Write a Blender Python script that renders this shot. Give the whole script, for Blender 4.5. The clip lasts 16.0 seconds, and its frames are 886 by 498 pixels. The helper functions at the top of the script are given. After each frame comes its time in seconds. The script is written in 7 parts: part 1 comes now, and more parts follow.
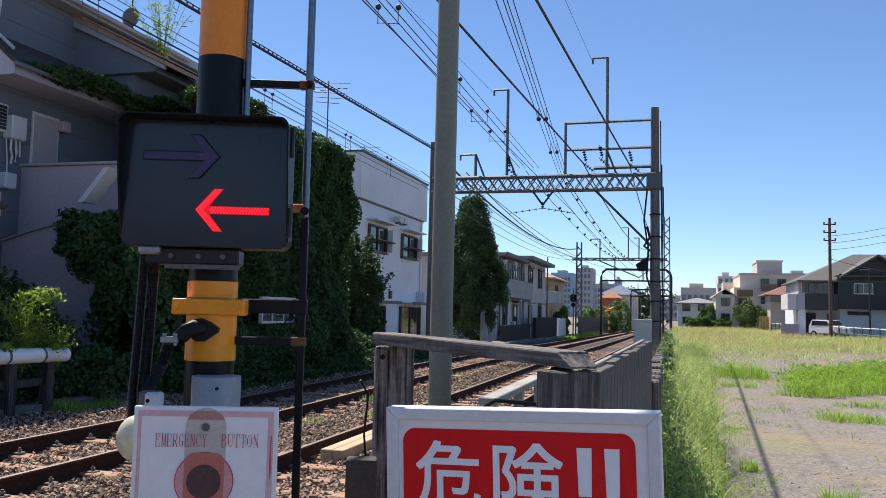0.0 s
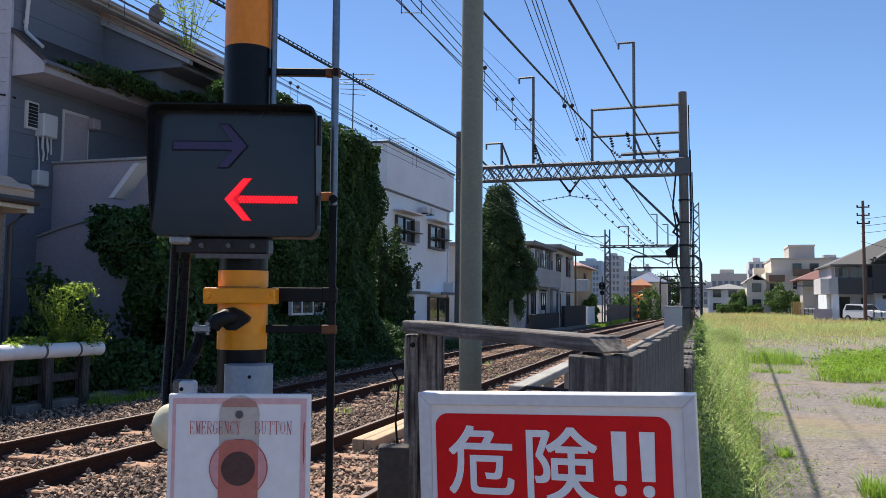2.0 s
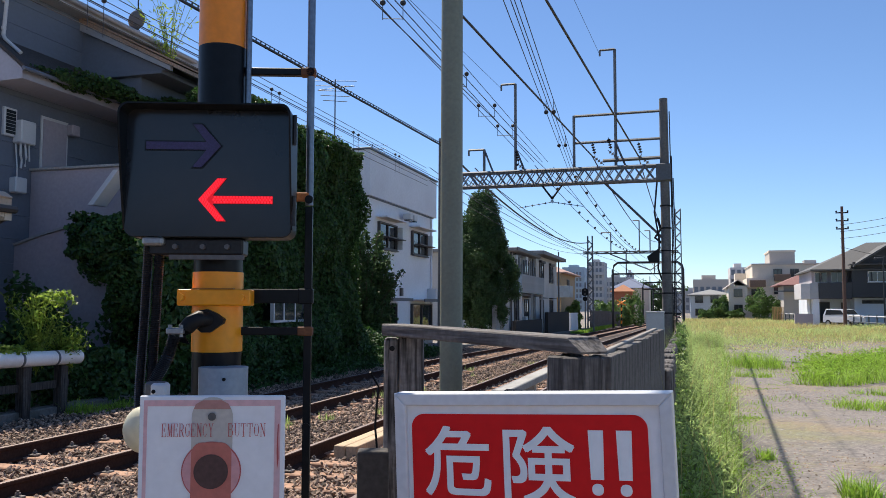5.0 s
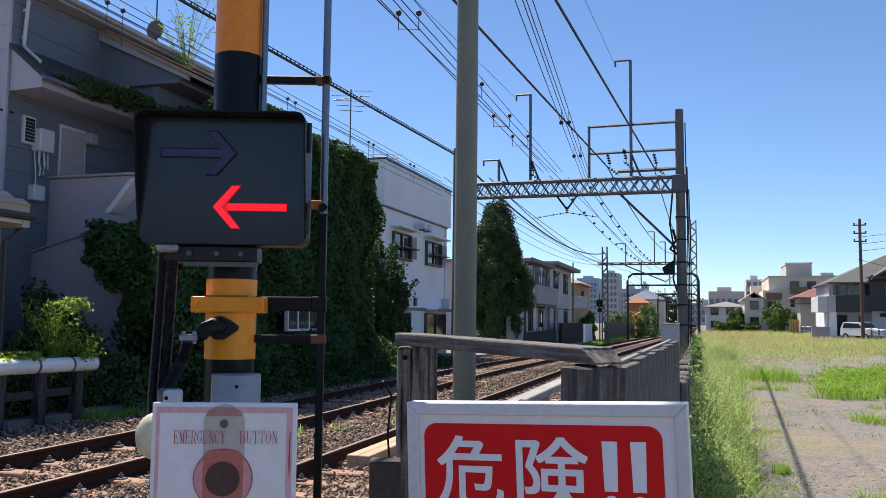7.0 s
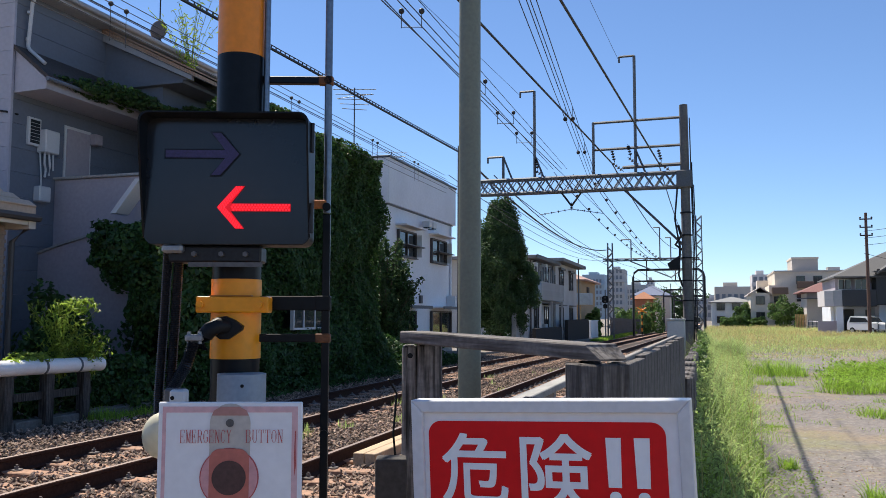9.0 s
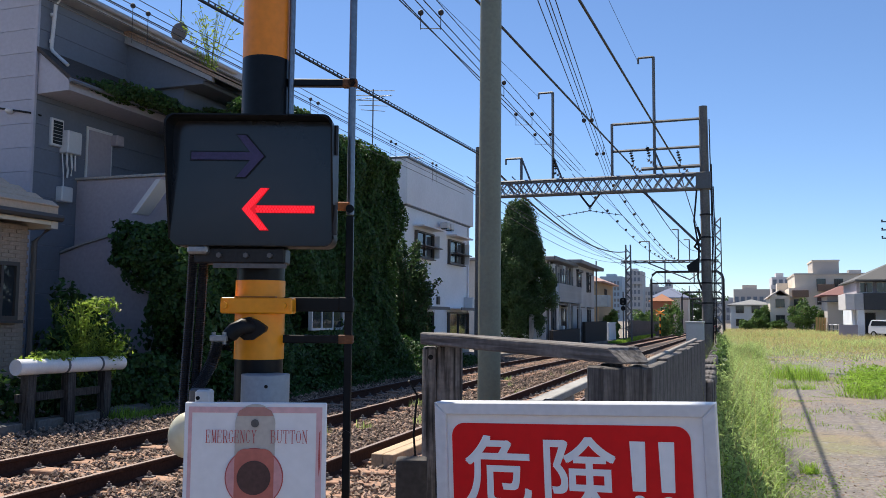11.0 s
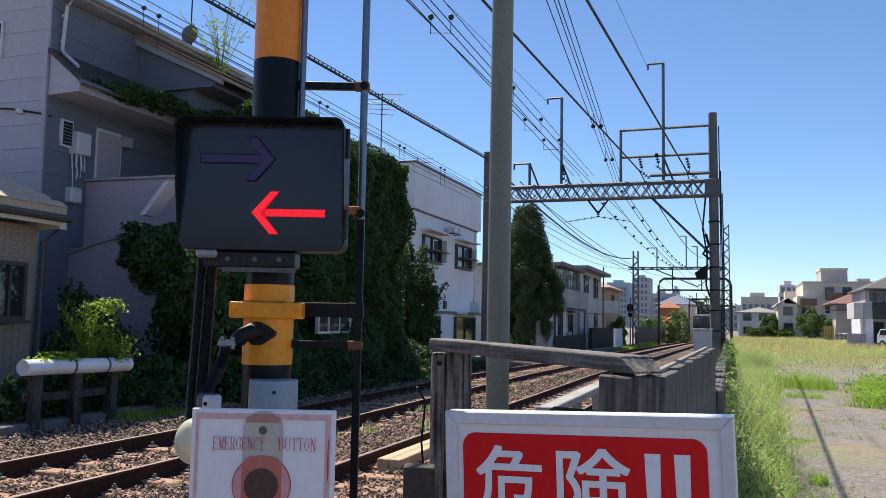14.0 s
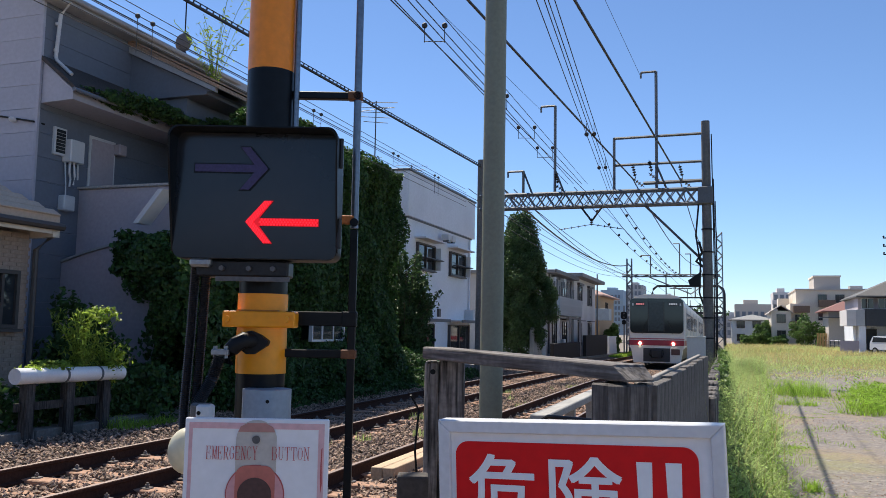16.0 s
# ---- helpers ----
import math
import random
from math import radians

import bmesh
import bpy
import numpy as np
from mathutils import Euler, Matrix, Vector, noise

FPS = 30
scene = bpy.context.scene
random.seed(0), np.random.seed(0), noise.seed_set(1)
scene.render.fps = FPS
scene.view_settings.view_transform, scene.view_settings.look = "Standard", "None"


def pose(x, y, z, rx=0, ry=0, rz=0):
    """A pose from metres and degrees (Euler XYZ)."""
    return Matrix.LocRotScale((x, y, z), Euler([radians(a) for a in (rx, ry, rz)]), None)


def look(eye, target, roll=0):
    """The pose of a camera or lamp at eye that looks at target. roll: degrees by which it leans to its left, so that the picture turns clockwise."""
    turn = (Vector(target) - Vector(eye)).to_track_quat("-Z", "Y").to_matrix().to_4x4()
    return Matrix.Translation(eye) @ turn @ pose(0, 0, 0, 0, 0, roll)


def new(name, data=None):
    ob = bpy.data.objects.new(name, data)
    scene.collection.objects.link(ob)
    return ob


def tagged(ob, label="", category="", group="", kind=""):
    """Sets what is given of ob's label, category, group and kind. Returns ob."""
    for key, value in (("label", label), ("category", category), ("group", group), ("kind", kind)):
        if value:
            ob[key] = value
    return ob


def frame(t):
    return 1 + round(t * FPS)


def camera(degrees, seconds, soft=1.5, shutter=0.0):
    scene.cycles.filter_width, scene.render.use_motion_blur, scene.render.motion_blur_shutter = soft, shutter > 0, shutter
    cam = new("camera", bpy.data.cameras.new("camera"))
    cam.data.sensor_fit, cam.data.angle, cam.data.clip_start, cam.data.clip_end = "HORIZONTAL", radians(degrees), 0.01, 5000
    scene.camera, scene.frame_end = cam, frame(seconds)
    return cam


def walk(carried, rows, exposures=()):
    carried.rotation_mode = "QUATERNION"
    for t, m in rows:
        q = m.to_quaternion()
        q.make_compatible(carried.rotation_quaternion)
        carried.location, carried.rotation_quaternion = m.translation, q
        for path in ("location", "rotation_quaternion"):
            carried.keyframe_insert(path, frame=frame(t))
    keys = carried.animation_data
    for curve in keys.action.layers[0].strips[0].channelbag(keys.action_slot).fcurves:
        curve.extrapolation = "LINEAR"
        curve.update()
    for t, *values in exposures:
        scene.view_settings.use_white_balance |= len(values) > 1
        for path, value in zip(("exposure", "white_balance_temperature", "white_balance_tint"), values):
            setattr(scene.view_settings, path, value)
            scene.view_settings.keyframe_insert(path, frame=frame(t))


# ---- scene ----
cam = camera(56.0, 16.0, soft=0.8)
walk(cam, [
    (0.0, pose(0.024, -0.037, 1.651, 94.20, -1.27, 15.43)),
    (0.5, pose(0.028, -0.043, 1.659, 94.69, -0.64, 16.02)),
    (1.0, pose(0.031, -0.028, 1.648, 94.35, -0.22, 16.58)),
    (1.5, pose(0.019, -0.018, 1.639, 93.68, -0.41, 17.16)),
    (2.0, pose(0.014, -0.025, 1.636, 93.50, -0.44, 17.36)),
    (2.5, pose(0.013, -0.021, 1.620, 93.44, -0.41, 17.00)),
    (3.0, pose(0.015, -0.005, 1.615, 93.63, -0.29, 16.44)),
    (5.5, pose(0.030, 0.002, 1.614, 94.17, -0.15, 16.25)),
    (6.0, pose(0.023, 0.003, 1.614, 94.39, -0.35, 16.68)),
    (6.5, pose(0.023, 0.014, 1.607, 94.50, -0.34, 17.04)),
    (7.0, pose(0.028, 0.011, 1.610, 94.68, -0.58, 17.19)),
    (7.5, pose(0.035, 0.008, 1.612, 94.91, -0.30, 17.29)),
    (8.0, pose(0.037, 0.003, 1.613, 94.95, -0.14, 17.35)),
    (8.5, pose(0.038, 0.001, 1.612, 94.72, -0.03, 17.45)),
    (9.0, pose(0.037, 0.003, 1.612, 94.51, -0.12, 17.58)),
    (11.5, pose(0.017, -0.011, 1.618, 94.68, -0.55, 18.93)),
    (12.0, pose(0.012, -0.007, 1.621, 94.92, -0.82, 18.94)),
    (12.5, pose(-0.000, 0.000, 1.620, 94.96, -1.10, 19.11)),
    (13.0, pose(-0.006, 0.005, 1.621, 94.90, -1.16, 19.39)),
    (13.5, pose(-0.012, 0.013, 1.621, 94.87, -1.11, 19.45)),
    (14.0, pose(-0.006, 0.020, 1.623, 94.87, -1.06, 19.17)),
    (14.5, pose(0.003, 0.022, 1.623, 94.91, -0.86, 18.72)),
    (15.0, pose(0.011, 0.008, 1.628, 95.05, -0.71, 18.41)),
    (15.5, pose(0.010, 0.001, 1.630, 95.31, -0.87, 18.45)),
    (16.0, pose(0.001, 0.009, 1.627, 95.40, -0.99, 18.76)),
], exposures=[(0.0, 0.65, 5950, 11), (16.0, 0.65, 5950, 11)])

# ---- world, sun, exposure ----
SUN_ELEVATION, SUN_ROTATION = 58.0, -49.5
world = bpy.data.worlds.new("sky")
scene.world = world
world.use_nodes = True
wn = world.node_tree.nodes
sky = wn.new("ShaderNodeTexSky")
sky.sky_type, sky.sun_disc = "NISHITA", False
sky.sun_elevation, sky.sun_rotation = radians(SUN_ELEVATION), radians(SUN_ROTATION)
sky.air_density, sky.dust_density, sky.ozone_density = 0.8, 0.05, 4.0
world.node_tree.links.new(sky.outputs[0], wn["Background"].inputs[0])
wn["Background"].inputs[1].default_value = 0.092
sun = new("sun", bpy.data.lights.new("sun", "SUN"))
sun.data.energy, sun.data.angle, sun.data.color = 5.0, radians(0.5), (1.0, 0.88, 0.69)
sun_from = Vector((math.sin(radians(SUN_ROTATION)) * math.cos(radians(SUN_ELEVATION)),
                   math.cos(radians(SUN_ROTATION)) * math.cos(radians(SUN_ELEVATION)), math.sin(radians(SUN_ELEVATION))))
sun.matrix_world = look(sun_from * 50, (0, 0, 0))


# ---- materials ----
def mat(name, color, rough=0.7, metal=0.0, var=0.25, scale=6.0, bump=0.15, dirt=None, dirt_amount=0.4, grain=1.0, spec=0.5, island=0.0):
    """Principled surface with fine grain and broad stains in object space."""
    m = bpy.data.materials.new(name)
    m.use_nodes = True
    nt = m.node_tree
    n, l = nt.nodes, nt.links
    b = n["Principled BSDF"]
    b.inputs["Roughness"].default_value, b.inputs["Metallic"].default_value = rough, metal
    b.inputs["Specular IOR Level"].default_value = spec
    co = n.new("ShaderNodeTexCoord")
    fine = n.new("ShaderNodeTexNoise")
    fine.inputs["Scale"].default_value, fine.inputs["Detail"].default_value = scale * 8 * grain, 5
    broad = n.new("ShaderNodeTexNoise")
    broad.inputs["Scale"].default_value, broad.inputs["Detail"].default_value = scale * 0.35, 3
    for t in (fine, broad):
        l.new(co.outputs["Object"], t.inputs["Vector"])
    ramp = n.new("ShaderNodeMapRange")
    ramp.inputs[1].default_value, ramp.inputs[2].default_value = 0.3, 0.7
    ramp.inputs[3].default_value, ramp.inputs[4].default_value = 1 - var, 1 + var
    l.new(fine.outputs[0], ramp.inputs[0])
    mul = n.new("ShaderNodeMix")
    mul.data_type, mul.blend_type = "RGBA", "MULTIPLY"
    mul.inputs[0].default_value = 1.0
    mul.inputs[6].default_value = (*color, 1)
    l.new(ramp.outputs[0], mul.inputs[7])
    out = mul.outputs[2]
    if dirt:
        mr = n.new("ShaderNodeMapRange")
        mr.inputs[1].default_value, mr.inputs[2].default_value = 0.45, 0.7
        mr.inputs[4].default_value = dirt_amount
        l.new(broad.outputs[0], mr.inputs[0])
        mx = n.new("ShaderNodeMix")
        mx.data_type = "RGBA"
        l.new(mr.outputs[0], mx.inputs[0])
        l.new(out, mx.inputs[6])
        mx.inputs[7].default_value = (*dirt, 1)
        out = mx.outputs[2]
    if island:
        geo = n.new("ShaderNodeNewGeometry")
        r2 = n.new("ShaderNodeMapRange")
        r2.inputs[3].default_value, r2.inputs[4].default_value = 1 - island, 1 + island
        l.new(geo.outputs["Random Per Island"], r2.inputs[0])
        m2 = n.new("ShaderNodeMix")
        m2.data_type, m2.blend_type = "RGBA", "MULTIPLY"
        m2.inputs[0].default_value = 1.0
        l.new(out, m2.inputs[6])
        l.new(r2.outputs[0], m2.inputs[7])
        out = m2.outputs[2]
    l.new(out, b.inputs["Base Color"])
    if bump:
        bp = n.new("ShaderNodeBump")
        bp.inputs["Strength"].default_value, bp.inputs["Distance"].default_value = bump, 0.01
        l.new(fine.outputs[0], bp.inputs["Height"])
        l.new(bp.outputs[0], b.inputs["Normal"])
    return m


def leaf_mat(name, color, island=0.45, trans=0.35):
    m = mat(name, color, 0.55, var=0.15, scale=2, bump=0, island=island)
    n, l = m.node_tree.nodes, m.node_tree.links
    b = n["Principled BSDF"]
    col = b.inputs["Base Color"].links[0].from_socket
    t = n.new("ShaderNodeBsdfTranslucent")
    l.new(col, t.inputs[0])
    mx = n.new("ShaderNodeMixShader")
    mx.inputs[0].default_value = trans
    l.new(b.outputs[0], mx.inputs[1])
    l.new(t.outputs[0], mx.inputs[2])
    l.new(mx.outputs[0], n["Material Output"].inputs[0])
    return m


def glow(name, color, strength):
    m = bpy.data.materials.new(name)
    m.use_nodes = True
    b = m.node_tree.nodes["Principled BSDF"]
    b.inputs["Base Color"].default_value = (*color, 1)
    b.inputs["Emission Color"].default_value = (*color, 1)
    b.inputs["Emission Strength"].default_value = strength
    return m


def glass_mat(name, color, rough=0.05):
    return mat(name, color, rough, var=0.1, scale=1.0, bump=0, spec=0.6)


M = {}
M["black_paint"] = mat("black_paint", (0.006, 0.007, 0.009), 0.34, var=0.3, scale=5, bump=0.03, dirt=(0.014, 0.014, 0.014), spec=0.2)
M["orange_bright"] = mat("orange_bright", (0.95, 0.35, 0.004), 0.35, var=0.06, scale=5, bump=0.04, dirt=(0.8, 0.27, 0.006), dirt_amount=0.3)
M["orange_paint"] = mat("orange_paint", (0.92, 0.275, 0.004), 0.38, var=0.07, scale=5, bump=0.05, dirt=(0.55, 0.2, 0.03), dirt_amount=0.35)
M["box_black"] = mat("box_black", (0.010, 0.011, 0.013), 0.42, var=0.15, scale=3, bump=0.02, dirt=(0.05, 0.045, 0.045), dirt_amount=0.6)
M["led_off"] = mat("led_off", (0.045, 0.028, 0.10), 0.35, var=0.3, scale=20, bump=0.05)
M["led_on"] = glow("led_on", (1.0, 0.012, 0.02), 1.3)
M["steel"] = mat("steel", (0.32, 0.34, 0.36), 0.45, 0.6, var=0.15, scale=8, bump=0.05, dirt=(0.2, 0.18, 0.16), dirt_amount=0.4)
M["dark_steel"] = mat("dark_steel", (0.022, 0.023, 0.026), 0.4, 0.2, var=0.3, scale=8, bump=0.05, dirt=(0.045, 0.036, 0.03), spec=0.35)
M["galv"] = mat("galv", (0.11, 0.12, 0.135), 0.55, 0.2, var=0.2, scale=5, bump=0.05, dirt=(0.13, 0.12, 0.11))
M["blue_grey"] = mat("blue_grey", (0.30, 0.36, 0.42), 0.45, var=0.08, scale=8, bump=0.03, dirt=(0.22, 0.24, 0.26))
M["green_pole"] = mat("green_pole", (0.20, 0.215, 0.16), 0.55, var=0.1, scale=6, bump=0.05, dirt=(0.14, 0.14, 0.11))
M["sign_white"] = mat("sign_white", (0.88, 0.88, 0.90), 0.35, var=0.04, scale=4, bump=0.01, dirt=(0.6, 0.6, 0.62), dirt_amount=0.25)
M["sign_red"] = mat("sign_red", (0.74, 0.008, 0.012), 0.4, var=0.05, scale=4, bump=0.01, dirt=(0.68, 0.010, 0.016), dirt_amount=0.4, spec=0.25)
M["alu"] = mat("alu", (0.62, 0.62, 0.62), 0.4, 0.5, var=0.08, scale=10, bump=0.03, dirt=(0.45, 0.42, 0.38), dirt_amount=0.3)
M["pink"] = mat("pink", (0.74, 0.45, 0.47), 0.5, var=0.12, scale=6, bump=0.01, dirt=(0.78, 0.62, 0.63), dirt_amount=0.7)
M["salmon"] = mat("salmon", (0.55, 0.17, 0.13), 0.5, var=0.08, scale=8, bump=0.01)
M["taupe"] = mat("taupe", (0.56, 0.52, 0.47), 0.55, var=0.08, scale=8, bump=0.02)
M["brown_dark"] = mat("brown_dark", (0.09, 0.045, 0.04), 0.6, var=0.2, scale=10, bump=0.03)
M["text_red"] = mat("text_red", (0.50, 0.10, 0.10), 0.5, var=0.08, scale=8, bump=0)
M["old_wood"] = mat("old_wood", (0.10, 0.09, 0.085), 0.85, var=0.45, scale=3, bump=0.6, dirt=(0.16, 0.145, 0.13), dirt_amount=0.7)
M["concrete"] = mat("concrete", (0.36, 0.345, 0.32), 0.85, var=0.18, scale=3, bump=0.2, dirt=(0.2, 0.19, 0.17), dirt_amount=0.5)
M["pole_concrete"] = mat("pole_concrete", (0.16, 0.155, 0.15), 0.85, var=0.2, scale=2, bump=0.2, dirt=(0.09, 0.085, 0.08), dirt_amount=0.6)
# Much darker than the stones: shade of the gaps between them is in this colour.
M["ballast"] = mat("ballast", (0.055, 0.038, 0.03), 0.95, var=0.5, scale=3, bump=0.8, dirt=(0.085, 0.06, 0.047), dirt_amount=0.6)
M["stone"] = mat("stone", (0.29, 0.205, 0.15), 0.9, var=0.25, scale=4, bump=0.2, island=0.8)
M["closing"] = mat("closing", (0.085, 0.085, 0.08), 0.9, var=0.15, scale=0.5, bump=0.1, dirt=(0.06, 0.065, 0.05))
M["kerb_dark"] = mat("kerb_dark", (0.17, 0.16, 0.145), 0.9, var=0.25, scale=3, bump=0.2, dirt=(0.07, 0.075, 0.05), dirt_amount=0.7)
M["rail"] = mat("rail", (0.060, 0.030, 0.021), 0.85, 0.0, var=0.3, scale=4, bump=0.1, spec=0.12, dirt=(0.035, 0.02, 0.016))
M["rail_head"] = mat("rail_head", (0.22, 0.17, 0.15), 0.55, 0.5, var=0.15, scale=6, bump=0.02)
M["sleeper"] = mat("sleeper", (0.40, 0.235, 0.15), 0.9, var=0.3, scale=3, bump=0.4, dirt=(0.22, 0.13, 0.09), dirt_amount=0.6)
M["clip_steel"] = mat("clip_steel", (0.15, 0.13, 0.12), 0.5, 0.3, var=0.25, scale=10, bump=0.05)
M["board"] = mat("board", (0.52, 0.38, 0.24), 0.8, var=0.2, scale=4, bump=0.2, dirt=(0.36, 0.25, 0.16))
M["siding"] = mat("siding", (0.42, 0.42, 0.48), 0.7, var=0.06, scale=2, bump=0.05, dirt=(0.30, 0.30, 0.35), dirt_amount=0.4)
M["mauve_wall"] = mat("mauve_wall", (0.40, 0.355, 0.38), 0.8, var=0.08, scale=2, bump=0.1, dirt=(0.35, 0.315, 0.34), dirt_amount=0.5)
M["roof_dark"] = mat("roof_dark", (0.055, 0.046, 0.042), 0.85, var=0.3, scale=3, bump=0.3, dirt=(0.10, 0.075, 0.058))
M["roof_brown"] = mat("roof_brown", (0.52, 0.40, 0.30), 0.8, var=0.08, scale=3, bump=0.2, dirt=(0.45, 0.33, 0.24))
M["roof_tile"] = mat("roof_tile", (0.37, 0.25, 0.17), 0.85, var=0.35, scale=4, bump=0.3, dirt=(0.13, 0.09, 0.07), dirt_amount=0.6)
M["white_wall"] = mat("white_wall", (0.74, 0.76, 0.80), 0.75, var=0.05, scale=1.5, bump=0.05, dirt=(0.58, 0.6, 0.63), dirt_amount=0.35)
M["cream_wall"] = mat("cream_wall", (0.70, 0.62, 0.51), 0.8, var=0.06, scale=1.0, bump=0.05, dirt=(0.48, 0.44, 0.38), dirt_amount=0.4)
M["tan_wall"] = mat("tan_wall", (0.42, 0.30, 0.17), 0.8, var=0.08, scale=1.0, bump=0.05, dirt=(0.33, 0.23, 0.13))
M["brick_tile"] = mat("brick_tile", (0.36, 0.28, 0.22), 0.8, var=0.15, scale=3, bump=0.1, dirt=(0.28, 0.21, 0.16))
M["grey_tower"] = mat("grey_tower", (0.42, 0.42, 0.43), 0.8, var=0.08, scale=0.5, bump=0, dirt=(0.34, 0.34, 0.35))
M["charcoal"] = mat("charcoal", (0.035, 0.037, 0.042), 0.6, var=0.15, scale=1.0, bump=0.05)
M["orange_roof"] = mat("orange_roof", (0.36, 0.14, 0.06), 0.75, var=0.2, scale=3, bump=0.1)
M["red_roof"] = mat("red_roof", (0.22, 0.10, 0.085), 0.75, var=0.2, scale=3, bump=0.1)
M["brick_wall"] = mat("brick_wall", (0.34, 0.12, 0.06), 0.8, var=0.15, scale=3, bump=0.1)
M["glass"] = glass_mat("glass", (0.03, 0.035, 0.04))
M["frame_white"] = mat("frame_white", (0.6, 0.6, 0.6), 0.5, var=0.05, scale=6, bump=0)
M["frame_dark"] = mat("frame_dark", (0.07, 0.06, 0.055), 0.5, var=0.1, scale=6, bump=0)
M["pipe_white"] = mat("pipe_white", (0.85, 0.84, 0.83), 0.4, var=0.06, scale=6, bump=0.02, dirt=(0.5, 0.48, 0.45))
M["wire"] = mat("wire", (0.035, 0.035, 0.038), 0.6, var=0.1, bump=0)
M["rubber"] = mat("rubber", (0.010, 0.010, 0.011), 0.5, var=0.2, scale=10, bump=0.05, spec=0.25)
M["lamp_cream"] = mat("lamp_cream", (0.62, 0.58, 0.42), 0.3, var=0.06, scale=6, bump=0)
M["ivy_leaf"] = leaf_mat("ivy_leaf", (0.045, 0.10, 0.020), 0.5, 0.3)
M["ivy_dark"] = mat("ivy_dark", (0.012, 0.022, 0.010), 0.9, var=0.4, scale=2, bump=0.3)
M["tree_leaf"] = leaf_mat("tree_leaf", (0.06, 0.11, 0.033))
M["shrub_leaf"] = leaf_mat("shrub_leaf", (0.12, 0.20, 0.045))
M["light_leaf"] = leaf_mat("light_leaf", (0.27, 0.37, 0.055), 0.45, 0.55)
M["bark"] = mat("bark", (0.10, 0.075, 0.055), 0.9, var=0.4, scale=4, bump=0.5)
M["grass"] = leaf_mat("grass", (0.38, 0.48, 0.16), 0.6, 0.62)
M["grass_bright"] = leaf_mat("grass_bright", (0.27, 0.42, 0.045), 0.45, 0.5)
M["grass_dry"] = leaf_mat("grass_dry", (0.46, 0.40, 0.15), 0.4, 0.5)
M["train_white"] = mat("train_white", (0.74, 0.71, 0.66), 0.35, var=0.03, scale=1.0, bump=0, dirt=(0.55, 0.53, 0.5), dirt_amount=0.3)
M["train_steel"] = mat("train_steel", (0.55, 0.55, 0.55), 0.35, 0.5, var=0.05, scale=2.0, bump=0)
M["train_red"] = mat("train_red", (0.30, 0.025, 0.045), 0.4, var=0.05, scale=1.0, bump=0)
M["train_glass"] = glass_mat("train_glass", (0.012, 0.018, 0.022), 0.06)
M["train_glass"].node_tree.nodes["Principled BSDF"].inputs["Specular IOR Level"].default_value = 0.5
M["head_glow"] = glow("head_glow", (1.0, 0.72, 0.42), 12.0)
M["sign_glow"] = glow("sign_glow", (0.8, 0.25, 0.25), 0.35)
M["car_white"] = mat("car_white", (0.75, 0.76, 0.78), 0.25, var=0.03, bump=0)


def grain_mat(name, dark, light, stretch=(18, 18, 1.2)):
    """Weathered timber: long fibres, cracks and grey bleaching."""
    m = mat(name, light, 0.9, var=0.25, scale=4, bump=0)
    n, l = m.node_tree.nodes, m.node_tree.links
    b = n["Principled BSDF"]
    col = b.inputs["Base Color"].links[0].from_socket
    co, mp, t = n.new("ShaderNodeTexCoord"), n.new("ShaderNodeMapping"), n.new("ShaderNodeTexNoise")
    mp.inputs["Scale"].default_value = stretch
    t.inputs["Scale"].default_value, t.inputs["Detail"].default_value, t.inputs["Distortion"].default_value = 2.5, 6, 0.4
    l.new(co.outputs["Object"], mp.inputs["Vector"])
    l.new(mp.outputs[0], t.inputs["Vector"])
    r = n.new("ShaderNodeMapRange")
    r.inputs[1].default_value, r.inputs[2].default_value = 0.36, 0.62
    l.new(t.outputs[0], r.inputs[0])
    x = n.new("ShaderNodeMix")
    x.data_type = "RGBA"
    l.new(r.outputs[0], x.inputs[0])
    x.inputs[6].default_value = (*dark, 1)
    l.new(col, x.inputs[7])
    l.new(x.outputs[2], b.inputs["Base Color"])
    bp = n.new("ShaderNodeBump")
    bp.inputs["Strength"].default_value, bp.inputs["Distance"].default_value = 0.7, 0.012
    l.new(t.outputs[0], bp.inputs["Height"])
    l.new(bp.outputs[0], b.inputs["Normal"])
    return m


M["timber"] = grain_mat("timber", (0.014, 0.012, 0.011), (0.085, 0.078, 0.07))
M["timber_pale"] = grain_mat("timber_pale", (0.03, 0.027, 0.024), (0.29, 0.26, 0.235))
M["timber_fence"] = grain_mat("timber_fence", (0.035, 0.03, 0.027), (0.175, 0.155, 0.14))
M["timber_beam"] = grain_mat("timber_beam", (0.07, 0.06, 0.055), (0.21, 0.19, 0.175), (1.2, 18, 18))


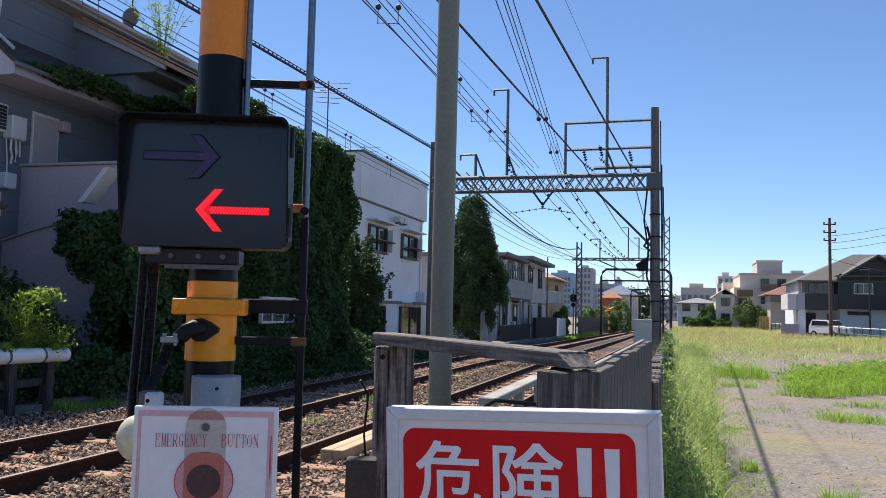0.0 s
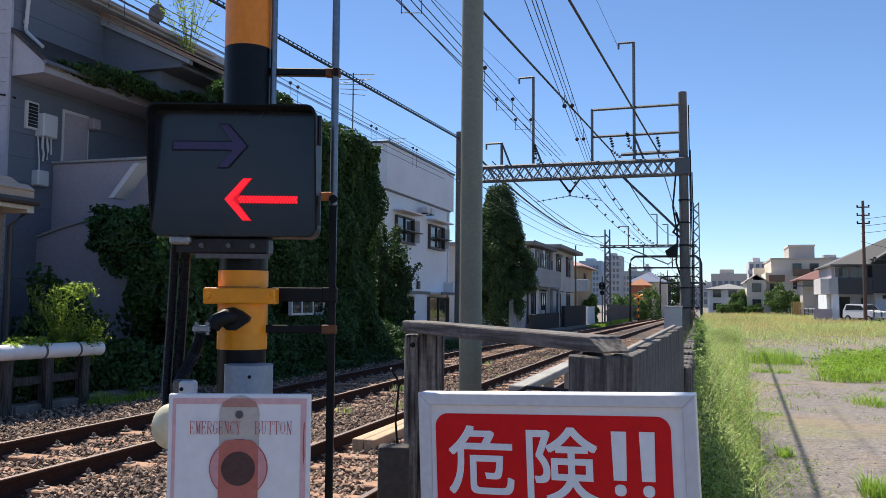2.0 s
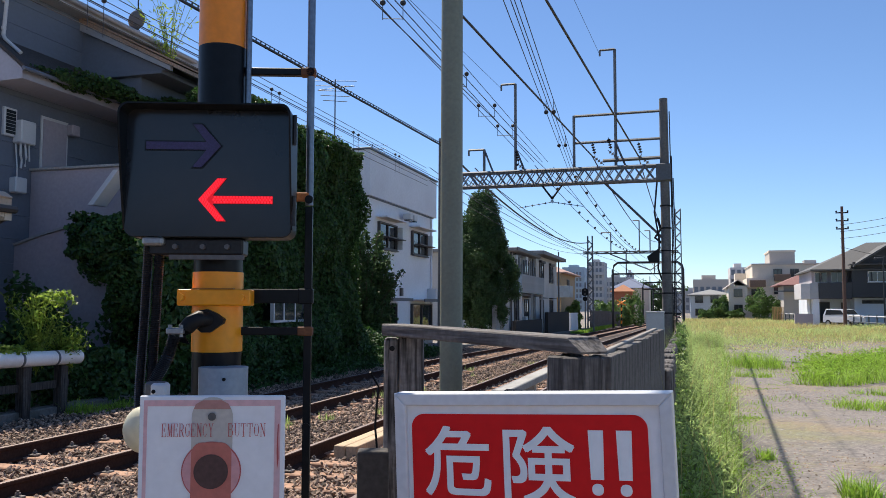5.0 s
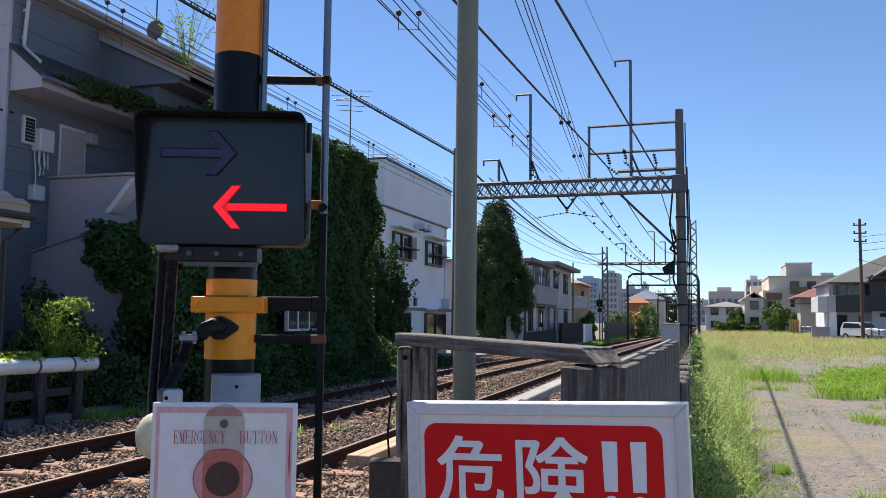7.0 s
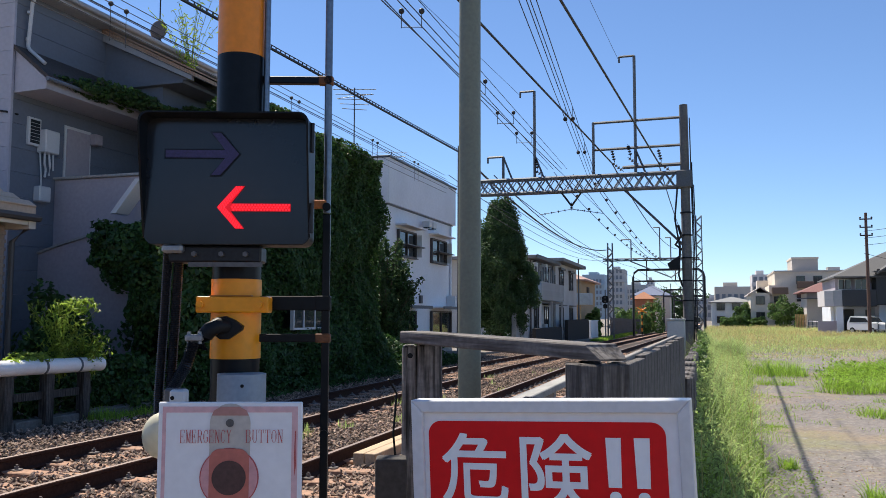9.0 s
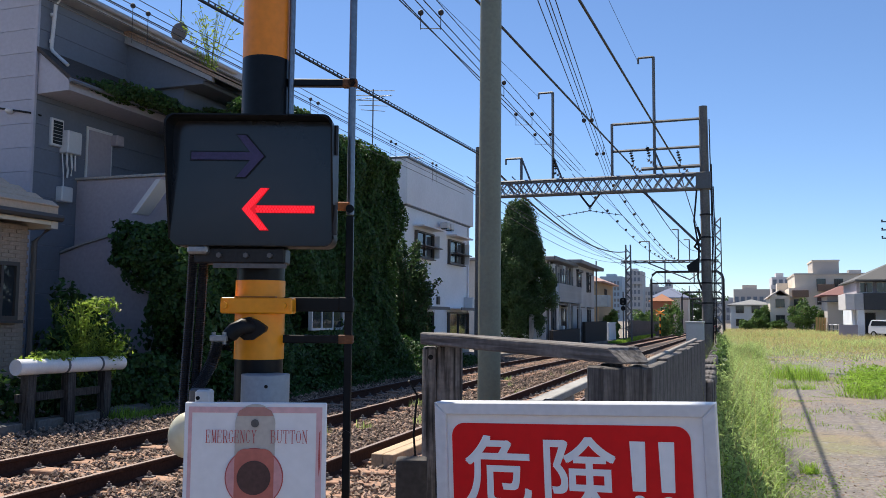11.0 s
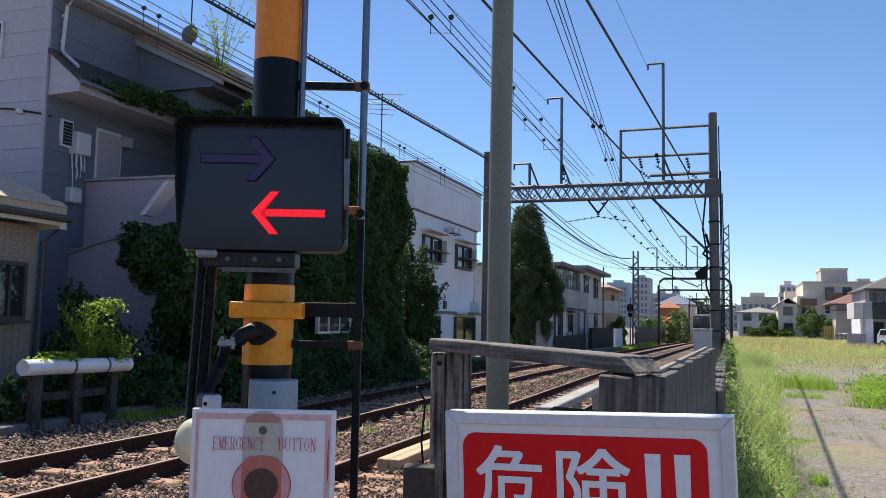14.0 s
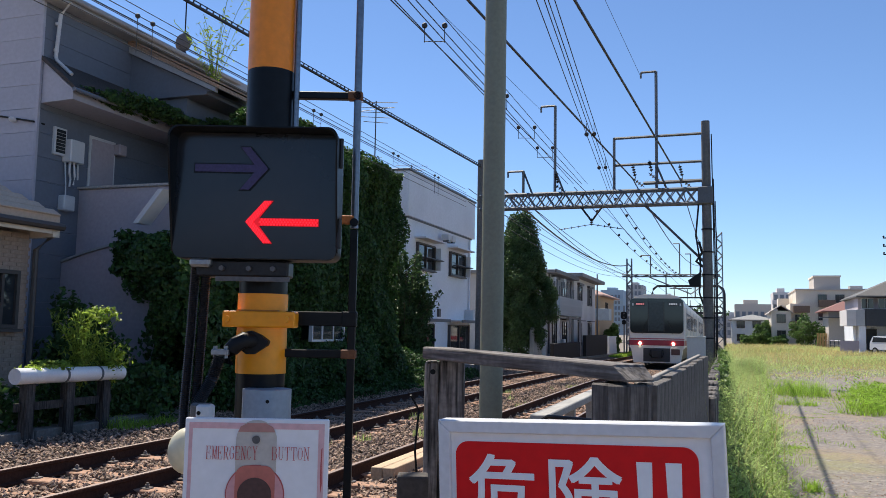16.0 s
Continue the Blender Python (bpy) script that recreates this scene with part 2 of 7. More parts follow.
def ground_mat():
    """Worn asphalt with gravel, dirt and thin green, blended by broad noise."""
    m = mat("field_ground", (0.195, 0.17, 0.152), 0.95, var=0.35, scale=2.2, bump=0.1)
    n, l = m.node_tree.nodes, m.node_tree.links
    b = n["Principled BSDF"]
    col = b.inputs["Base Color"].links[0].from_socket
    co = n.new("ShaderNodeTexCoord")
    for scale, lo, hi, c in ((0.45, 0.50, 0.60, (0.25, 0.19, 0.125)), (0.9, 0.56, 0.66, (0.19, 0.19, 0.075)), (0.12, 0.55, 0.66, (0.20, 0.20, 0.08)), (2.5, 0.54, 0.66, (0.11, 0.10, 0.095)), (7.0, 0.60, 0.68, (0.30, 0.28, 0.26)), (26.0, 0.56, 0.62, (0.10, 0.09, 0.085)), (38.0, 0.60, 0.66, (0.38, 0.36, 0.34))):
        t = n.new("ShaderNodeTexNoise")
        t.inputs["Scale"].default_value, t.inputs["Detail"].default_value = scale, 8
        t.inputs["Roughness"].default_value = 0.65
        l.new(co.outputs["Object"], t.inputs["Vector"])
        r = n.new("ShaderNodeMapRange")
        r.inputs[1].default_value, r.inputs[2].default_value, r.inputs[4].default_value = lo, hi, 0.85
        l.new(t.outputs[0], r.inputs[0])
        x = n.new("ShaderNodeMix")
        x.data_type = "RGBA"
        l.new(r.outputs[0], x.inputs[0])
        l.new(col, x.inputs[6])
        x.inputs[7].default_value = (*c, 1)
        col = x.outputs[2]
    l.new(col, b.inputs["Base Color"])
    return m


M["field_ground"] = ground_mat()


# ---- building helpers ----
def thing(name, label, category, m=None, group=""):
    ob = new(name)
    ob.empty_display_size = 0.1
    if m is not None:
        ob.matrix_basis = m
    return tagged(ob, label, category, group)


def to_mesh(name, bm, material, smooth=False):
    me = bpy.data.meshes.new(name)
    bm.to_mesh(me)
    bm.free()
    for k in (material if isinstance(material, (list, tuple)) else [material]):
        me.materials.append(M[k])
    if smooth:
        me.shade_smooth()
        me.set_sharp_from_angle(angle=radians(40))
    return me


def part(name, bm, material, parent, label="", m=None, smooth=False):
    ob = new(name, to_mesh(name, bm, material, smooth))
    ob.parent = parent
    if m is not None:
        ob.matrix_basis = m
    return tagged(ob, label)


def single(name, bm, material, label, category, m=None, kind="", smooth=False, group=""):
    ob = new(name, to_mesh(name, bm, material, smooth))
    if m is not None:
        ob.matrix_basis = m
    return tagged(ob, label, category, group, kind)


def box(x0, y0, z0, x1, y1, z1, bev=0.0, bm=None, seg=1):
    own = bm if bm is not None else bmesh.new()
    vs = bmesh.ops.create_cube(own, size=1)["verts"]
    bmesh.ops.transform(own, matrix=Matrix.LocRotScale(((x0 + x1) / 2, (y0 + y1) / 2, (z0 + z1) / 2), None, (abs(x1 - x0), abs(y1 - y0), abs(z1 - z0))), verts=vs)
    if bev:
        es = list({e for v in vs for e in v.link_edges})
        bmesh.ops.bevel(own, geom=es, offset=bev, segments=seg, affect="EDGES", profile=0.5)
    return own


def rod(p, q, r, r2=None, seg=10, bm=None):
    own = bm if bm is not None else bmesh.new()
    p, q = Vector(p), Vector(q)
    d = q - p
    turn = d.to_track_quat("Z", "Y").to_matrix().to_4x4()
    bmesh.ops.create_cone(own, cap_ends=True, segments=seg, radius1=r, radius2=r if r2 is None else r2, depth=d.length,
                          matrix=Matrix.Translation((p + q) / 2) @ turn)
    return own


def strut(p, q, w, bm=None):
    """A square bar between two points."""
    return rod(p, q, w * 0.72, seg=4, bm=bm)


def ball(c, r, bm=None, scale=(1, 1, 1), u=12, v=8):
    own = bm if bm is not None else bmesh.new()
    bmesh.ops.create_uvsphere(own, u_segments=u, v_segments=v, radius=r, matrix=Matrix.LocRotScale(c, None, scale))
    return own


def tube(points, r, bm=None, seg=8):
    own = bm if bm is not None else bmesh.new()
    pts = [Vector(p) for p in points]
    rings = []
    for i, p in enumerate(pts):
        d = (pts[min(i + 1, len(pts) - 1)] - pts[max(i - 1, 0)]).normalized()
        a = d.cross(Vector((0, 0, 1)) if abs(d.z) < 0.95 else Vector((1, 0, 0))).normalized()
        b = d.cross(a)
        rings.append([own.verts.new(p + r * (math.cos(k * 2 * math.pi / seg) * a + math.sin(k * 2 * math.pi / seg) * b)) for k in range(seg)])
    for r0, r1 in zip(rings, rings[1:]):
        for k in range(seg):
            own.faces.new((r0[k], r0[(k + 1) % seg], r1[(k + 1) % seg], r1[k]))
    own.faces.new(rings[0][::-1])
    own.faces.new(rings[-1])
    return own


def ribbed(points, r, pitch=0.006, seg=12):
    """A corrugated hose along the points."""
    own = bmesh.new()
    pts = [Vector(p) for p in points]
    line = []
    for p, q in zip(pts, pts[1:]):
        n = max(2, int((q - p).length / pitch * 2))
        line += [p.lerp(q, i / n) for i in range(n)]
    line.append(pts[-1])
    last = None
    for i, p in enumerate(line):
        d = (line[min(i + 2, len(line) - 1)] - line[max(i - 2, 0)]).normalized()
        a = d.cross(Vector((1, 0, 0))).normalized()
        b = d.cross(a)
        k = r if i % 2 else r * 0.84
        ring = [own.verts.new(p + k * (math.cos(j * 2 * math.pi / seg) * a + math.sin(j * 2 * math.pi / seg) * b)) for j in range(seg)]
        if last:
            for j in range(seg):
                own.faces.new((last[j], last[(j + 1) % seg], ring[(j + 1) % seg], ring[j]))
        last = ring
    return own


def prism(outline, y0, y1, bm=None):
    """An outline in x and z, pushed from y0 to y1."""
    own = bm if bm is not None else bmesh.new()
    a = [own.verts.new((x, y0, z)) for x, z in outline]
    b = [own.verts.new((x, y1, z)) for x, z in outline]
    fs = [own.faces.new(a), own.faces.new(b[::-1])]
    n = len(outline)
    for i in range(n):
        fs.append(own.faces.new((a[i], b[i], b[(i + 1) % n], a[(i + 1) % n])))
    bmesh.ops.recalc_face_normals(own, faces=fs)
    return own


def rounded(w, h, r, seg=6, cx=0.0, cz=0.0):
    pts = []
    for sx, sz, a0 in ((1, 1, 0), (-1, 1, 90), (-1, -1, 180), (1, -1, 270)):
        for k in range(seg + 1):
            a = radians(a0 + 90 * k / seg)
            pts.append((cx + sx * (w / 2 - r) + r * math.cos(a), cz + sz * (h / 2 - r) + r * math.sin(a)))
    return pts


def lettering(body, size, depth=0.0, bold=0.0):
    """A flat mesh of the words, standing in the x-z plane and read from -y."""
    c = bpy.data.curves.new("words", "FONT")
    c.body, c.size, c.align_x, c.align_y = body, size, "CENTER", "CENTER"
    c.extrude, c.offset = depth, bold
    ob = bpy.data.objects.new("words", c)
    scene.collection.objects.link(ob)
    me = bpy.data.meshes.new_from_object(ob.evaluated_get(bpy.context.evaluated_depsgraph_get()))
    bpy.data.objects.remove(ob)
    bm = bmesh.new()
    bm.from_mesh(me)
    bmesh.ops.transform(bm, matrix=pose(0, 0, 0, 90), verts=bm.verts)
    return bm


def cloud(name, verts, faces, material):
    me = bpy.data.meshes.new(name)
    me.from_pydata(verts, [], faces)
    me.materials.append(M[material])
    return me


def leaves(centres, normals, size, rng, tilt=0.7, ratio=0.8, droop=0.0):
    """One folded four-cornered leaf at each centre; returns vertices and faces."""
    n = len(centres)
    nrm = normals + rng.normal(0, tilt, (n, 3))
    nrm /= np.linalg.norm(nrm, axis=1)[:, None] + 1e-9
    up = rng.normal(0, 1, (n, 3))
    up[:, 2] -= droop
    a = np.cross(nrm, up)
    a /= np.linalg.norm(a, axis=1)[:, None] + 1e-9
    b = np.cross(nrm, a)
    s = size * rng.uniform(0.6, 1.4, (n, 1))
    fold = nrm * s * 0.18
    v = np.stack([centres - b * s * 0.5, centres + a * s * 0.5 * ratio + fold, centres + b * s * 0.5, centres - a * s * 0.5 * ratio + fold], 1).reshape(-1, 3)
    i = np.arange(n) * 4
    f = np.concatenate([np.stack([i, i + 1, i + 2], 1), np.stack([i, i + 2, i + 3], 1)])
    return v.tolist(), f.tolist()


def blades(xy, z, height, width, rng, lean=0.35):
    """Grass blades: a bent strip of three triangles each."""
    n = len(xy)
    h = np.maximum(height, 0.02) * rng.uniform(0.25, 1.15, n)
    a = rng.uniform(0, 2 * np.pi, n)
    d = np.stack([np.cos(a), np.sin(a)], 1)
    w = np.stack([-d[:, 1], d[:, 0]], 1) * (width * rng.uniform(0.6, 1.3, n))[:, None] / 2
    ln = (h * rng.uniform(0.1, 1.0, n) * lean)[:, None] * d
    zz = np.broadcast_to(z, n)
    v = np.stack([np.c_[xy - w, zz], np.c_[xy + w, zz], np.c_[xy + ln * 0.35 + w * 0.7, zz + h * 0.6], np.c_[xy + ln * 0.35 - w * 0.7, zz + h * 0.6], np.c_[xy + ln, zz + h]], 1).reshape(-1, 3)
    i = np.arange(n) * 5
    f = np.concatenate([np.stack([i, i + 1, i + 2], 1), np.stack([i, i + 2, i + 3], 1), np.stack([i + 3, i + 2, i + 4], 1)])
    return v.tolist(), f.tolist()


# ---- ground, kerb and track bed ----
RIGHT_TRACK, LEFT_TRACK, GAUGE = -3.463, -6.775, 1.435

GRADE, GRADE_FROM = -0.0095, 26.0


def drop(y):
    """How far the line has sunk below the crossing at y."""
    return GRADE * min(max(0.0, y - GRADE_FROM), 300.0)


def graded(outline, bm=None):
    """An outline in x and z along the line, level at first and then on its falling grade."""
    own = bm if bm is not None else bmesh.new()
    rings = [[own.verts.new((x, y, z + drop(y))) for x, z in outline] for y in (-8.0, GRADE_FROM, 320.0)]
    n = len(outline)
    fs = [own.faces.new(rings[0]), own.faces.new(rings[2][::-1])]
    for a, b in zip(rings, rings[1:]):
        fs += [own.faces.new((a[i], b[i], b[(i + 1) % n], a[(i + 1) % n])) for i in range(n)]
    bmesh.ops.recalc_face_normals(own, faces=fs)
    return own


def build_ground():
    xs = [-1500, -60, -9.95, -9.9, -9.35, -9.3, -1.2, -0.9, 0.0, 40, 1500]
    zs = [0.0, 0.0, 0.0, -0.30, -0.30, -0.32, -0.32, -0.06, -0.02, -0.02, -0.02]
    ys = [-1500, -20, 0, 4, 10, 20, GRADE_FROM, 40, 80, 150, 326, 1500]
    bm = bmesh.new()
    vs = [[bm.verts.new((x, y, z + (drop(y) if -61 < x < -1.1 else 0.0))) for x, z in zip(xs, zs)] for y in ys]
    for a, b in zip(vs, vs[1:]):
        for i in range(len(xs) - 1):
            bm.faces.new((a[i], a[i + 1], b[i + 1], b[i]))
    single("ground", bm, "field_ground", "worn grey asphalt and dirt with patchy grass", "ground", kind="structure")
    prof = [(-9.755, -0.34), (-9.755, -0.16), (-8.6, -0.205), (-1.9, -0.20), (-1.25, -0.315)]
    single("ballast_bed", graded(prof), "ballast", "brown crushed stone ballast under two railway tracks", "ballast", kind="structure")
    bm = bmesh.new()
    for i in range(40):
        box(-9.92, -4 + i * 2, -0.34 + drop(i * 2 - 3), -9.76, -4 + i * 2 + 1.985, drop(i * 2 - 3), 0.015, bm)
    single("kerb", bm, "kerb_dark", "grey concrete kerb along the railway track", "kerb", kind="structure")


RAIL_PROFILE = [(-0.065, -0.180), (0.065, -0.180), (0.065, -0.165), (0.012, -0.145), (0.009, -0.05), (0.032, -0.035), (0.033, -0.008), (0.026, 0.0),
                (-0.026, 0.0), (-0.033, -0.008), (-0.032, -0.035), (-0.009, -0.05), (-0.012, -0.145), (-0.065, -0.165)]


def build_sky_block():
    """Unseen plain wall added behind the crossing to cut sky fill and reflections."""
    single("sky_block", box(-40, -24, -0.3, 45, -23.6, 4.2), "closing", "unseen dull wall added behind the crossing to block low sky", "wall", kind="structure")


def build_track(x0, label):
    track = thing("railway_track", label, "railway track", pose(x0, 0, 0))
    for s in (-1, 1):
        bm = graded([(x + s * (GAUGE / 2 + 0.033), z) for x, z in RAIL_PROFILE])
        bm.faces.ensure_lookup_table()
        r = part("rail", bm, ["rail", "rail_head"], track, "steel rail, rust brown with a bright worn head")
        for p in r.data.polygons:
            if p.normal.z > 0.9 and p.center.z - (drop(320.0) / 2 if p.center.y > 100 else 0.0) > -0.01:
                p.material_index = 1
    sl = to_mesh("sleeper", box(-1.2, -0.11, -0.33, 1.2, 0.11, -0.150, 0.012), "sleeper")
    clip_bm = box(-0.05, -0.055, -0.146, 0.05, 0.055, -0.122, 0.006)
    rod((0, 0, -0.13), (0, 0, -0.072), 0.014, seg=6, bm=clip_bm)
    rod((0, 0, -0.112), (0, 0, -0.09), 0.03, 0.026, 6, clip_bm)
    clip = to_mesh("rail_clip", clip_bm, "clip_steel")
    rest = bmesh.new()
    for i in range(300):
        y = -6 + i * 0.62
        if y < 80:
            ob = new("sleeper", sl)
            ob.parent, ob.location, ob.rotation_euler = track, (random.uniform(-0.03, 0.03), y, random.uniform(-0.008, 0.008) - (0.055 if y > 44 else 0.0) + drop(y)), (0, 0, random.uniform(-0.015, 0.015))
            if 4 < y < 34:
                for x in (-0.87, -0.63, 0.63, 0.87):
                    ob = new("rail_clip", clip)
                    ob.parent, ob.location = track, (x, y, drop(y) - 0.006)
        else:
            box(-1.2, y - 0.11, drop(y) - 0.3, 1.2, y + 0.11, drop(y) - 0.202, bm=rest)
    tagged(part("far_sleepers", rest, "sleeper", track), kind="stuff")


def broken_stones(name, x, y, z, lo, hi, rng, label, category):
    """Many loose eight-sided stones, each uneven and turned its own way."""
    n = len(x)
    base = np.array([(1, 0, 0), (-1, 0, 0), (0, 1, 0), (0, -1, 0), (0, 0, 1), (0, 0, -1)], float)
    s = rng.uniform(lo, hi, (n, 1, 1)) * rng.uniform(0.6, 1.3, (n, 6, 1))
    a = rng.uniform(0, 6.28, n)
    c, q = np.cos(a)[:, None], np.sin(a)[:, None]
    v = base[None] * s
    v = np.stack([v[..., 0] * c - v[..., 1] * q + v[..., 2] * 0.5 * q, v[..., 0] * q + v[..., 1] * c, v[..., 2] * 0.8 + v[..., 0] * 0.4], -1)
    v += np.stack([x, y, z], 1)[:, None]
    tri = np.array([(0, 2, 4), (2, 1, 4), (1, 3, 4), (3, 0, 4), (2, 0, 5), (1, 2, 5), (3, 1, 5), (0, 3, 5)])
    f = (np.arange(n)[:, None, None] * 6 + tri[None]).reshape(-1, 3)
    tagged(new(name, cloud(name, v.reshape(-1, 3).tolist(), f.tolist(), "stone")), label, category, kind="stuff")


def build_stones():
    rng = np.random.default_rng(3)
    n = 92000
    y = 3.0 + 42 * rng.uniform(0, 1, n) ** 1.7
    x = rng.uniform(-9.72, -1.5, n)
    z = np.where(x < -8.6, -0.20 - (x + 8.6) * 0.035, np.where(x > -1.9, -0.195 - (x + 1.9) * 0.18, -0.20)) + rng.uniform(-0.015, 0.03, n)
    z += GRADE * np.maximum(0.0, y - GRADE_FROM) - 0.012
    off = np.minimum(abs(x - RIGHT_TRACK), abs(x - LEFT_TRACK))
    z += 0.047 * ((off < 0.42 + 0.1 * np.sin(y * 3.1)) | (off > 1.0 + 0.1 * np.sin(y * 2.3 + 1)))
    broken_stones("ballast_stones", x, y, z, 0.014, 0.038, rng, "loose broken ballast stones in brown and grey", "ballast")
    n = 26000
    y = 5.0 + 27 * rng.uniform(0, 1, n) ** 1.4
    x = rng.uniform(0.3, 9.5, n)
    keep = np.sin(x * 1.3 + 0.7 * y) + np.sin(y * 0.9 - x * 0.6) + rng.normal(0, 0.8, n) > 0.6
    x, y = x[keep], y[keep]
    broken_stones("field_gravel", x, y, np.full(len(x), -0.022), 0.006, 0.019, rng, "scattered gravel on the worn asphalt", "gravel")



build_ground()
build_sky_block()
build_track(RIGHT_TRACK, "railway track with steel rails on wooden sleepers beside a fence")
build_track(LEFT_TRACK, "railway track with steel rails on wooden sleepers beside a kerb")
build_stones()


# ---- railway line: portals, wires, cabinet ----
def truss(bm, a, b, h, step, w=0.05, d=0.35, cross=False):
    """A lattice beam from a to b, two faces d apart along y."""
    n = max(2, int(abs(b[0] - a[0]) / step))
    for yy in (-d / 2, d / 2):
        for zz in (0, h):
            strut((a[0], a[1] + yy, a[2] + zz), (b[0], b[1] + yy, b[2] + zz), w, bm)
        for i in range(n):
            x0, x1 = a[0] + (b[0] - a[0]) * i / n, a[0] + (b[0] - a[0]) * (i + 1) / n
            strut((x0, a[1] + yy, a[2] + (h if i % 2 else 0)), (x1, a[1] + yy, a[2] + (0 if i % 2 else h)), w * 0.55, bm)
            if cross and i < n - 1:
                strut((x0, a[1] + yy, a[2] + (0 if i % 2 else h)), (x1, a[1] + yy, a[2] + (h if i % 2 else 0)), w * 0.4, bm)


def insulator(bm, p, q, r=0.05, n=4):
    p, q = Vector(p), Vector(q)
    rod(p, q, 0.012, seg=6, bm=bm)
    for i in range(n):
        c = p.lerp(q, (i + 1) / (n + 1))
        d = (q - p).normalized()
        rod(c - d * 0.012, c + d * 0.02, r, r * 0.5, 8, bm)


def build_near_portal():
    y = 30.5
    g = thing("catenary_portal", "grey steel lattice portal on concrete poles over the tracks", "catenary portal", pose(0, y, 0))
    bm = rod((-0.60, 0, -0.3), (-0.64, 0, 9.1), 0.19, 0.145, 16)
    part("pole", bm, "pole_concrete", g, "weathered concrete pole with cables", smooth=True)
    bm = rod((-8.9, 0, -0.3), (-8.9, 0, 8.1), 0.17, 0.14, 16)
    part("pole", bm, "pole_concrete", g, "weathered concrete pole", smooth=True)
    bm = bmesh.new()
    truss(bm, (-8.9, 0, 6.16), (-0.6, 0, 6.16), 0.52, 0.36, 0.07, cross=True)
    part("lattice_beam", bm, "portal_grey", g)
    bm = box(-0.92, -0.24, 6.12, -0.40, 0.24, 6.72, 0.02)
    part("pole_clamp", bm, "galv", g)
    bm = strut((-2.75, 0, 6.14), (-0.65, 0, 4.0), 0.06)
    part("brace", bm, "galv", g)
    bm = bmesh.new()
    for z in (7.65, 8.65):
        strut((-3.84, 0, z), (-0.7, 0, z + 0.02), 0.07, bm)
    for x in (-3.84,):
        strut((x, 0, 6.7), (x, 0, 8.68), 0.07, bm)
    strut((-2.8, 0, 6.95), (-0.7, 0, 6.98), 0.09, bm)
    part("upper_frame", bm, "galv", g)
    for x, z, d in ((-2.33, 11.06, -0.54), (-6.03, 10.04, -0.54), (-7.24, 7.59, -0.6)):
        bm = strut((x, 0, 6.68), (x, 0, z), 0.075)
        strut((x, 0, z), (x + d, 0, z), 0.06, bm)
        strut((x + d, 0, z), (x + d, 0, z - 0.22), 0.05, bm)
        strut((x, 0, 7.6), (x + 0.35, 0, 6.7), 0.05, bm)
        part("mast", bm, "galv", g)
    bm = bmesh.new()
    strut((-5.05, 0, 6.15), (-4.66, 0, 5.62), 0.05, bm)
    strut((-4.27, 0, 6.15), (-4.66, 0, 5.62), 0.05, bm)
    insulator(bm, (-4.66, 0, 5.75), (-4.66, 0, 5.45), 0.07)
    insulator(bm, (-4.66, 0, 5.5), (-5.9, 0, 5.32), 0.05)
    insulator(bm, (-4.66, 0, 5.5), (-3.5, 0, 5.3), 0.05)
    part("span_hanger", bm, "dark_steel", g)
    for x, z in ((-3.18, 7.14), (-1.54, 7.08), (-6.0, 7.0), (-2.6, 7.3)):
        bm = bmesh.new()
        insulator(bm, (x, 0, z + 0.5), (x + 0.12, -0.15, z), 0.07)
        insulator(bm, (x, -0.15, z), (x + 0.4, 0.2, z - 0.3), 0.07)
        part("insulator", bm, "dark_steel", g)
    bm = bmesh.new()
    for k, (z0, z1) in enumerate(((0.0, 8.6), (0.0, 7.0), (1.0, 6.2))):
        tube([(-0.42 + 0.05 * k, -0.12, z0), (-0.40 + 0.05 * k, -0.14, (z0 + z1) / 2), (-0.44 + 0.05 * k, -0.1, z1)], 0.022, bm, 6)
    for z in (1.4, 2.1, 2.8, 3.6, 4.4, 5.2):
        rod((-0.62, 0, z), (-0.62, 0, z + 0.05), 0.2, seg=14, bm=bm)
    tube([(-0.9, 0, 6.1), (-1.0, -0.1, 5.0), (-0.85, -0.1, 4.0), (-0.9, -0.1, 3.0), (-0.78, 0, 2.6)], 0.035, bm, 6)
    tube([(-0.9, 0.1, 4.8), (-0.8, 0, 4.4), (-1.0, 0, 4.1), (-0.75, 0, 3.9)], 0.05, bm, 6)
    part("cable", bm, "rubber", g)
    bm = prism([(-1.28, 3.42), (-0.85, 3.72), (-0.85, 3.2), (-1.2, 3.2)], -0.2, 0.25)
    part("signal_hood", bm, "black_paint", g)


def lattice_tower(bm, x, z, w=0.5):
    for sx in (-1, 1):
        for sy in (-1, 1):
            strut((x + sx * w / 2, sy * w / 2, -0.9), (x + sx * w * 0.4, sy * w * 0.4, z), 0.09, bm)
    n = int(z / 0.55)
    for i in range(n):
        z0, z1 = i * 0.55, (i + 1) * 0.55
        for sy in (-1, 1):
            strut((x - w * 0.45 * (1 if i % 2 else -1), sy * w * 0.45, z0), (x + w * 0.45 * (1 if i % 2 else -1), sy * w * 0.45, z1), 0.06, bm)


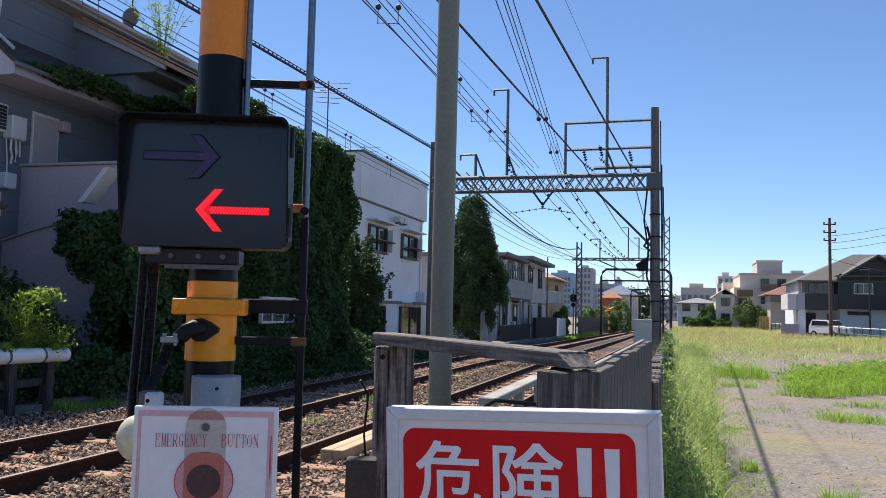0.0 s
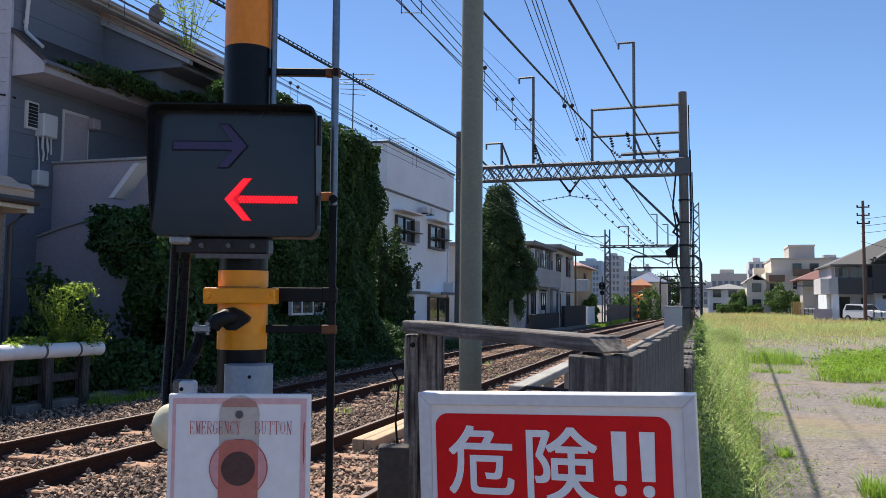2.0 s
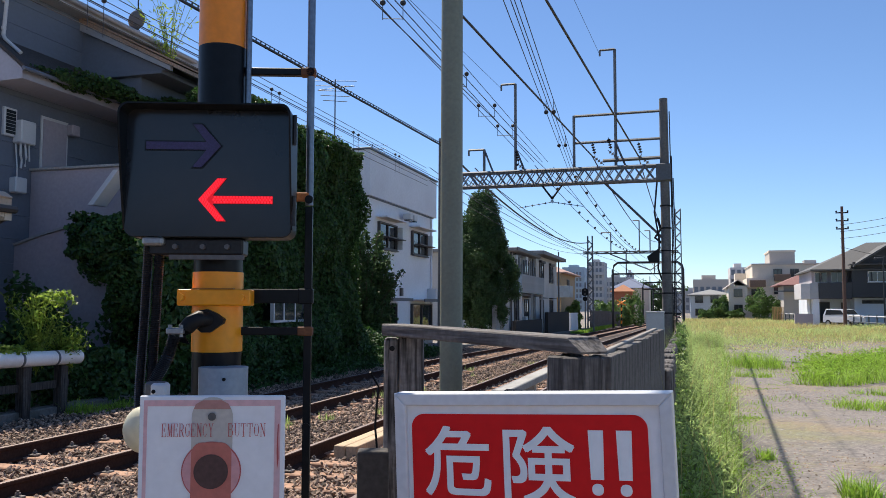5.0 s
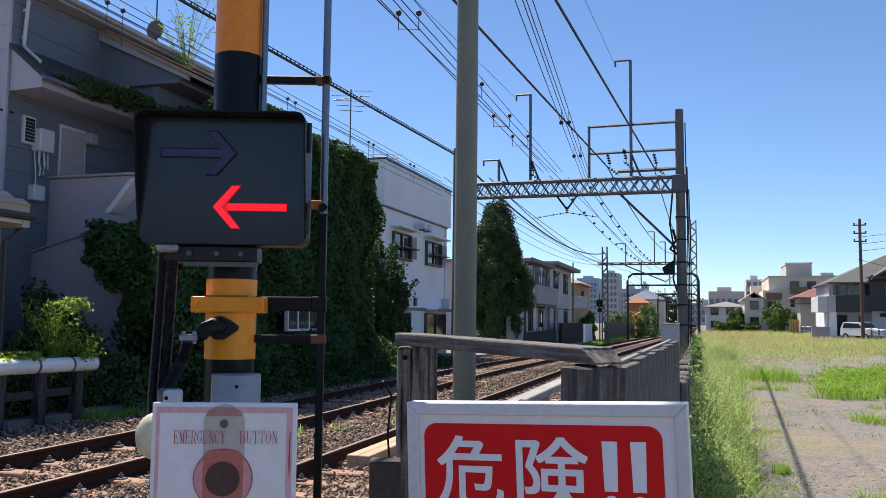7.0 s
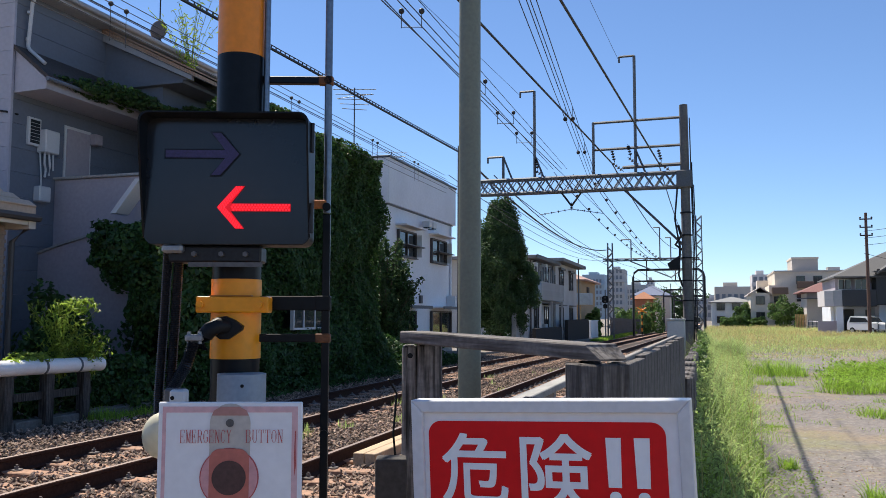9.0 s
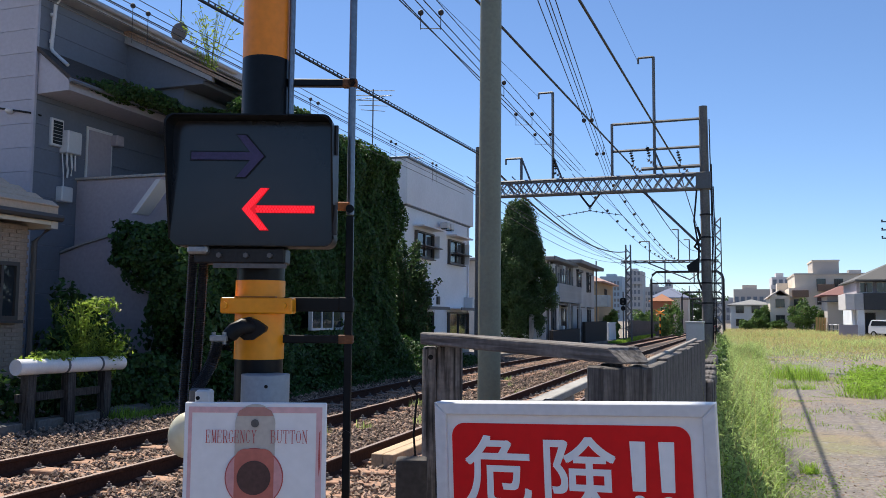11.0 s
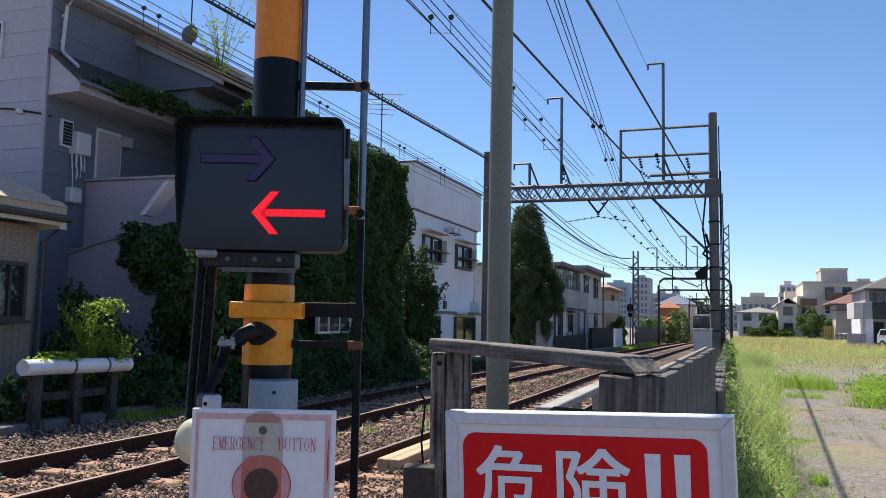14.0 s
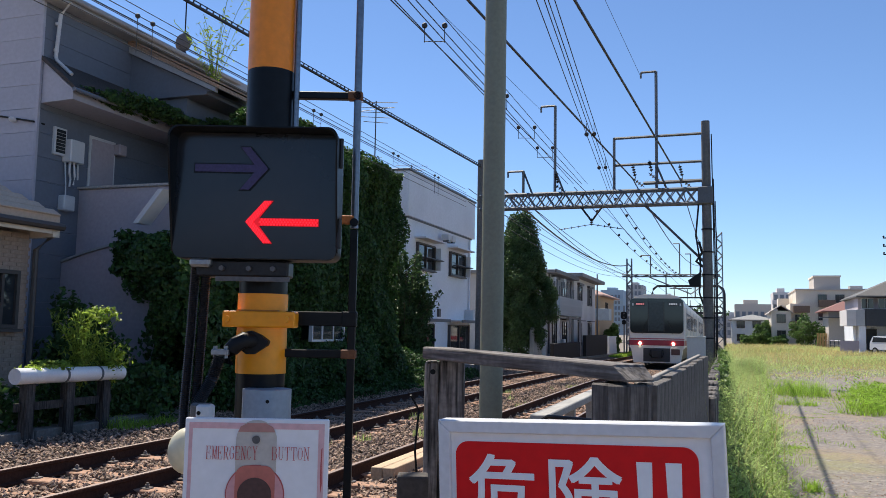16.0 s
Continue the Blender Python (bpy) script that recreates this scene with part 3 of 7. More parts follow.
def build_far_portals():
    y = 82.0
    g = thing("catenary_portal", "grey steel lattice portal over the tracks, far down the line", "catenary portal", pose(0, y, 0))
    bm = bmesh.new()
    lattice_tower(bm, -8.9, 8.6, 0.55)
    part("lattice_tower", bm, "galv", g)
    bm = bmesh.new()
    lattice_tower(bm, -0.6, 11.0, 0.6)
    part("lattice_tower", bm, "galv", g)
    bm = bmesh.new()
    truss(bm, (-9.6, 0, 6.85), (-0.6, 0, 6.85), 0.18, 0.9, 0.07)
    strut((-7.0, 0, 6.8), (-3.2, 0, 5.2), 0.08, bm)
    strut((-3.2, 0, 5.2), (-1.0, 0, 6.8), 0.08, bm)
    part("lattice_beam", bm, "galv", g)
    for x, z, d in ((-6.9, 8.9, -0.9), (-4.2, 10.0, -0.6), (-2.3, 8.6, 0.0), (-3.2, 9.0, -0.5)):
        bm = strut((x, 0, 6.8), (x, 0, z), 0.08)
        strut((x, 0, z), (x + d, 0, z), 0.07, bm)
        part("mast", bm, "galv", g)
    for y, z, x0, x1, r in ((102.0, 7.0, -8.4, -0.25, 0.14), (170.0, 6.6, -8.2, -0.6, 0.16), (235.0, 6.9, -8.6, -0.6, 0.18)):
        g = thing("catenary_portal", "dark bent steel pipe portal over the tracks", "catenary portal", pose(0, y, 0))
        bm = tube([(x0, 0, drop(y) - 0.3), (x0, 0, z - 0.9), (x0 + 0.15, 0, z - 0.35), (x0 + 0.6, 0, z), (x1 - 0.6, 0, z), (x1 - 0.15, 0, z - 0.35), (x1, 0, z - 0.9), (x1, 0, drop(y) - 0.3)], r)
        part("pipe_frame", bm, "dark_steel", g)
        bm = tube([(x0, 0, z - 1.35), (x1, 0, z - 1.35)], r * 0.7)
        for x in (-6.8, -3.5):
            tube([(x, 0, z - 1.35), (x, 0, z + 1.2)], r * 0.5, bm)
        part("cross_pipe", bm, "dark_steel", g)


def wire(bm, p, q, r, sag=0.0, n=10):
    p, q = Vector(p), Vector(q)
    tube([p.lerp(q, i / n) - Vector((0, 0, sag * 4 * (i / n) * (1 - i / n))) for i in range(n + 1)], r, bm, 5)


def along(a, b, k):
    return tuple(a[i] + (b[i] - a[i]) * k for i in range(3))


def build_wires():
    # end at the near portal, and a second point of the same wire nearer to the crossing
    spans = (("feeder_wire", (-3.18, 30.5, 7.14), (-3.96, 15.11, 7.14), 0.027, "thick black feeder wire"),
             ("feeder_wire", (-1.54, 30.5, 7.08), (-2.31, 13.66, 7.08), 0.027, "thick black feeder wire"),
             ("ground_wire", (-2.87, 30.5, 10.9), (-3.12, 23.83, 10.95), 0.007, "thin overhead ground wire"),
             ("ground_wire", (-6.57, 30.5, 9.9), (-7.09, 20.03, 9.95), 0.007, "thin overhead ground wire"),
             ("catenary_wire", (-4.09, 30.5, 6.76), (-2.78, 12.7, 6.76), 0.009, "thin overhead wire with small ball spacers"),
             ("catenary_wire", (-3.98, 30.5, 6.76), (-2.66, 12.72, 6.76), 0.009, "thin overhead wire with small ball spacers"),
             ("catenary_wire", (-3.88, 30.5, 6.76), (-2.60, 12.73, 6.76), 0.009, "thin black overhead wire above the tracks"),
             ("catenary_wire", (-3.78, 30.5, 6.75), (-2.50, 12.75, 6.75), 0.009, "thin black overhead wire above the tracks"),
             ("catenary_wire", (-5.54, 30.5, 7.03), (-5.16, 12.69, 7.03), 0.010, "thin overhead wire with small ball spacers"),
             ("catenary_wire", (-5.33, 30.5, 7.02), (-4.94, 12.74, 7.02), 0.010, "thin black overhead wire above the tracks"),
             ("catenary_wire", (-5.02, 30.5, 7.01), (-4.80, 12.75, 7.01), 0.010, "thin overhead wire with small ball spacers"),
             ("catenary_wire", (-4.81, 30.5, 7.0), (-4.58, 12.79, 7.0), 0.008, "thin black overhead wire above the tracks"),
             ("feeder_cable", (-8.89, 30.5, 7.82), (-9.76, 13.42, 7.82), 0.034, "thick bundled black cable"),
             ("messenger_wire", (-8.89, 30.5, 7.90), (-9.76, 13.42, 7.91), 0.012, "thin wire carrying the bundled cable"))
    for name, a, b, r, label in spans:
        k = (a[1] + 18.0) / (a[1] - b[1])
        single(name, (lambda bm: (wire(bm, a, along(a, b, k), r, 0.0), bm)[1])(bmesh.new()), "wire", label, "overhead wire")
    a, b = (-8.89, 30.5, 7.86), (-9.76, 13.42, 7.865)
    bm = bmesh.new()
    for i in range(150):
        p = Vector(along(a, b, i * 0.012))
        rod(p - Vector((0, 0, 0.05)), p + Vector((0, 0.03, 0.05)), 0.018, seg=5, bm=bm)
    tagged(single("cable_hangers", bm, "wire", "row of small clips on the bundled cable", "cable clip"), kind="stuff")
    # spacers with two balls over the left wires and the middle ones
    for k0, x in ((0.93, 0), (0.66, 0), (0.48, 0), (0.33, 0)):
        a, b = along((-5.54, 30.5, 7.03), (-5.16, 12.69, 7.03), k0), along((-5.02, 30.5, 7.01), (-4.80, 12.75, 7.01), k0)
        bm = ball((a[0], a[1], a[2] + 0.12), 0.055)
        ball((b[0], b[1], b[2] + 0.12), 0.055, bm)
        for p in (a, b):
            rod((p[0], p[1], p[2] - 0.2), (p[0], p[1], p[2] + 0.12), 0.008, seg=5, bm=bm)
        rod((a[0], a[1], a[2] - 0.18), (b[0], b[1], b[2] - 0.18), 0.008, seg=5, bm=bm)
        single("wire_spacer", bm, "wire", "small black ball spacer between overhead wires", "wire spacer", group="wire spacers")
    for k0 in (0.5, 0.24):
        for a0, b0 in (((-4.09, 30.5, 6.76), (-2.78, 12.7, 6.76)), ((-3.88, 30.5, 6.76), (-2.60, 12.73, 6.76))):
            a = along(a0, b0, k0)
            bm = ball(a, 0.06)
            rod((a[0], a[1], a[2] - 0.02), (a[0], a[1], a[2] + 0.3), 0.008, seg=5, bm=bm)
            single("wire_spacer", bm, "wire", "small black ball spacer on an overhead wire", "wire spacer", group="wire spacers")
    # house-side wires along the left poles
    for dz, dx in ((-0.25, 0.0), (-0.02, 0.0), (0.22, 0.05), (0.42, 0.0), (0.62, -0.05)):
        bm = bmesh.new()
        wire(bm, (-9.6 + dx, -14, 6.55 + dz), (-9.5 + dx, 30.5, 6.5 + dz * 0.8), 0.008, 0.0)
        single("service_wire", bm, "wire", "thin black service wire above the kerb", "overhead wire", group="service wires")
    for yy in (11.5, 18.0, 23.2, 27.0):
        f = (yy + 10) / 40.5
        z = 6.5
        bm = ball((-9.57, yy, z + 0.4), 0.045)
        ball((-9.57, yy + 0.4, z + 0.4), 0.045, bm)
        rod((-9.57, yy, z + 0.16), (-9.57, yy + 0.4, z + 0.16), 0.006, seg=5, bm=bm)
        for k in (0, 0.4):
            rod((-9.57, yy + k, z - 0.25), (-9.57, yy + k, z + 0.42), 0.006, seg=5, bm=bm)
        single("wire_spacer", bm, "wire", "small black ball spacer between service wires", "wire spacer", group="wire spacers")
    # beyond the near portal
    far = (("feeder_cable", (-8.89, 30.5, 7.82), (-8.9, 82, 8.0), 0.045, 1.3), ("service_wire", (-9.4, 30.5, 6.5), (-9.6, 82, 6.9), 0.014, 0.8),
           ("service_wire", (-9.4, 30.5, 7.0), (-9.6, 82, 7.2), 0.014, 0.8), ("service_wire", (-8.2, 30.5, 6.7), (-8.6, 82, 6.9), 0.014, 0.6), ("service_wire", (-7.6, 30.5, 6.9), (-8.2, 82, 7.0), 0.02, 0.9),
           ("contact_wire", (-6.77, 30.5, 5.3), (-6.6, 82, 5.2), 0.012, 0.1), ("contact_wire", (-3.5, 30.5, 5.3), (-3.3, 82, 5.2), 0.012, 0.1),
           ("messenger_wire", (-6.77, 30.5, 6.1), (-6.6, 82, 6.2), 0.014, 0.5), ("messenger_wire", (-3.5, 30.5, 6.1), (-3.3, 82, 6.2), 0.014, 0.5),
           ("feeder_wire", (-3.18, 30.5, 7.14), (-2.4, 82, 7.9), 0.022, 0.9), ("feeder_wire", (-1.54, 30.5, 7.08), (-1.0, 82, 7.5), 0.02, 0.9),
           ("catenary_wire", (-5.3, 30.5, 6.9), (-5.0, 82, 6.9), 0.014, 0.6), ("catenary_wire", (-4.0, 30.5, 6.7), (-4.0, 82, 6.9), 0.014, 0.7), ("catenary_wire", (-4.6, 30.5, 6.8), (-4.6, 82, 6.9), 0.012, 0.6),
           ("contact_wire", (-6.6, 82, 5.2), (-6.6, 300, 5.2), 0.02, 0.1), ("contact_wire", (-3.3, 82, 5.2), (-3.3, 300, 5.2), 0.02, 0.1),
           ("messenger_wire", (-6.6, 82, 6.2), (-6.6, 300, 6.2), 0.02, 0.3), ("messenger_wire", (-3.3, 82, 6.2), (-3.3, 300, 6.2), 0.02, 0.3),
           ("feeder_wire", (-2.4, 82, 7.9), (-2.4, 300, 8.0), 0.03, 1.0))
    for name, a, b, r, sag in far:
        bm = bmesh.new()
        wire(bm, a, b, r, sag, 14)
        single(name, bm, "wire", "black overhead wire beyond the portal", "overhead wire", group="line wires")
    bm = bmesh.new()
    for i in range(14):
        f = (i + 0.5) / 14
        p = Vector((-5.3 + 0.3 * f, 30.5 + 51.5 * f, 6.9 - 0.6 * 4 * f * (1 - f)))
        ball(p + Vector((0, 0, 0.1)), 0.07, bm, u=8, v=6)
        ball(p + Vector((1.2, 0.5, -0.05)), 0.07, bm, u=8, v=6)
    tagged(single("line_spacers", bm, "wire", "row of small black spacers on far wires", "wire spacer"), kind="stuff")
    # contact wires over both tracks, on this side of the portal
    for x in (-6.77, -3.5):
        bm = bmesh.new()
        wire(bm, (x, 30.5, 5.3), (x - 0.1, -20, 5.3), 0.008)
        single("contact_wire", bm, "wire", "thin contact wire above the track", "overhead wire")


def build_cabinet():
    g = thing("trackside_cabinet", "pale grey metal equipment cabinet beside the track", "cabinet", pose(-0.95, 28.2, -0.1))
    part("body", box(-0.28, -0.25, 0.1, 0.28, 0.25, 1.55, 0.015), "cab_grey", g)
    part("roof", box(-0.30, -0.28, 1.55, 0.30, 0.28, 1.6, 0.01), "cab_grey", g)
    part("door", box(-0.25, -0.27, 0.15, 0.25, -0.25, 1.5, 0.005), "cab_grey", g)
    part("plinth", box(-0.36, -0.28, 0.0, 0.36, 0.28, 0.1), "concrete", g)


M["portal_grey"] = mat("portal_grey", (0.15, 0.17, 0.20), 0.6, 0.2, var=0.15, scale=5, bump=0.05)
M["cab_grey"] = mat("cab_grey", (0.55, 0.56, 0.54), 0.5, var=0.05, scale=3, bump=0.02, dirt=(0.42, 0.42, 0.4))
build_near_portal()
build_far_portals()
build_wires()
build_cabinet()


# ---- buildings ----
def window(parent, m, w, h, panes=2, frame="frame_white", sill=True, depth=0.09, glass="glass"):
    """A sash window in the local x-z plane facing -y, its centre at m."""
    bm = bmesh.new()
    t = 0.06
    for x0, z0, x1, z1 in ((-w / 2, -h / 2, w / 2, -h / 2 + t), (-w / 2, h / 2 - t, w / 2, h / 2), (-w / 2, -h / 2 + t, -w / 2 + t, h / 2 - t), (w / 2 - t, -h / 2 + t, w / 2, h / 2 - t)):
        box(x0, -depth, z0, x1, 0.02, z1, bm=bm)
    for i in range(1, panes):
        x = -w / 2 + w * i / panes
        box(x - 0.025, -depth * 0.7, -h / 2 + t, x + 0.025, 0.0, h / 2 - t, bm=bm)
    win = part("window", bm, frame, parent, m=m)
    for i in range(panes):
        x0, x1 = -w / 2 + t + (w - 2 * t) * i / panes, -w / 2 + t + (w - 2 * t) * (i + 1) / panes
        part("pane", box(x0 + 0.003, -0.03 - 0.012 * (i % 2), -h / 2 + t + 0.003, x1 - 0.003, -0.015 - 0.012 * (i % 2), h / 2 - t - 0.003), glass, win)
    if sill:
        part("sill", box(-w / 2 - 0.05, -depth - 0.06, -h / 2 - 0.05, w / 2 + 0.05, 0, -h / 2 - 0.003), frame, win)
    return win


def side(x, y, z):
    """A wall face that looks towards the tracks from the west."""
    return pose(x, y, z, 0, 0, 90)


def hip_roof(x0, y0, x1, y1, z, rise, over=0.5, thick=0.12, ridge_y=True):
    bm = bmesh.new()
    x0, y0, x1, y1 = x0 - over, y0 - over, x1 + over, y1 + over
    w, d = x1 - x0, y1 - y0
    c = min(w, d) / 2
    if d > w:
        r0, r1 = ((x0 + x1) / 2, y0 + c, z + rise), ((x0 + x1) / 2, y1 - c, z + rise)
    else:
        r0, r1 = (x0 + c, (y0 + y1) / 2, z + rise), (x1 - c, (y0 + y1) / 2, z + rise)
    lo = [bm.verts.new(p) for p in ((x0, y0, z), (x1, y0, z), (x1, y1, z), (x0, y1, z))]
    bt = [bm.verts.new((v.co.x, v.co.y, z - thick)) for v in lo]
    a, b = bm.verts.new(r0), bm.verts.new(r1)
    if d > w:
        quads = ((lo[0], lo[1], a), (lo[1], lo[2], b, a), (lo[2], lo[3], b), (lo[3], lo[0], a, b))
    else:
        quads = ((lo[0], lo[1], b, a), (lo[1], lo[2], b), (lo[2], lo[3], a, b), (lo[3], lo[0], a))
    fs = [bm.faces.new(q) for q in quads]
    for i in range(4):
        fs.append(bm.faces.new((lo[i], bt[i], bt[(i + 1) % 4], lo[(i + 1) % 4])))
    fs.append(bm.faces.new(bt))
    bmesh.ops.recalc_face_normals(bm, faces=fs)
    return bm


def gable_roof(x0, y0, x1, y1, z, rise, over=0.5, thick=0.14, axis="y"):
    """Ridge along the axis."""
    if axis == "y":
        w = (x1 - x0) / 2 + over
        c = (x0 + x1) / 2
        k = rise / ((x1 - x0) / 2)
        out = [(c - w, z - over * k), (c, z + rise), (c + w, z - over * k), (c + w, z - over * k - thick), (c, z + rise - thick), (c - w, z - over * k - thick)]
        return prism(out, y0 - over, y1 + over)
    bm = gable_roof(-y1, x0, -y0, x1, z, rise, over, thick)
    bmesh.ops.transform(bm, matrix=pose(0, 0, 0, 0, 0, 90).inverted(), verts=bm.verts)
    bmesh.ops.transform(bm, matrix=Matrix.Diagonal((1, -1, 1, 1)) @ Matrix.Diagonal((1, -1, 1, 1)), verts=bm.verts)
    return bm


SET_BACK = Matrix.Translation((0, 0, -0.2592)) @ Matrix.Scale(1.16, 4)


def build_grey_house():
    g = thing("grey_house", "grey two-storey house with lap siding and ivy on its eaves", "house", SET_BACK)
    part("wall", prism([(-21, 0), (-11.8, 0), (-11.8, 7.75), (-16.4, 10.15), (-21, 7.75)], 11.68, 19.5), "siding", g)
    # lap boards on both walls
    me = to_mesh("siding_board", box(-21, 11.655, 0, -11.776, 11.677, 0.435, 0.003), "siding")
    # Track-side boards take the siding copy with painted shade.
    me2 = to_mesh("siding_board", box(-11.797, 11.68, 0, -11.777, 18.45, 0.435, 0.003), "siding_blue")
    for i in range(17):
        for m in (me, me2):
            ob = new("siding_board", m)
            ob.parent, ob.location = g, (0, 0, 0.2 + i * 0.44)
    part("roof", gable_roof(-21, 11.68, -11.8, 19.0, 7.85, 2.4, 0.35, 0.14), "roof_tile", g)
    part("corner_trim", box(-11.83, 11.63, 0, -11.77, 11.69, 7.6, 0.006), "siding", g, "grey corner trim")
    # gutter and downpipe
    bm = tube([(-11.38, 11.4, 7.58), (-11.38, 17.5, 7.58)], 0.055)
    part("gutter", bm, "siding_pale", g)
    part("eave_soffit", box(-11.8, 11.4, 7.47, -11.47, 19.2, 7.50), "siding_pale", g)
    part("fascia", box(-11.47, 11.4, 7.48, -11.44, 19.2, 7.66), "siding_pale", g)
    bm = tube([(-11.42, 11.9, 7.5), (-11.66, 11.92, 7.3), (-11.72, 11.92, 6.5), (-11.66, 11.9, 6.42), (-11.3, 11.9, 6.13)], 0.035)
    for z in (6.6, 7.1):
        rod((-11.72, 11.92, z), (-11.72, 11.92, z + 0.05), 0.045, seg=10, bm=bm)
    part("downpipe", bm, "frame_white", g)
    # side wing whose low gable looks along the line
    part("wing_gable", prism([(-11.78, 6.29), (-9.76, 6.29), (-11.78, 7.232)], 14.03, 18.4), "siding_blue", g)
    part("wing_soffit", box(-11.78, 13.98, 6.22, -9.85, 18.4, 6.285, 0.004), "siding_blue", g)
    part("wing_barge_board", prism([(-11.78, 7.24), (-9.62, 6.24), (-9.62, 6.36), (-11.78, 7.40)], 13.93, 14.02), "siding_pale", g)
    part("wing_roof", prism([(-11.9, 7.46), (-9.52, 6.29), (-9.52, 6.37), (-11.9, 7.56)], 13.9, 18.5), "roof_tile", g)
    course = to_mesh("roof_course", prism([(-0.02, -0.005), (0.17, -0.086), (0.17, -0.055), (-0.02, 0.032)], 13.88, 18.52), "roof_tile")
    for i in range(14):
        ob = new("roof_course", course)
        ob.parent, ob.location = g, (-11.9 + i * 0.17, 0, 7.575 - i * 0.0836)
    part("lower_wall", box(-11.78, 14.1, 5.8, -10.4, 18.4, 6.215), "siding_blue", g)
    # lean-to roof over the landing
    part("lean_to_roof", prism([(-11.78, 6.36), (-11.06, 5.78), (-11.06, 5.60), (-11.78, 5.58)], 11.7, 18.6), ["siding"], g, "pale end board and dark lean-to roof")
    bm = prism([(-11.78, 6.46), (-10.98, 5.82), (-10.98, 5.76), (-11.78, 6.38)], 11.64, 18.7)
    part("lean_to_tiles", bm, "roof_dark", g)
    bm = tube([(-10.95, 11.6, 5.75), (-10.95, 18.7, 5.75)], 0.04)
    part("gutter", bm, "siding_blue", g)
    win = part("window", box(-11.79, 12.02, 4.70, -11.72, 12.32, 5.22, 0.01), "frame_white", g)
    for i in range(7):
        part("louvre_pane", box(-11.745, 12.06, 4.745 + i * 0.063, -11.712, 12.28, 4.80 + i * 0.063), "glass", win)
    d = part("door", box(-11.79, 13.0, 3.2, -11.73, 13.62, 5.2, 0.01), "mauve_wall", g, "pale grey metal door")
    part("door_frame", box(-11.785, 12.95, 3.2, -11.755, 13.67, 5.26), "frame_white", d)
    part("meter_box", box(-11.79, 12.28, 4.60, -11.57, 12.64, 5.03, 0.02), "frame_white", g, "white water heater box on the wall")
    part("junction_box", box(-11.79, 12.24, 3.68, -11.62, 12.52, 3.97, 0.02), "frame_white", g)
    bm = tube([(-11.66, 12.36, 4.6), (-11.66, 12.36, 4.4), (-11.7, 12.44, 4.3), (-11.7, 12.42, 4.15)], 0.02)
    tube([(-11.66, 12.46, 4.6), (-11.64, 12.48, 4.35), (-11.7, 12.52, 4.2)], 0.02, bm)
    tube([(-11.66, 12.56, 4.6), (-11.66, 12.58, 4.3)], 0.016, bm)
    tube([(-11.7, 12.34, 3.97), (-11.7, 12.33, 4.2), (-11.72, 12.3, 4.6)], 0.012, bm)
    part("pipe", bm, "frame_white", g)
    part("wall_lamp", box(-11.79, 13.62, 5.0, -11.6, 13.84, 5.22, 0.02), "mauve_wall", g)
    part("parapet", box(-11.78, 12.76, 0.0, -9.35, 12.9, 4.15, 0.01), "mauve_wall", g, "mauve plastered stair wall")
    part("parapet_cap", box(-11.78, 12.7, 4.15, -9.3, 12.96, 4.2, 0.01), "concrete", g)
    part("stair_wall", prism([(-12.4, 0), (-9.5, 0), (-9.5, 3.1), (-10.5, 3.04), (-11.2, 2.88), (-12.4, 2.52)], 12.42, 12.7), "mauve_wall", g)
    part("stair_wall_cap", prism([(-12.44, 2.522), (-11.2, 2.884), (-10.5, 3.044), (-10.5, 3.084), (-11.2, 2.926), (-12.44, 2.562)], 12.38, 12.72), "concrete", g)
    part("wall_cable", tube([(-13.5, 11.62, 5.42), (-12.6, 11.62, 5.36), (-11.85, 11.62, 5.22), (-11.76, 11.8, 5.2)], 0.018), "rubber", g)
    part("security_lamp", ball((-12.3, 11.6, 5.28), 0.07, scale=(1, 1.3, 0.8)), "frame_white", g)
    part("landing_floor", box(-11.78, 12.9, 2.95, -9.4, 18.5, 3.1), "concrete", g)
    part("window", box(-13.3, 11.60, 6.35, -12.85, 11.66, 7.05, 0.01), "frame_white", g)
    part("pane", box(-13.26, 11.59, 6.4, -12.89, 11.61, 7.0), "glass", g)
    bm = prism([(-10.07, 3.4), (-9.56, 4.0), (-9.45, 4.0), (-9.95, 3.4)], 12.25, 12.6)
    part("awning", bm, "frame_white", g)
    dish = thing("satellite_dish", "small grey satellite dish with tripod and mast on the house roof", "satellite dish", SET_BACK @ pose(-11.9, 15.9, 8.14) @ Matrix.Scale(0.82, 4))
    bm = ball((0, 0, 0.0), 0.28, scale=(1, 0.22, 1), u=16, v=10)
    part("reflector", bm, "galv", dish)
    bm = rod((0, 0.05, -0.9), (0, 0.05, 1.3), 0.02)
    rod((-0.3, 0.05, -0.75), (0, 0.05, -0.2), 0.015, bm=bm)
    rod((0.3, 0.05, -0.75), (0, 0.05, -0.2), 0.015, bm=bm)
    part("mast", bm, "dark_steel", dish)


M["siding_pale"] = mat("siding_pale", (0.37, 0.38, 0.41), 0.7, var=0.08, scale=2, bump=0.05, dirt=(0.22, 0.22, 0.23))
# Siding copy with shade painted in, for track side, wing and lean-to gutter.
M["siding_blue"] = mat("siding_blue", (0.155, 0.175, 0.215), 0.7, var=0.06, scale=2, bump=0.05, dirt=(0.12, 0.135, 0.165))


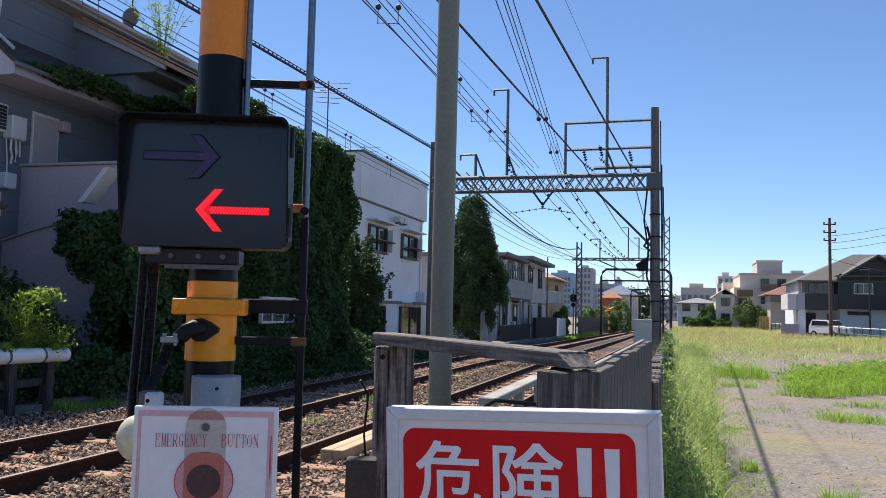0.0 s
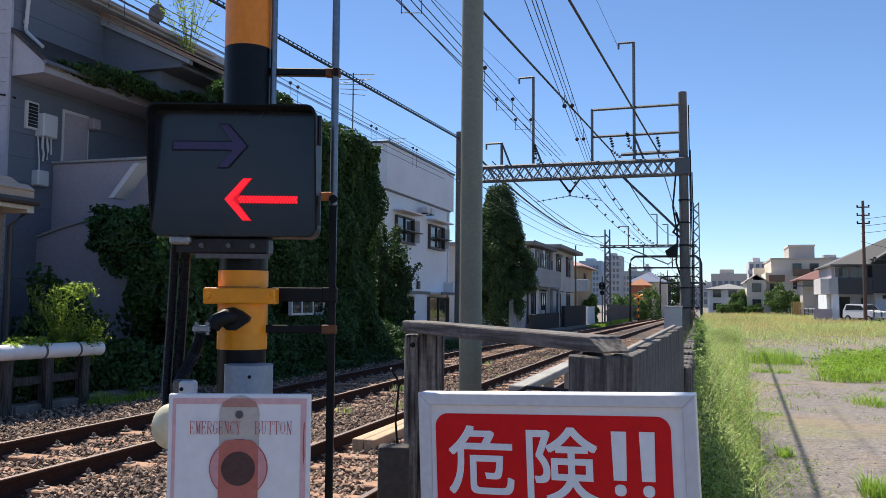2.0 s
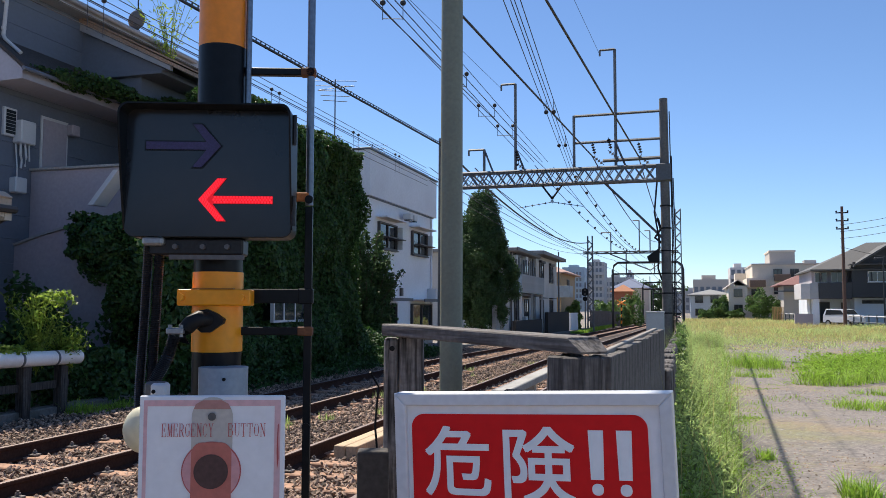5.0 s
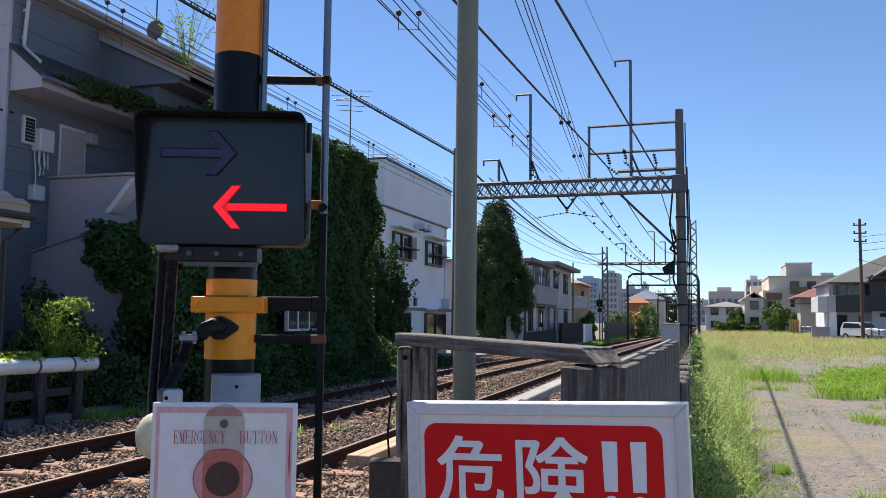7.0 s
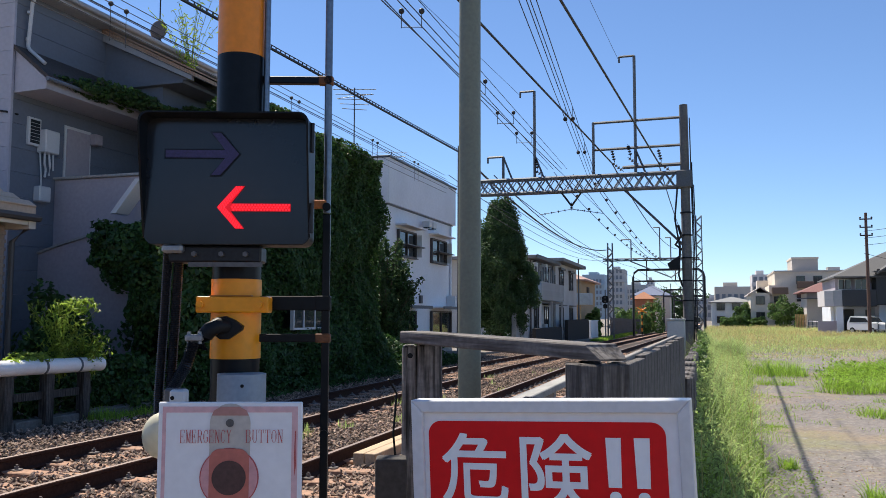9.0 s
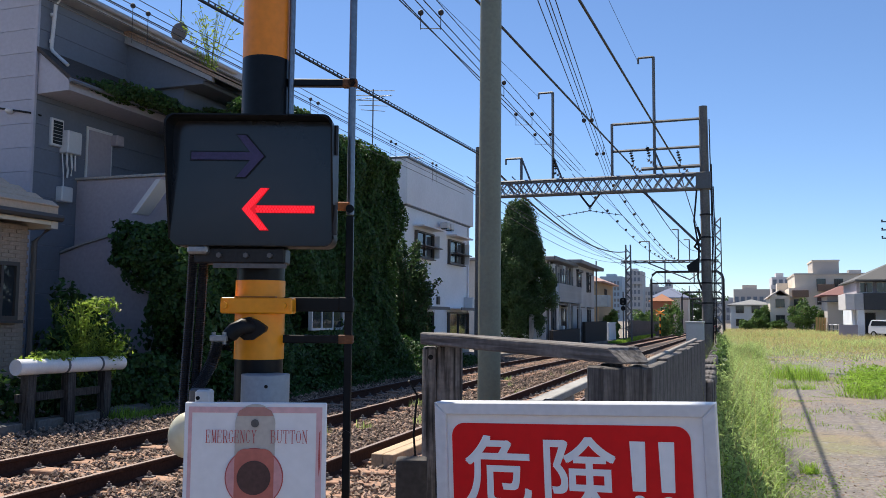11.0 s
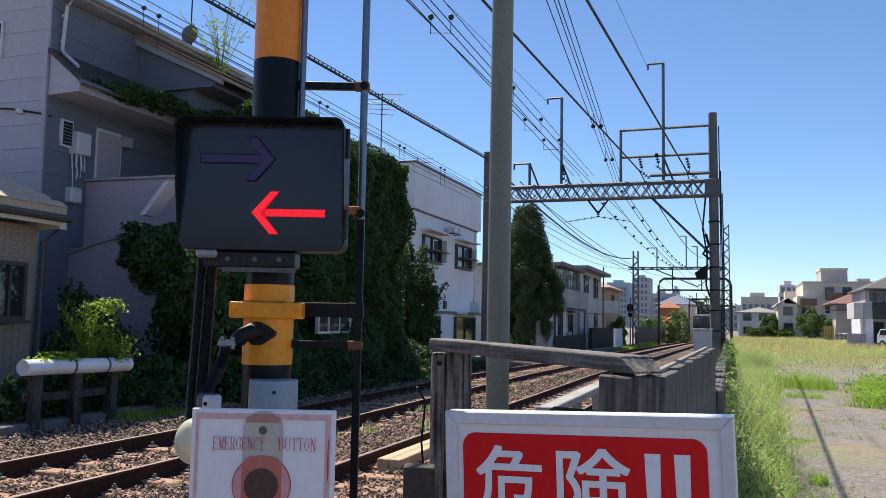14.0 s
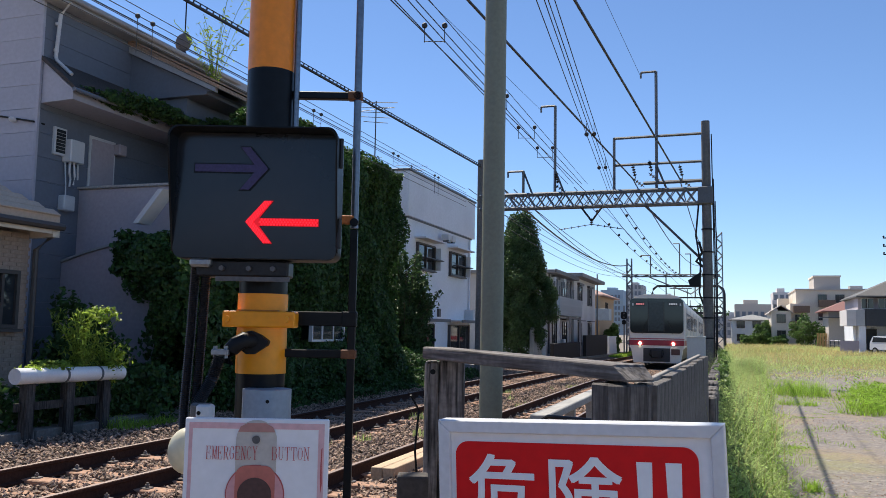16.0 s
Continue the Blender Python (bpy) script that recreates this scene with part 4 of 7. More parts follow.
def build_ivy_building():
    g = thing("ivy_clad_building", "two-storey building thickly covered in dark green ivy", "house", Matrix.Translation((0, 0, 0.1944)) @ Matrix.Scale(0.88, 4))
    # Walls near black as painted shade behind leaves; the thin one stops light leaks.
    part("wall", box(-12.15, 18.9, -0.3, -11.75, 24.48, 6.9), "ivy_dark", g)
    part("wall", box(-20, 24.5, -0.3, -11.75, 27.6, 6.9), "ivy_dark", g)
    part("roof", box(-20, 24.4, 6.9, -11.7, 27.7, 7.0), "concrete", g)
    win = window(g, side(-11.05, 22.0, 1.55), 2.1, 0.75, 3, "frame_white", False)
    rng = np.random.default_rng(11)
    n = 84000
    y, z = rng.uniform(18.4, 27.8, n), 7.15 * rng.uniform(0, 1, n) ** 0.85
    bulge = 0.22 * np.sin(y * 1.7 + z * 0.9) + 0.2 * np.sin(z * 2.3 - y * 0.8) + 0.12 * np.sin(y * 4.1 + 1.3 * z)
    x = -11.35 + bulge + rng.uniform(-0.15, 0.12, n) + 0.7 * np.exp(-((z - 0.4) / 0.9) ** 2)
    top = 7.15 + 0.18 * np.sin(y * 1.3) + 0.12 * np.sin(y * 3.7)
    keep = (z < top) & ~((abs(y - 22.0) < 0.95) & (abs(z - 1.55) < 0.33))
    c1 = np.stack([x, y, z], 1)[keep]
    n1 = np.tile((1.0, -0.2, 0.3), (len(c1), 1))
    m = 15000
    y2 = rng.uniform(18.4, 27.9, m)
    x2 = np.where(y2 > 24.3, rng.uniform(-14.5, -11.1, m), rng.uniform(-12.3, -11.1, m))
    c2 = np.stack([x2, y2, 7.05 + 0.18 * np.sin(y2 * 1.3) + 0.12 * np.sin(y2 * 3.7) + 0.15 * np.sin(x2 * 3) + rng.uniform(-0.2, 0.2, m)], 1)
    n2 = np.tile((0.2, 0.0, 1.0), (m, 1))
    k = 9000
    x3, z3 = rng.uniform(-13.0, -11.2, k), rng.uniform(0, 7.1, k)
    c3 = np.stack([x3, 27.8 + rng.uniform(-0.2, 0.25, k), z3], 1)
    n3 = np.tile((0.3, 0.9, 0.2), (k, 1))
    v, f = leaves(np.concatenate([c1, c2, c3]), np.concatenate([n1, n2, n3]), 0.108, rng)
    ob = new("ivy", cloud("ivy", v, f, "ivy_leaf"))
    ob.parent = g
    tagged(ob, "thick hanging ivy leaves", kind="stuff")


def bush(name, centre, radii, n, size, leaf, label, seed, flat=0.0, category="shrub"):
    rng = np.random.default_rng(seed)
    g = thing(name, label, category, pose(*centre))
    d = rng.normal(0, 1, (n, 3))
    d /= np.linalg.norm(d, axis=1)[:, None]
    lump = 1 + 0.22 * np.sin(d[:, 0] * 5 + seed) + 0.2 * np.sin(d[:, 1] * 6 + d[:, 2] * 4) + 0.15 * np.sin(d[:, 2] * 9 + seed * 2)
    r = rng.uniform(0.55, 1.0, n) ** 0.5 * lump
    p = d * r[:, None] * np.array(radii)
    v, f = leaves(p, d, size, rng)
    ob = new("foliage", cloud("foliage", v, f, leaf))
    ob.parent = g
    return g


def tree(name, base, height, width, n, size, leaf, label, seed, low=0.12):
    """A tapered trunk with limbs and a tall crown of many leafy clumps."""
    rng = np.random.default_rng(seed)
    g = thing(name, label, "tree", pose(*base))
    bm = tube([(0, 0, -0.4), (0.05, 0.03, height * 0.3), (-0.04, 0.05, height * 0.6), (0.0, 0.0, height * 0.93)], 0.09)
    clumps = []
    for i in range(90):
        f = low + (0.97 - low) * (i + rng.uniform(0, 1)) / 90
        a = i * 2.4 + rng.uniform(-0.4, 0.4)
        reach = width * min(1.0, 0.7 + 1.3 * (f - low)) * (1 - max(0.0, f - 0.5) / 0.5) ** 0.75 * rng.uniform(0.62, 1.05)
        tip = Vector((math.cos(a) * reach, math.sin(a) * reach, height * f))
        if i % 3 == 0:
            rod((0, 0, height * max(0.08, f - 0.12)), tip, 0.03, 0.01, 5, bm)
        clumps.append((tip, width * rng.uniform(0.22, 0.38)))
    part("trunk", bm, "bark", g)
    per = n // len(clumps)
    cs, ns = [], []
    for tip, r in clumps:
        d = rng.normal(0, 1, (per, 3))
        d /= np.linalg.norm(d, axis=1)[:, None]
        cs.append(np.array(tip) + d * (rng.uniform(0.2, 1.0, (per, 1)) ** 0.6) * r * np.array((1, 1, 1.1)))
        ns.append(d)
    v, f = leaves(np.concatenate(cs), np.concatenate(ns), size, rng)
    ob = new("crown", cloud("crown", v, f, leaf))
    ob.parent = g
    return g


def spray_shrub(name, base, height, reach, branches, per, size, leaf, label, seed):
    """Open shrub: arching branches, each ending in a spray of leaves."""
    rng = np.random.default_rng(seed)
    g = thing(name, label, "shrub", pose(*base))
    bm = bmesh.new()
    cs = []
    for i in range(branches):
        a, h = i * 2.4 + rng.uniform(-0.3, 0.3), height * rng.uniform(0.25, 1.0)
        s = reach * math.sin(math.pi * (0.12 + 0.78 * h / height)) * rng.uniform(0.6, 1.15)
        ks = np.linspace(0, 1, 7)
        pts = np.stack([math.cos(a) * s * ks ** 1.3, math.sin(a) * 1.3 * s * ks ** 1.3, h * (1.25 * ks - 0.25 * ks ** 3)], 1)
        if i % 2 == 0:
            tube([tuple(p) for p in pts], 0.014, bm, 4)
        f = rng.uniform(0.3, 1.0, per) ** 0.7 * 6
        j = np.minimum(5, f.astype(int))
        along = pts[j] + (pts[j + 1] - pts[j]) * (f - j)[:, None]
        cs.append(along + rng.normal(0, 1, (per, 3)) * (0.06 + 0.16 * (1 - f / 6))[:, None])
    part("branch", bm, "bark", g)
    cs = np.concatenate(cs)
    v, f = leaves(cs, rng.normal(0, 1, cs.shape) + np.array((0, 0, 0.8)), size, rng, ratio=0.5)
    ob = new("foliage", cloud("foliage", v, f, leaf))
    ob.parent = g
    return g


def build_white_building():
    g = thing("white_building", "plain white two-storey building with a flat roof and brown windows", "house")
    part("wall", box(-20, 30.4, -0.3, -11.9, 39.0, 6.0), "white_wall", g)
    part("upper_block", box(-20, 30.25, 6.0, -11.78, 39.35, 7.8, 0.01), "white_wall", g, "overhanging plain upper block")
    # Dark strip paints the shadow line under the overhanging block.
    part("shadow_strip", box(-19.9, 30.35, 5.93, -11.86, 39.1, 5.999), "galv", g)
    part("roof_edge", box(-20.1, 30.2, 7.8, -11.72, 39.4, 7.88, 0.01), "galv", g)
    part("plinth", box(-20.05, 30.36, -0.3, -11.86, 39.05, 0.5), "concrete", g)
    for y, w in ((32.5, 2.1), (36.8, 2.2)):
        window(g, side(-11.89, y, 4.54), w, 1.08, 2, "frame_dark", True, 0.12)
        part("hood", box(-11.9, y - w / 2 - 0.2, 5.22, -11.4, y + w / 2 + 0.2, 5.28), "white_wall", g)
        part("window_rail", box(-11.75, y - w / 2 + 0.1, 4.44, -11.45, y + w / 2 + 0.2, 4.48), "frame_dark", g)
        part("side_board", box(-11.88, y + w / 2 + 0.02, 4.05, -11.55, y + w / 2 + 0.06, 5.0), "white_wall", g)
    for y, w in ((32.5, 2.2), (37.2, 3.0)):
        window(g, side(-11.89, y, 0.95), w, 1.65, 2, "frame_dark", False, 0.12)
        part("hood", box(-11.9, y - w / 2 - 0.15, 1.92, -11.2, y + w / 2 + 0.3, 1.98), "white_wall", g)
        part("hood_edge", box(-11.2, y - w / 2 - 0.15, 1.86, -11.16, y + w / 2 + 0.3, 1.99), "galv", g)
    part("vent", box(-11.9, 34.2, 2.1, -11.8, 34.45, 2.45, 0.01), "frame_dark", g)
    for y in (34.15, 34.75):
        lamp = part("floodlight", box(-11.75, y, 5.42, -11.4, y + 0.42, 5.68, 0.03), "frame_white", g)
        part("floodlight_glass", box(-11.7, y + 0.05, 5.36, -11.42, y + 0.37, 5.42), "glass", lamp)
    part("drain_pipe", tube([(-11.84, 38.7, 0.3), (-11.84, 38.7, 5.9)], 0.05), "white_wall", g)
    part("air_conditioner", box(-11.9, 38.2, 1.99, -11.45, 38.9, 2.5, 0.02), "frame_white", g)
    for (x, y, z0, z1, n) in ((-10.47, 23.85, 6.35, 8.77, 5), (-12.6, 32.6, 7.8, 8.5, 4)):
        a = thing("roof_antenna", "thin grey television antenna on a rooftop mast", "antenna", pose(x, y, z0))
        part("mast", rod((0, 0, -0.1), (0, 0, z1 - z0), 0.02), "galv", a)
        bm = bmesh.new()
        for i in range(n):
            z = z1 - z0 - 0.05 - 0.16 * i
            rod((-0.65 + 0.08 * i, -0.2, z), (0.65 - 0.08 * i, 0.2, z), 0.012, seg=5, bm=bm)
        rod((-0.6, 0, z1 - z0 - 0.3), (0.6, 0, z1 - z0 - 0.25), 0.012, seg=5, bm=bm)
        part("elements", bm, "galv", a)


def build_left_far():
    g = thing("white_apartment", "white two-storey apartment house with a balcony and grey roof", "house")
    part("wall", box(-19, 56, -0.6, -11.6, 65, 5.45), "apartment_wall", g)
    part("rear_wall", box(-19, 65, -0.7, -11.3, 76, 5.75), "apartment_wall", g)
    part("roof", box(-19.3, 55.4, 5.45, -10.9, 65.0, 5.68, 0.03), "roof_grey", g)
    part("rear_roof", box(-19.3, 64.2, 5.75, -10.5, 76.6, 6.05, 0.03), "roof_grey", g)
    part("fascia", box(-10.899, 55.4, 5.5, -10.86, 64.9, 5.72), "frame_dark", g)
    part("balcony", box(-12.0, 55.0, 2.6, -10.5, 64, 3.75, 0.02), "blue_grey", g)
    bar = to_mesh("balcony_bar", box(-10.52, 0, 2.65, -10.45, 0.1, 3.85), "apartment_wall")
    for i in range(24):
        ob = new("balcony_bar", bar)
        ob.parent, ob.location = g, (0, 55.1 + i * 0.375, 0)
    for x, y in ((-11.59, 58.6), (-11.59, 62.4), (-11.29, 67.5), (-11.29, 72.5)):
        window(g, side(x, y, 4.45), 1.9, 1.5, 2, "frame_dark", False)
        window(g, side(x, y, 1.3), 1.6, 1.9, 2, "frame_dark", False)
        part("shutter_box", box(x, y - 1.1, 5.22, x + 0.22, y + 1.1, 5.4), "frame_dark", g)
        part("window_hood", box(x, y - 1.0, 2.34, x + 0.35, y + 1.0, 2.42), "frame_dark", g)
    for x, z in ((-12.6, 4.5), (-13.6, 1.2)):
        part("meter", box(x, 55.85, z, x + 0.4, 55.99, z + 0.5, 0.02), "frame_dark", g)
    part("gas_pipe", tube([(-12.2, 55.93, 0), (-12.2, 55.93, 5.3)], 0.05), "frame_dark", g)
    for y, z in ((56.6, 4.6), (60.4, 4.7), (60.2, 0.3), (63.8, 2.7), (65.4, 3.0), (70.0, 0.3), (74.6, 0.4)):
        part("air_conditioner", box(-11.6, y, z, -11.2, y + 0.8, z + 0.65, 0.02), "frame_white", g)
    for y in (56.3, 64.8, 70.0, 75.8):
        part("downpipe", tube([(-11.5, y, 0), (-11.5, y, 5.4)], 0.06), "frame_dark", g)
    for x in (-13.2, -15.6):
        window(g, pose(x, 55.99, 4.3), 1.3, 1.3, 2, "frame_dark")
        window(g, pose(x, 55.99, 1.5), 1.3, 1.5, 2, "frame_dark")
    part("entrance_shade", box(-11.6, 55.6, 2.42, -10.7, 64, 2.56), "frame_dark", g)
    bm = bmesh.new()
    for i in range(9):
        box(-11.05, 55.6 + i * 0.92, 3.95, -11.02, 56.1 + i * 0.92, 4.9 + 0.25 * math.sin(i * 2.2), bm=bm)
    tagged(part("laundry", bm, "charcoal", g, "dark washing hung on the balcony"), kind="stuff")
    for y in (55.1, 59.4, 63.8):
        part("balcony_post", box(-10.7, y, drop(y) - 0.05, -10.55, y + 0.15, 2.6), "apartment_wall", g)
    g = thing("brown_house", "brown two-storey house with a pinkish tiled hip roof", "house")
    part("wall", box(-19, 82, -0.8, -11.8, 93, 5.0), "tan_wall", g)
    part("roof", hip_roof(-19, 82, -11.8, 93, 5.1, 1.7, 0.6), "roof_pink", g)
    window(g, pose(-13.3, 81.99, 3.8), 1.5, 1.2, 2, "frame_dark")
    window(g, side(-11.79, 87, 3.9), 1.5, 1.2, 2, "frame_dark")
    part("balcony", box(-12.9, 79.9, 2.6, -10.6, 81.9, 3.7, 0.02), "blue_grey", g)
    g = thing("orange_roof_house", "small brick house with an orange tiled hip roof", "house")
    part("wall", box(-14.1, 170, -1.6, -10.2, 176, 4.8), "brick_wall", g)
    part("roof", hip_roof(-14.1, 170, -10.2, 176, 4.85, 1.45, 0.5), "orange_roof", g)
    window(g, pose(-11.6, 169.99, 3.0), 1.6, 1.3, 2, "frame_white")
    part("chimney_roof", hip_roof(-15, 181, -7.5, 190, 5.8, 2.2, 0.5), "slate_roof", g)
    part("rear_wall", box(-15, 181, -1.7, -7.5, 190, 5.7), "cream_wall", g)
    # garden walls and sheds along the line
    for x, y0, y1, h, m, lab in ((-9.9, 44.5, 46.5, 1.9, "concrete", "grey concrete gate pillar"), (-10.3, 52, 62, 1.0, "dark_stone", "low dark brown garden wall"), (-10.2, 64, 76, 1.6, "dark_stone", "dark grey panel fence"), (-10.3, 78, 84, 1.6, "white_wall", "white garden wall")):
        single("garden_wall", box(x - 0.25, y0, drop(y1) - 0.1, x, y1, h + drop(y0), 0.01), m, lab + " beside the railway", "wall")
    g = thing("plank_fence", "dark weathered plank fence beside the far track", "fence")
    pl = to_mesh("plank", box(-0.03, -0.18, 0, 0.03, 0.18, 1.9, 0.005), "old_wood")
    for i in range(70):
        ob = new("plank", pl)
        ob.parent, ob.location = g, (-9.6 + i * 0.012, 88 + i * 0.42, drop(88 + i * 0.42) + random.uniform(-0.05, 0.05))
    # far towers
    rng = np.random.default_rng(5)
    for x, y, w, d, h, m in ((-42.6, 330, 8.7, 14, 17.5, "blue_tower"), (-30.7, 300, 5.8, 12, 17.8, "grey_tower"), (-25.5, 320, 7.4, 14, 13.0, "grey_tower"), (-22.1, 350, 2.7, 8, 16, "pale_tower"), (-23.2, 362, 19.3, 10, 12.6, "pale_tower"), (-36.5, 350, 5.0, 10, 14.0, "pale_tower")):
        tower(x, y, w, d, h, m, 2.2, 1.3)
    p = thing("chimney", "distant red and white chimney above the trees", "chimney", pose(-35.9, 145, 0))
    for i, c in enumerate(("frame_white", "salmon", "frame_white")):
        part("section", box(-0.75, -0.75, 18.6 + i * 1.0 if i else 0, 0.75, 0.75, 18.6 + (i + 1) * 1.0 if i else 19.6), c, p)


M["apartment_wall"] = mat("apartment_wall", (0.52, 0.50, 0.48), 0.8, var=0.06, scale=1.2, bump=0.05, dirt=(0.38, 0.36, 0.34), dirt_amount=0.5)
M["dark_stone"] = mat("dark_stone", (0.045, 0.04, 0.037), 0.9, var=0.2, scale=2, bump=0.2, spec=0.2)
M["roof_grey"] = mat("roof_grey", (0.22, 0.22, 0.22), 0.8, var=0.15, scale=2, bump=0.1)
M["roof_pink"] = mat("roof_pink", (0.42, 0.27, 0.22), 0.8, var=0.15, scale=2, bump=0.1)
M["slate_roof"] = mat("slate_roof", (0.12, 0.15, 0.24), 0.7, var=0.15, scale=2, bump=0.1)
M["blue_tower"] = mat("blue_tower", (0.32, 0.40, 0.48), 0.8, var=0.06, scale=0.4, bump=0)
M["pale_tower"] = mat("pale_tower", (0.58, 0.55, 0.54), 0.8, var=0.06, scale=0.4, bump=0)
M["far_window"] = mat("far_window", (0.16, 0.18, 0.21), 0.4, var=0.1, scale=0.5, bump=0)


def tower(x, y, w, d, h, m, floor_h=3.0, bay=2.6, label="distant grey apartment block with rows of windows"):
    g = thing("apartment_block", label, "building", pose(x, y, 0))
    part("wall", box(-w / 2, 0, 0, w / 2, d, h), m, g)
    part("penthouse", box(-w * 0.25, d * 0.2, h, w * 0.15, d * 0.7, h + 1.1), m, g)
    pane = to_mesh("window", box(-bay * 0.3, -0.08, -0.7, bay * 0.3, 0.05, 0.7), "far_window")
    slab = to_mesh("balcony", box(-w / 2 - 0.2, -1.0, -0.1, w / 2 + 0.2, 0, 0.9), m)
    for k in range(int(h // floor_h)):
        for i in range(int(w // bay)):
            ob = new("window", pane)
            ob.parent, ob.location = g, (-w / 2 + bay * (i + 0.5), 0, k * floor_h + 1.7)
        if k % 2 == 0:
            ob = new("balcony", slab)
            ob.parent, ob.location = g, (0, 0, k * floor_h + 0.1)
    return g


build_grey_house()
build_ivy_building()
build_white_building()
build_left_far()


# ---- field side ----
def build_right_houses():
    g = thing("charcoal_house", "modern house, charcoal upper storey over white ground floor", "house")
    part("ground_wall", box(14.83, 84, 0, 30, 94, 2.56), "white_wall", g)
    part("porch_wall", box(11.3, 86, 0, 14.82, 94, 2.56), "white_wall", g)
    part("porch_pillar", box(11.2, 83.2, 0, 11.75, 84.0, 2.43), "white_wall", g)
    part("low_wall", box(9.6, 83.0, 0, 11.15, 83.2, 1.1), "mauve_wall", g)
    part("upper_wall", box(14.5, 83, 2.57, 30, 94, 5.5, 0.02), "charcoal", g)
    part("recessed_wall", box(11.4, 85, 2.57, 14.49, 94, 5.15), "mauve_wall", g)
    part("balcony", box(10.2, 83, 2.43, 10.95, 88, 3.87, 0.02), "pale_tower", g)
    part("balcony_side", box(10.96, 83.0, 2.43, 11.7, 88, 3.9, 0.02), "grey_tower", g)
    part("balcony_front", box(11.71, 82.9, 2.43, 14.48, 83.4, 3.95, 0.02), "charcoal", g)
    part("roof", hip_roof(11.5, 83.3, 30, 94, 5.15, 2.8, 0.5), "roof_slate", g)
    part("gable_roof", gable_roof(14.9, 82.3, 20.4, 90, 5.75, 1.75, 0.4, 0.18), "roof_slate", g)
    part("gable_wall", prism([(15.0, 5.62), (20.3, 5.62), (17.65, 7.3)], 82.7, 83), "charcoal", g)
    part("pent_roof", box(14.2, 82.2, 5.5, 30, 83.2, 5.61, 0.01), "roof_slate", g)
    bar = to_mesh("snow_guard", box(-0.12, 0, 0, 0.12, 0.1, 0.14), "roof_dark")
    for i in range(9):
        ob = new("snow_guard", bar)
        ob.parent, ob.location = g, (14.6 + i * 0.7, 82.3, 5.61)
    for x in (12.2, 13.6):
        window(g, pose(x, 84.99, 4.5), 1.1, 1.0, 2, "frame_white")
    window(g, pose(16.6, 82.99, 4.45), 1.6, 0.95, 2, "frame_white")
    window(g, pose(12.6, 85.98, 1.2), 0.9, 2.0, 1, "frame_dark", False)
    window(g, pose(14.2, 85.98, 1.4), 0.35, 1.5, 1, "frame_dark", False)
    window(g, pose(16.4, 83.98, 2.2), 1.9, 0.35, 2, "frame_dark", False)
    g = thing("cream_apartments", "cream three-storey house stepping up with balconies and a flat roof", "building")
    part("wall", box(8.7, 120, 0, 21, 134, 7.4), "cream_wall", g)
    part("parapet", box(8.6, 119.8, 7.4, 21.1, 134.2, 7.6), "cream_dark", g)
    part("stair_tower", box(11.0, 121, 7.6, 14.2, 128, 9.2), "cream_dark", g)
    part("stair_cap", box(10.9, 120.9, 9.2, 14.3, 128.1, 9.42), "cream_wall", g)
    part("middle_wing", box(7.9, 119, 0, 10.0, 130, 5.6), "cream_wall", g)
    part("low_wing", box(5.5, 118, 0, 7.9, 130, 4.6), "cream_wall", g)
    part("roof", gable_roof(5.5, 118, 7.9, 130, 4.6, 0.8, 0.3), "cream_dark", g)
    part("roof_tank", box(6.9, 128, 4.6, 8.4, 131, 6.6), "cream_wall", g)
    part("roof_tank", box(15.5, 122, 7.6, 17.0, 124, 8.1), "grey_tower", g)
    for x, y, zs in ((6.7, 117.98, (1.5, 3.6)), (9.0, 118.98, (1.5, 3.6)), (11.9, 119.98, (1.6, 4.0, 6.3)), (14.0, 119.98, (4.0, 6.3)), (16.6, 119.98, (4.0, 6.3)), (19.0, 119.98, (6.3,))):
        for z in zs:
            window(g, pose(x, y, z), 1.1, 1.1, 2, "frame_dark", False)
    for x, y, z in ((9.2, 118.0, 4.4), (8.8, 118.0, 2.4), (12.4, 119.0, 5.2)):
        part("balcony", box(x - 1.0, y, z, x + 1.0, y + 1, z + 0.9, 0.02), "balcony_brown", g)
    g = thing("red_roof_house", "greyish two-storey house with a dull red tiled roof", "house")
    part("wall", box(10.9, 104, 0, 19, 110, 4.2), "cream_dark", g)
    part("roof", hip_roof(10.9, 104, 19, 110, 4.3, 1.7, 0.8), "red_roof", g)
    window(g, pose(13.2, 103.98, 2.9), 1.5, 1.3, 2, "frame_dark")
    part("awning", box(9.9, 103, 3.5, 12.6, 104, 3.6), "galv", g)
    g = thing("pale_blue_house", "pale blue two-storey house with a grey hip roof", "house")
    part("wall", box(0.6, 125, 0, 6.2, 133, 3.5), "pale_blue", g)
    part("roof", hip_roof(0.6, 125, 6.2, 133, 3.5, 0.8, 0.5), "roof_grey", g)
    for x in (1.8, 3.9):
        for z in (1.0, 2.8):
            window(g, pose(x, 124.98, z), 1.1, 1.0, 2, "frame_dark", False)
    for x, y, w, d, h, m in ((5.9, 215, 8.3, 12, 8.6, "cream_dark"), (1.5, 260, 3.5, 12, 6.6, "grey_tower"), (13.0, 222, 4.4, 12, 11.8, "pale_tower"), (17.4, 228, 4.0, 12, 11.5, "cream_dark"), (23.5, 212, 7, 12, 11.3, "pale_tower"), (31, 235, 10, 10, 11.5, "cream_wall"), (-4.0, 290, 7, 10, 7.0, "grey_tower")):
        tower(x, y, w, d, h, m, 2.2, 1.4)


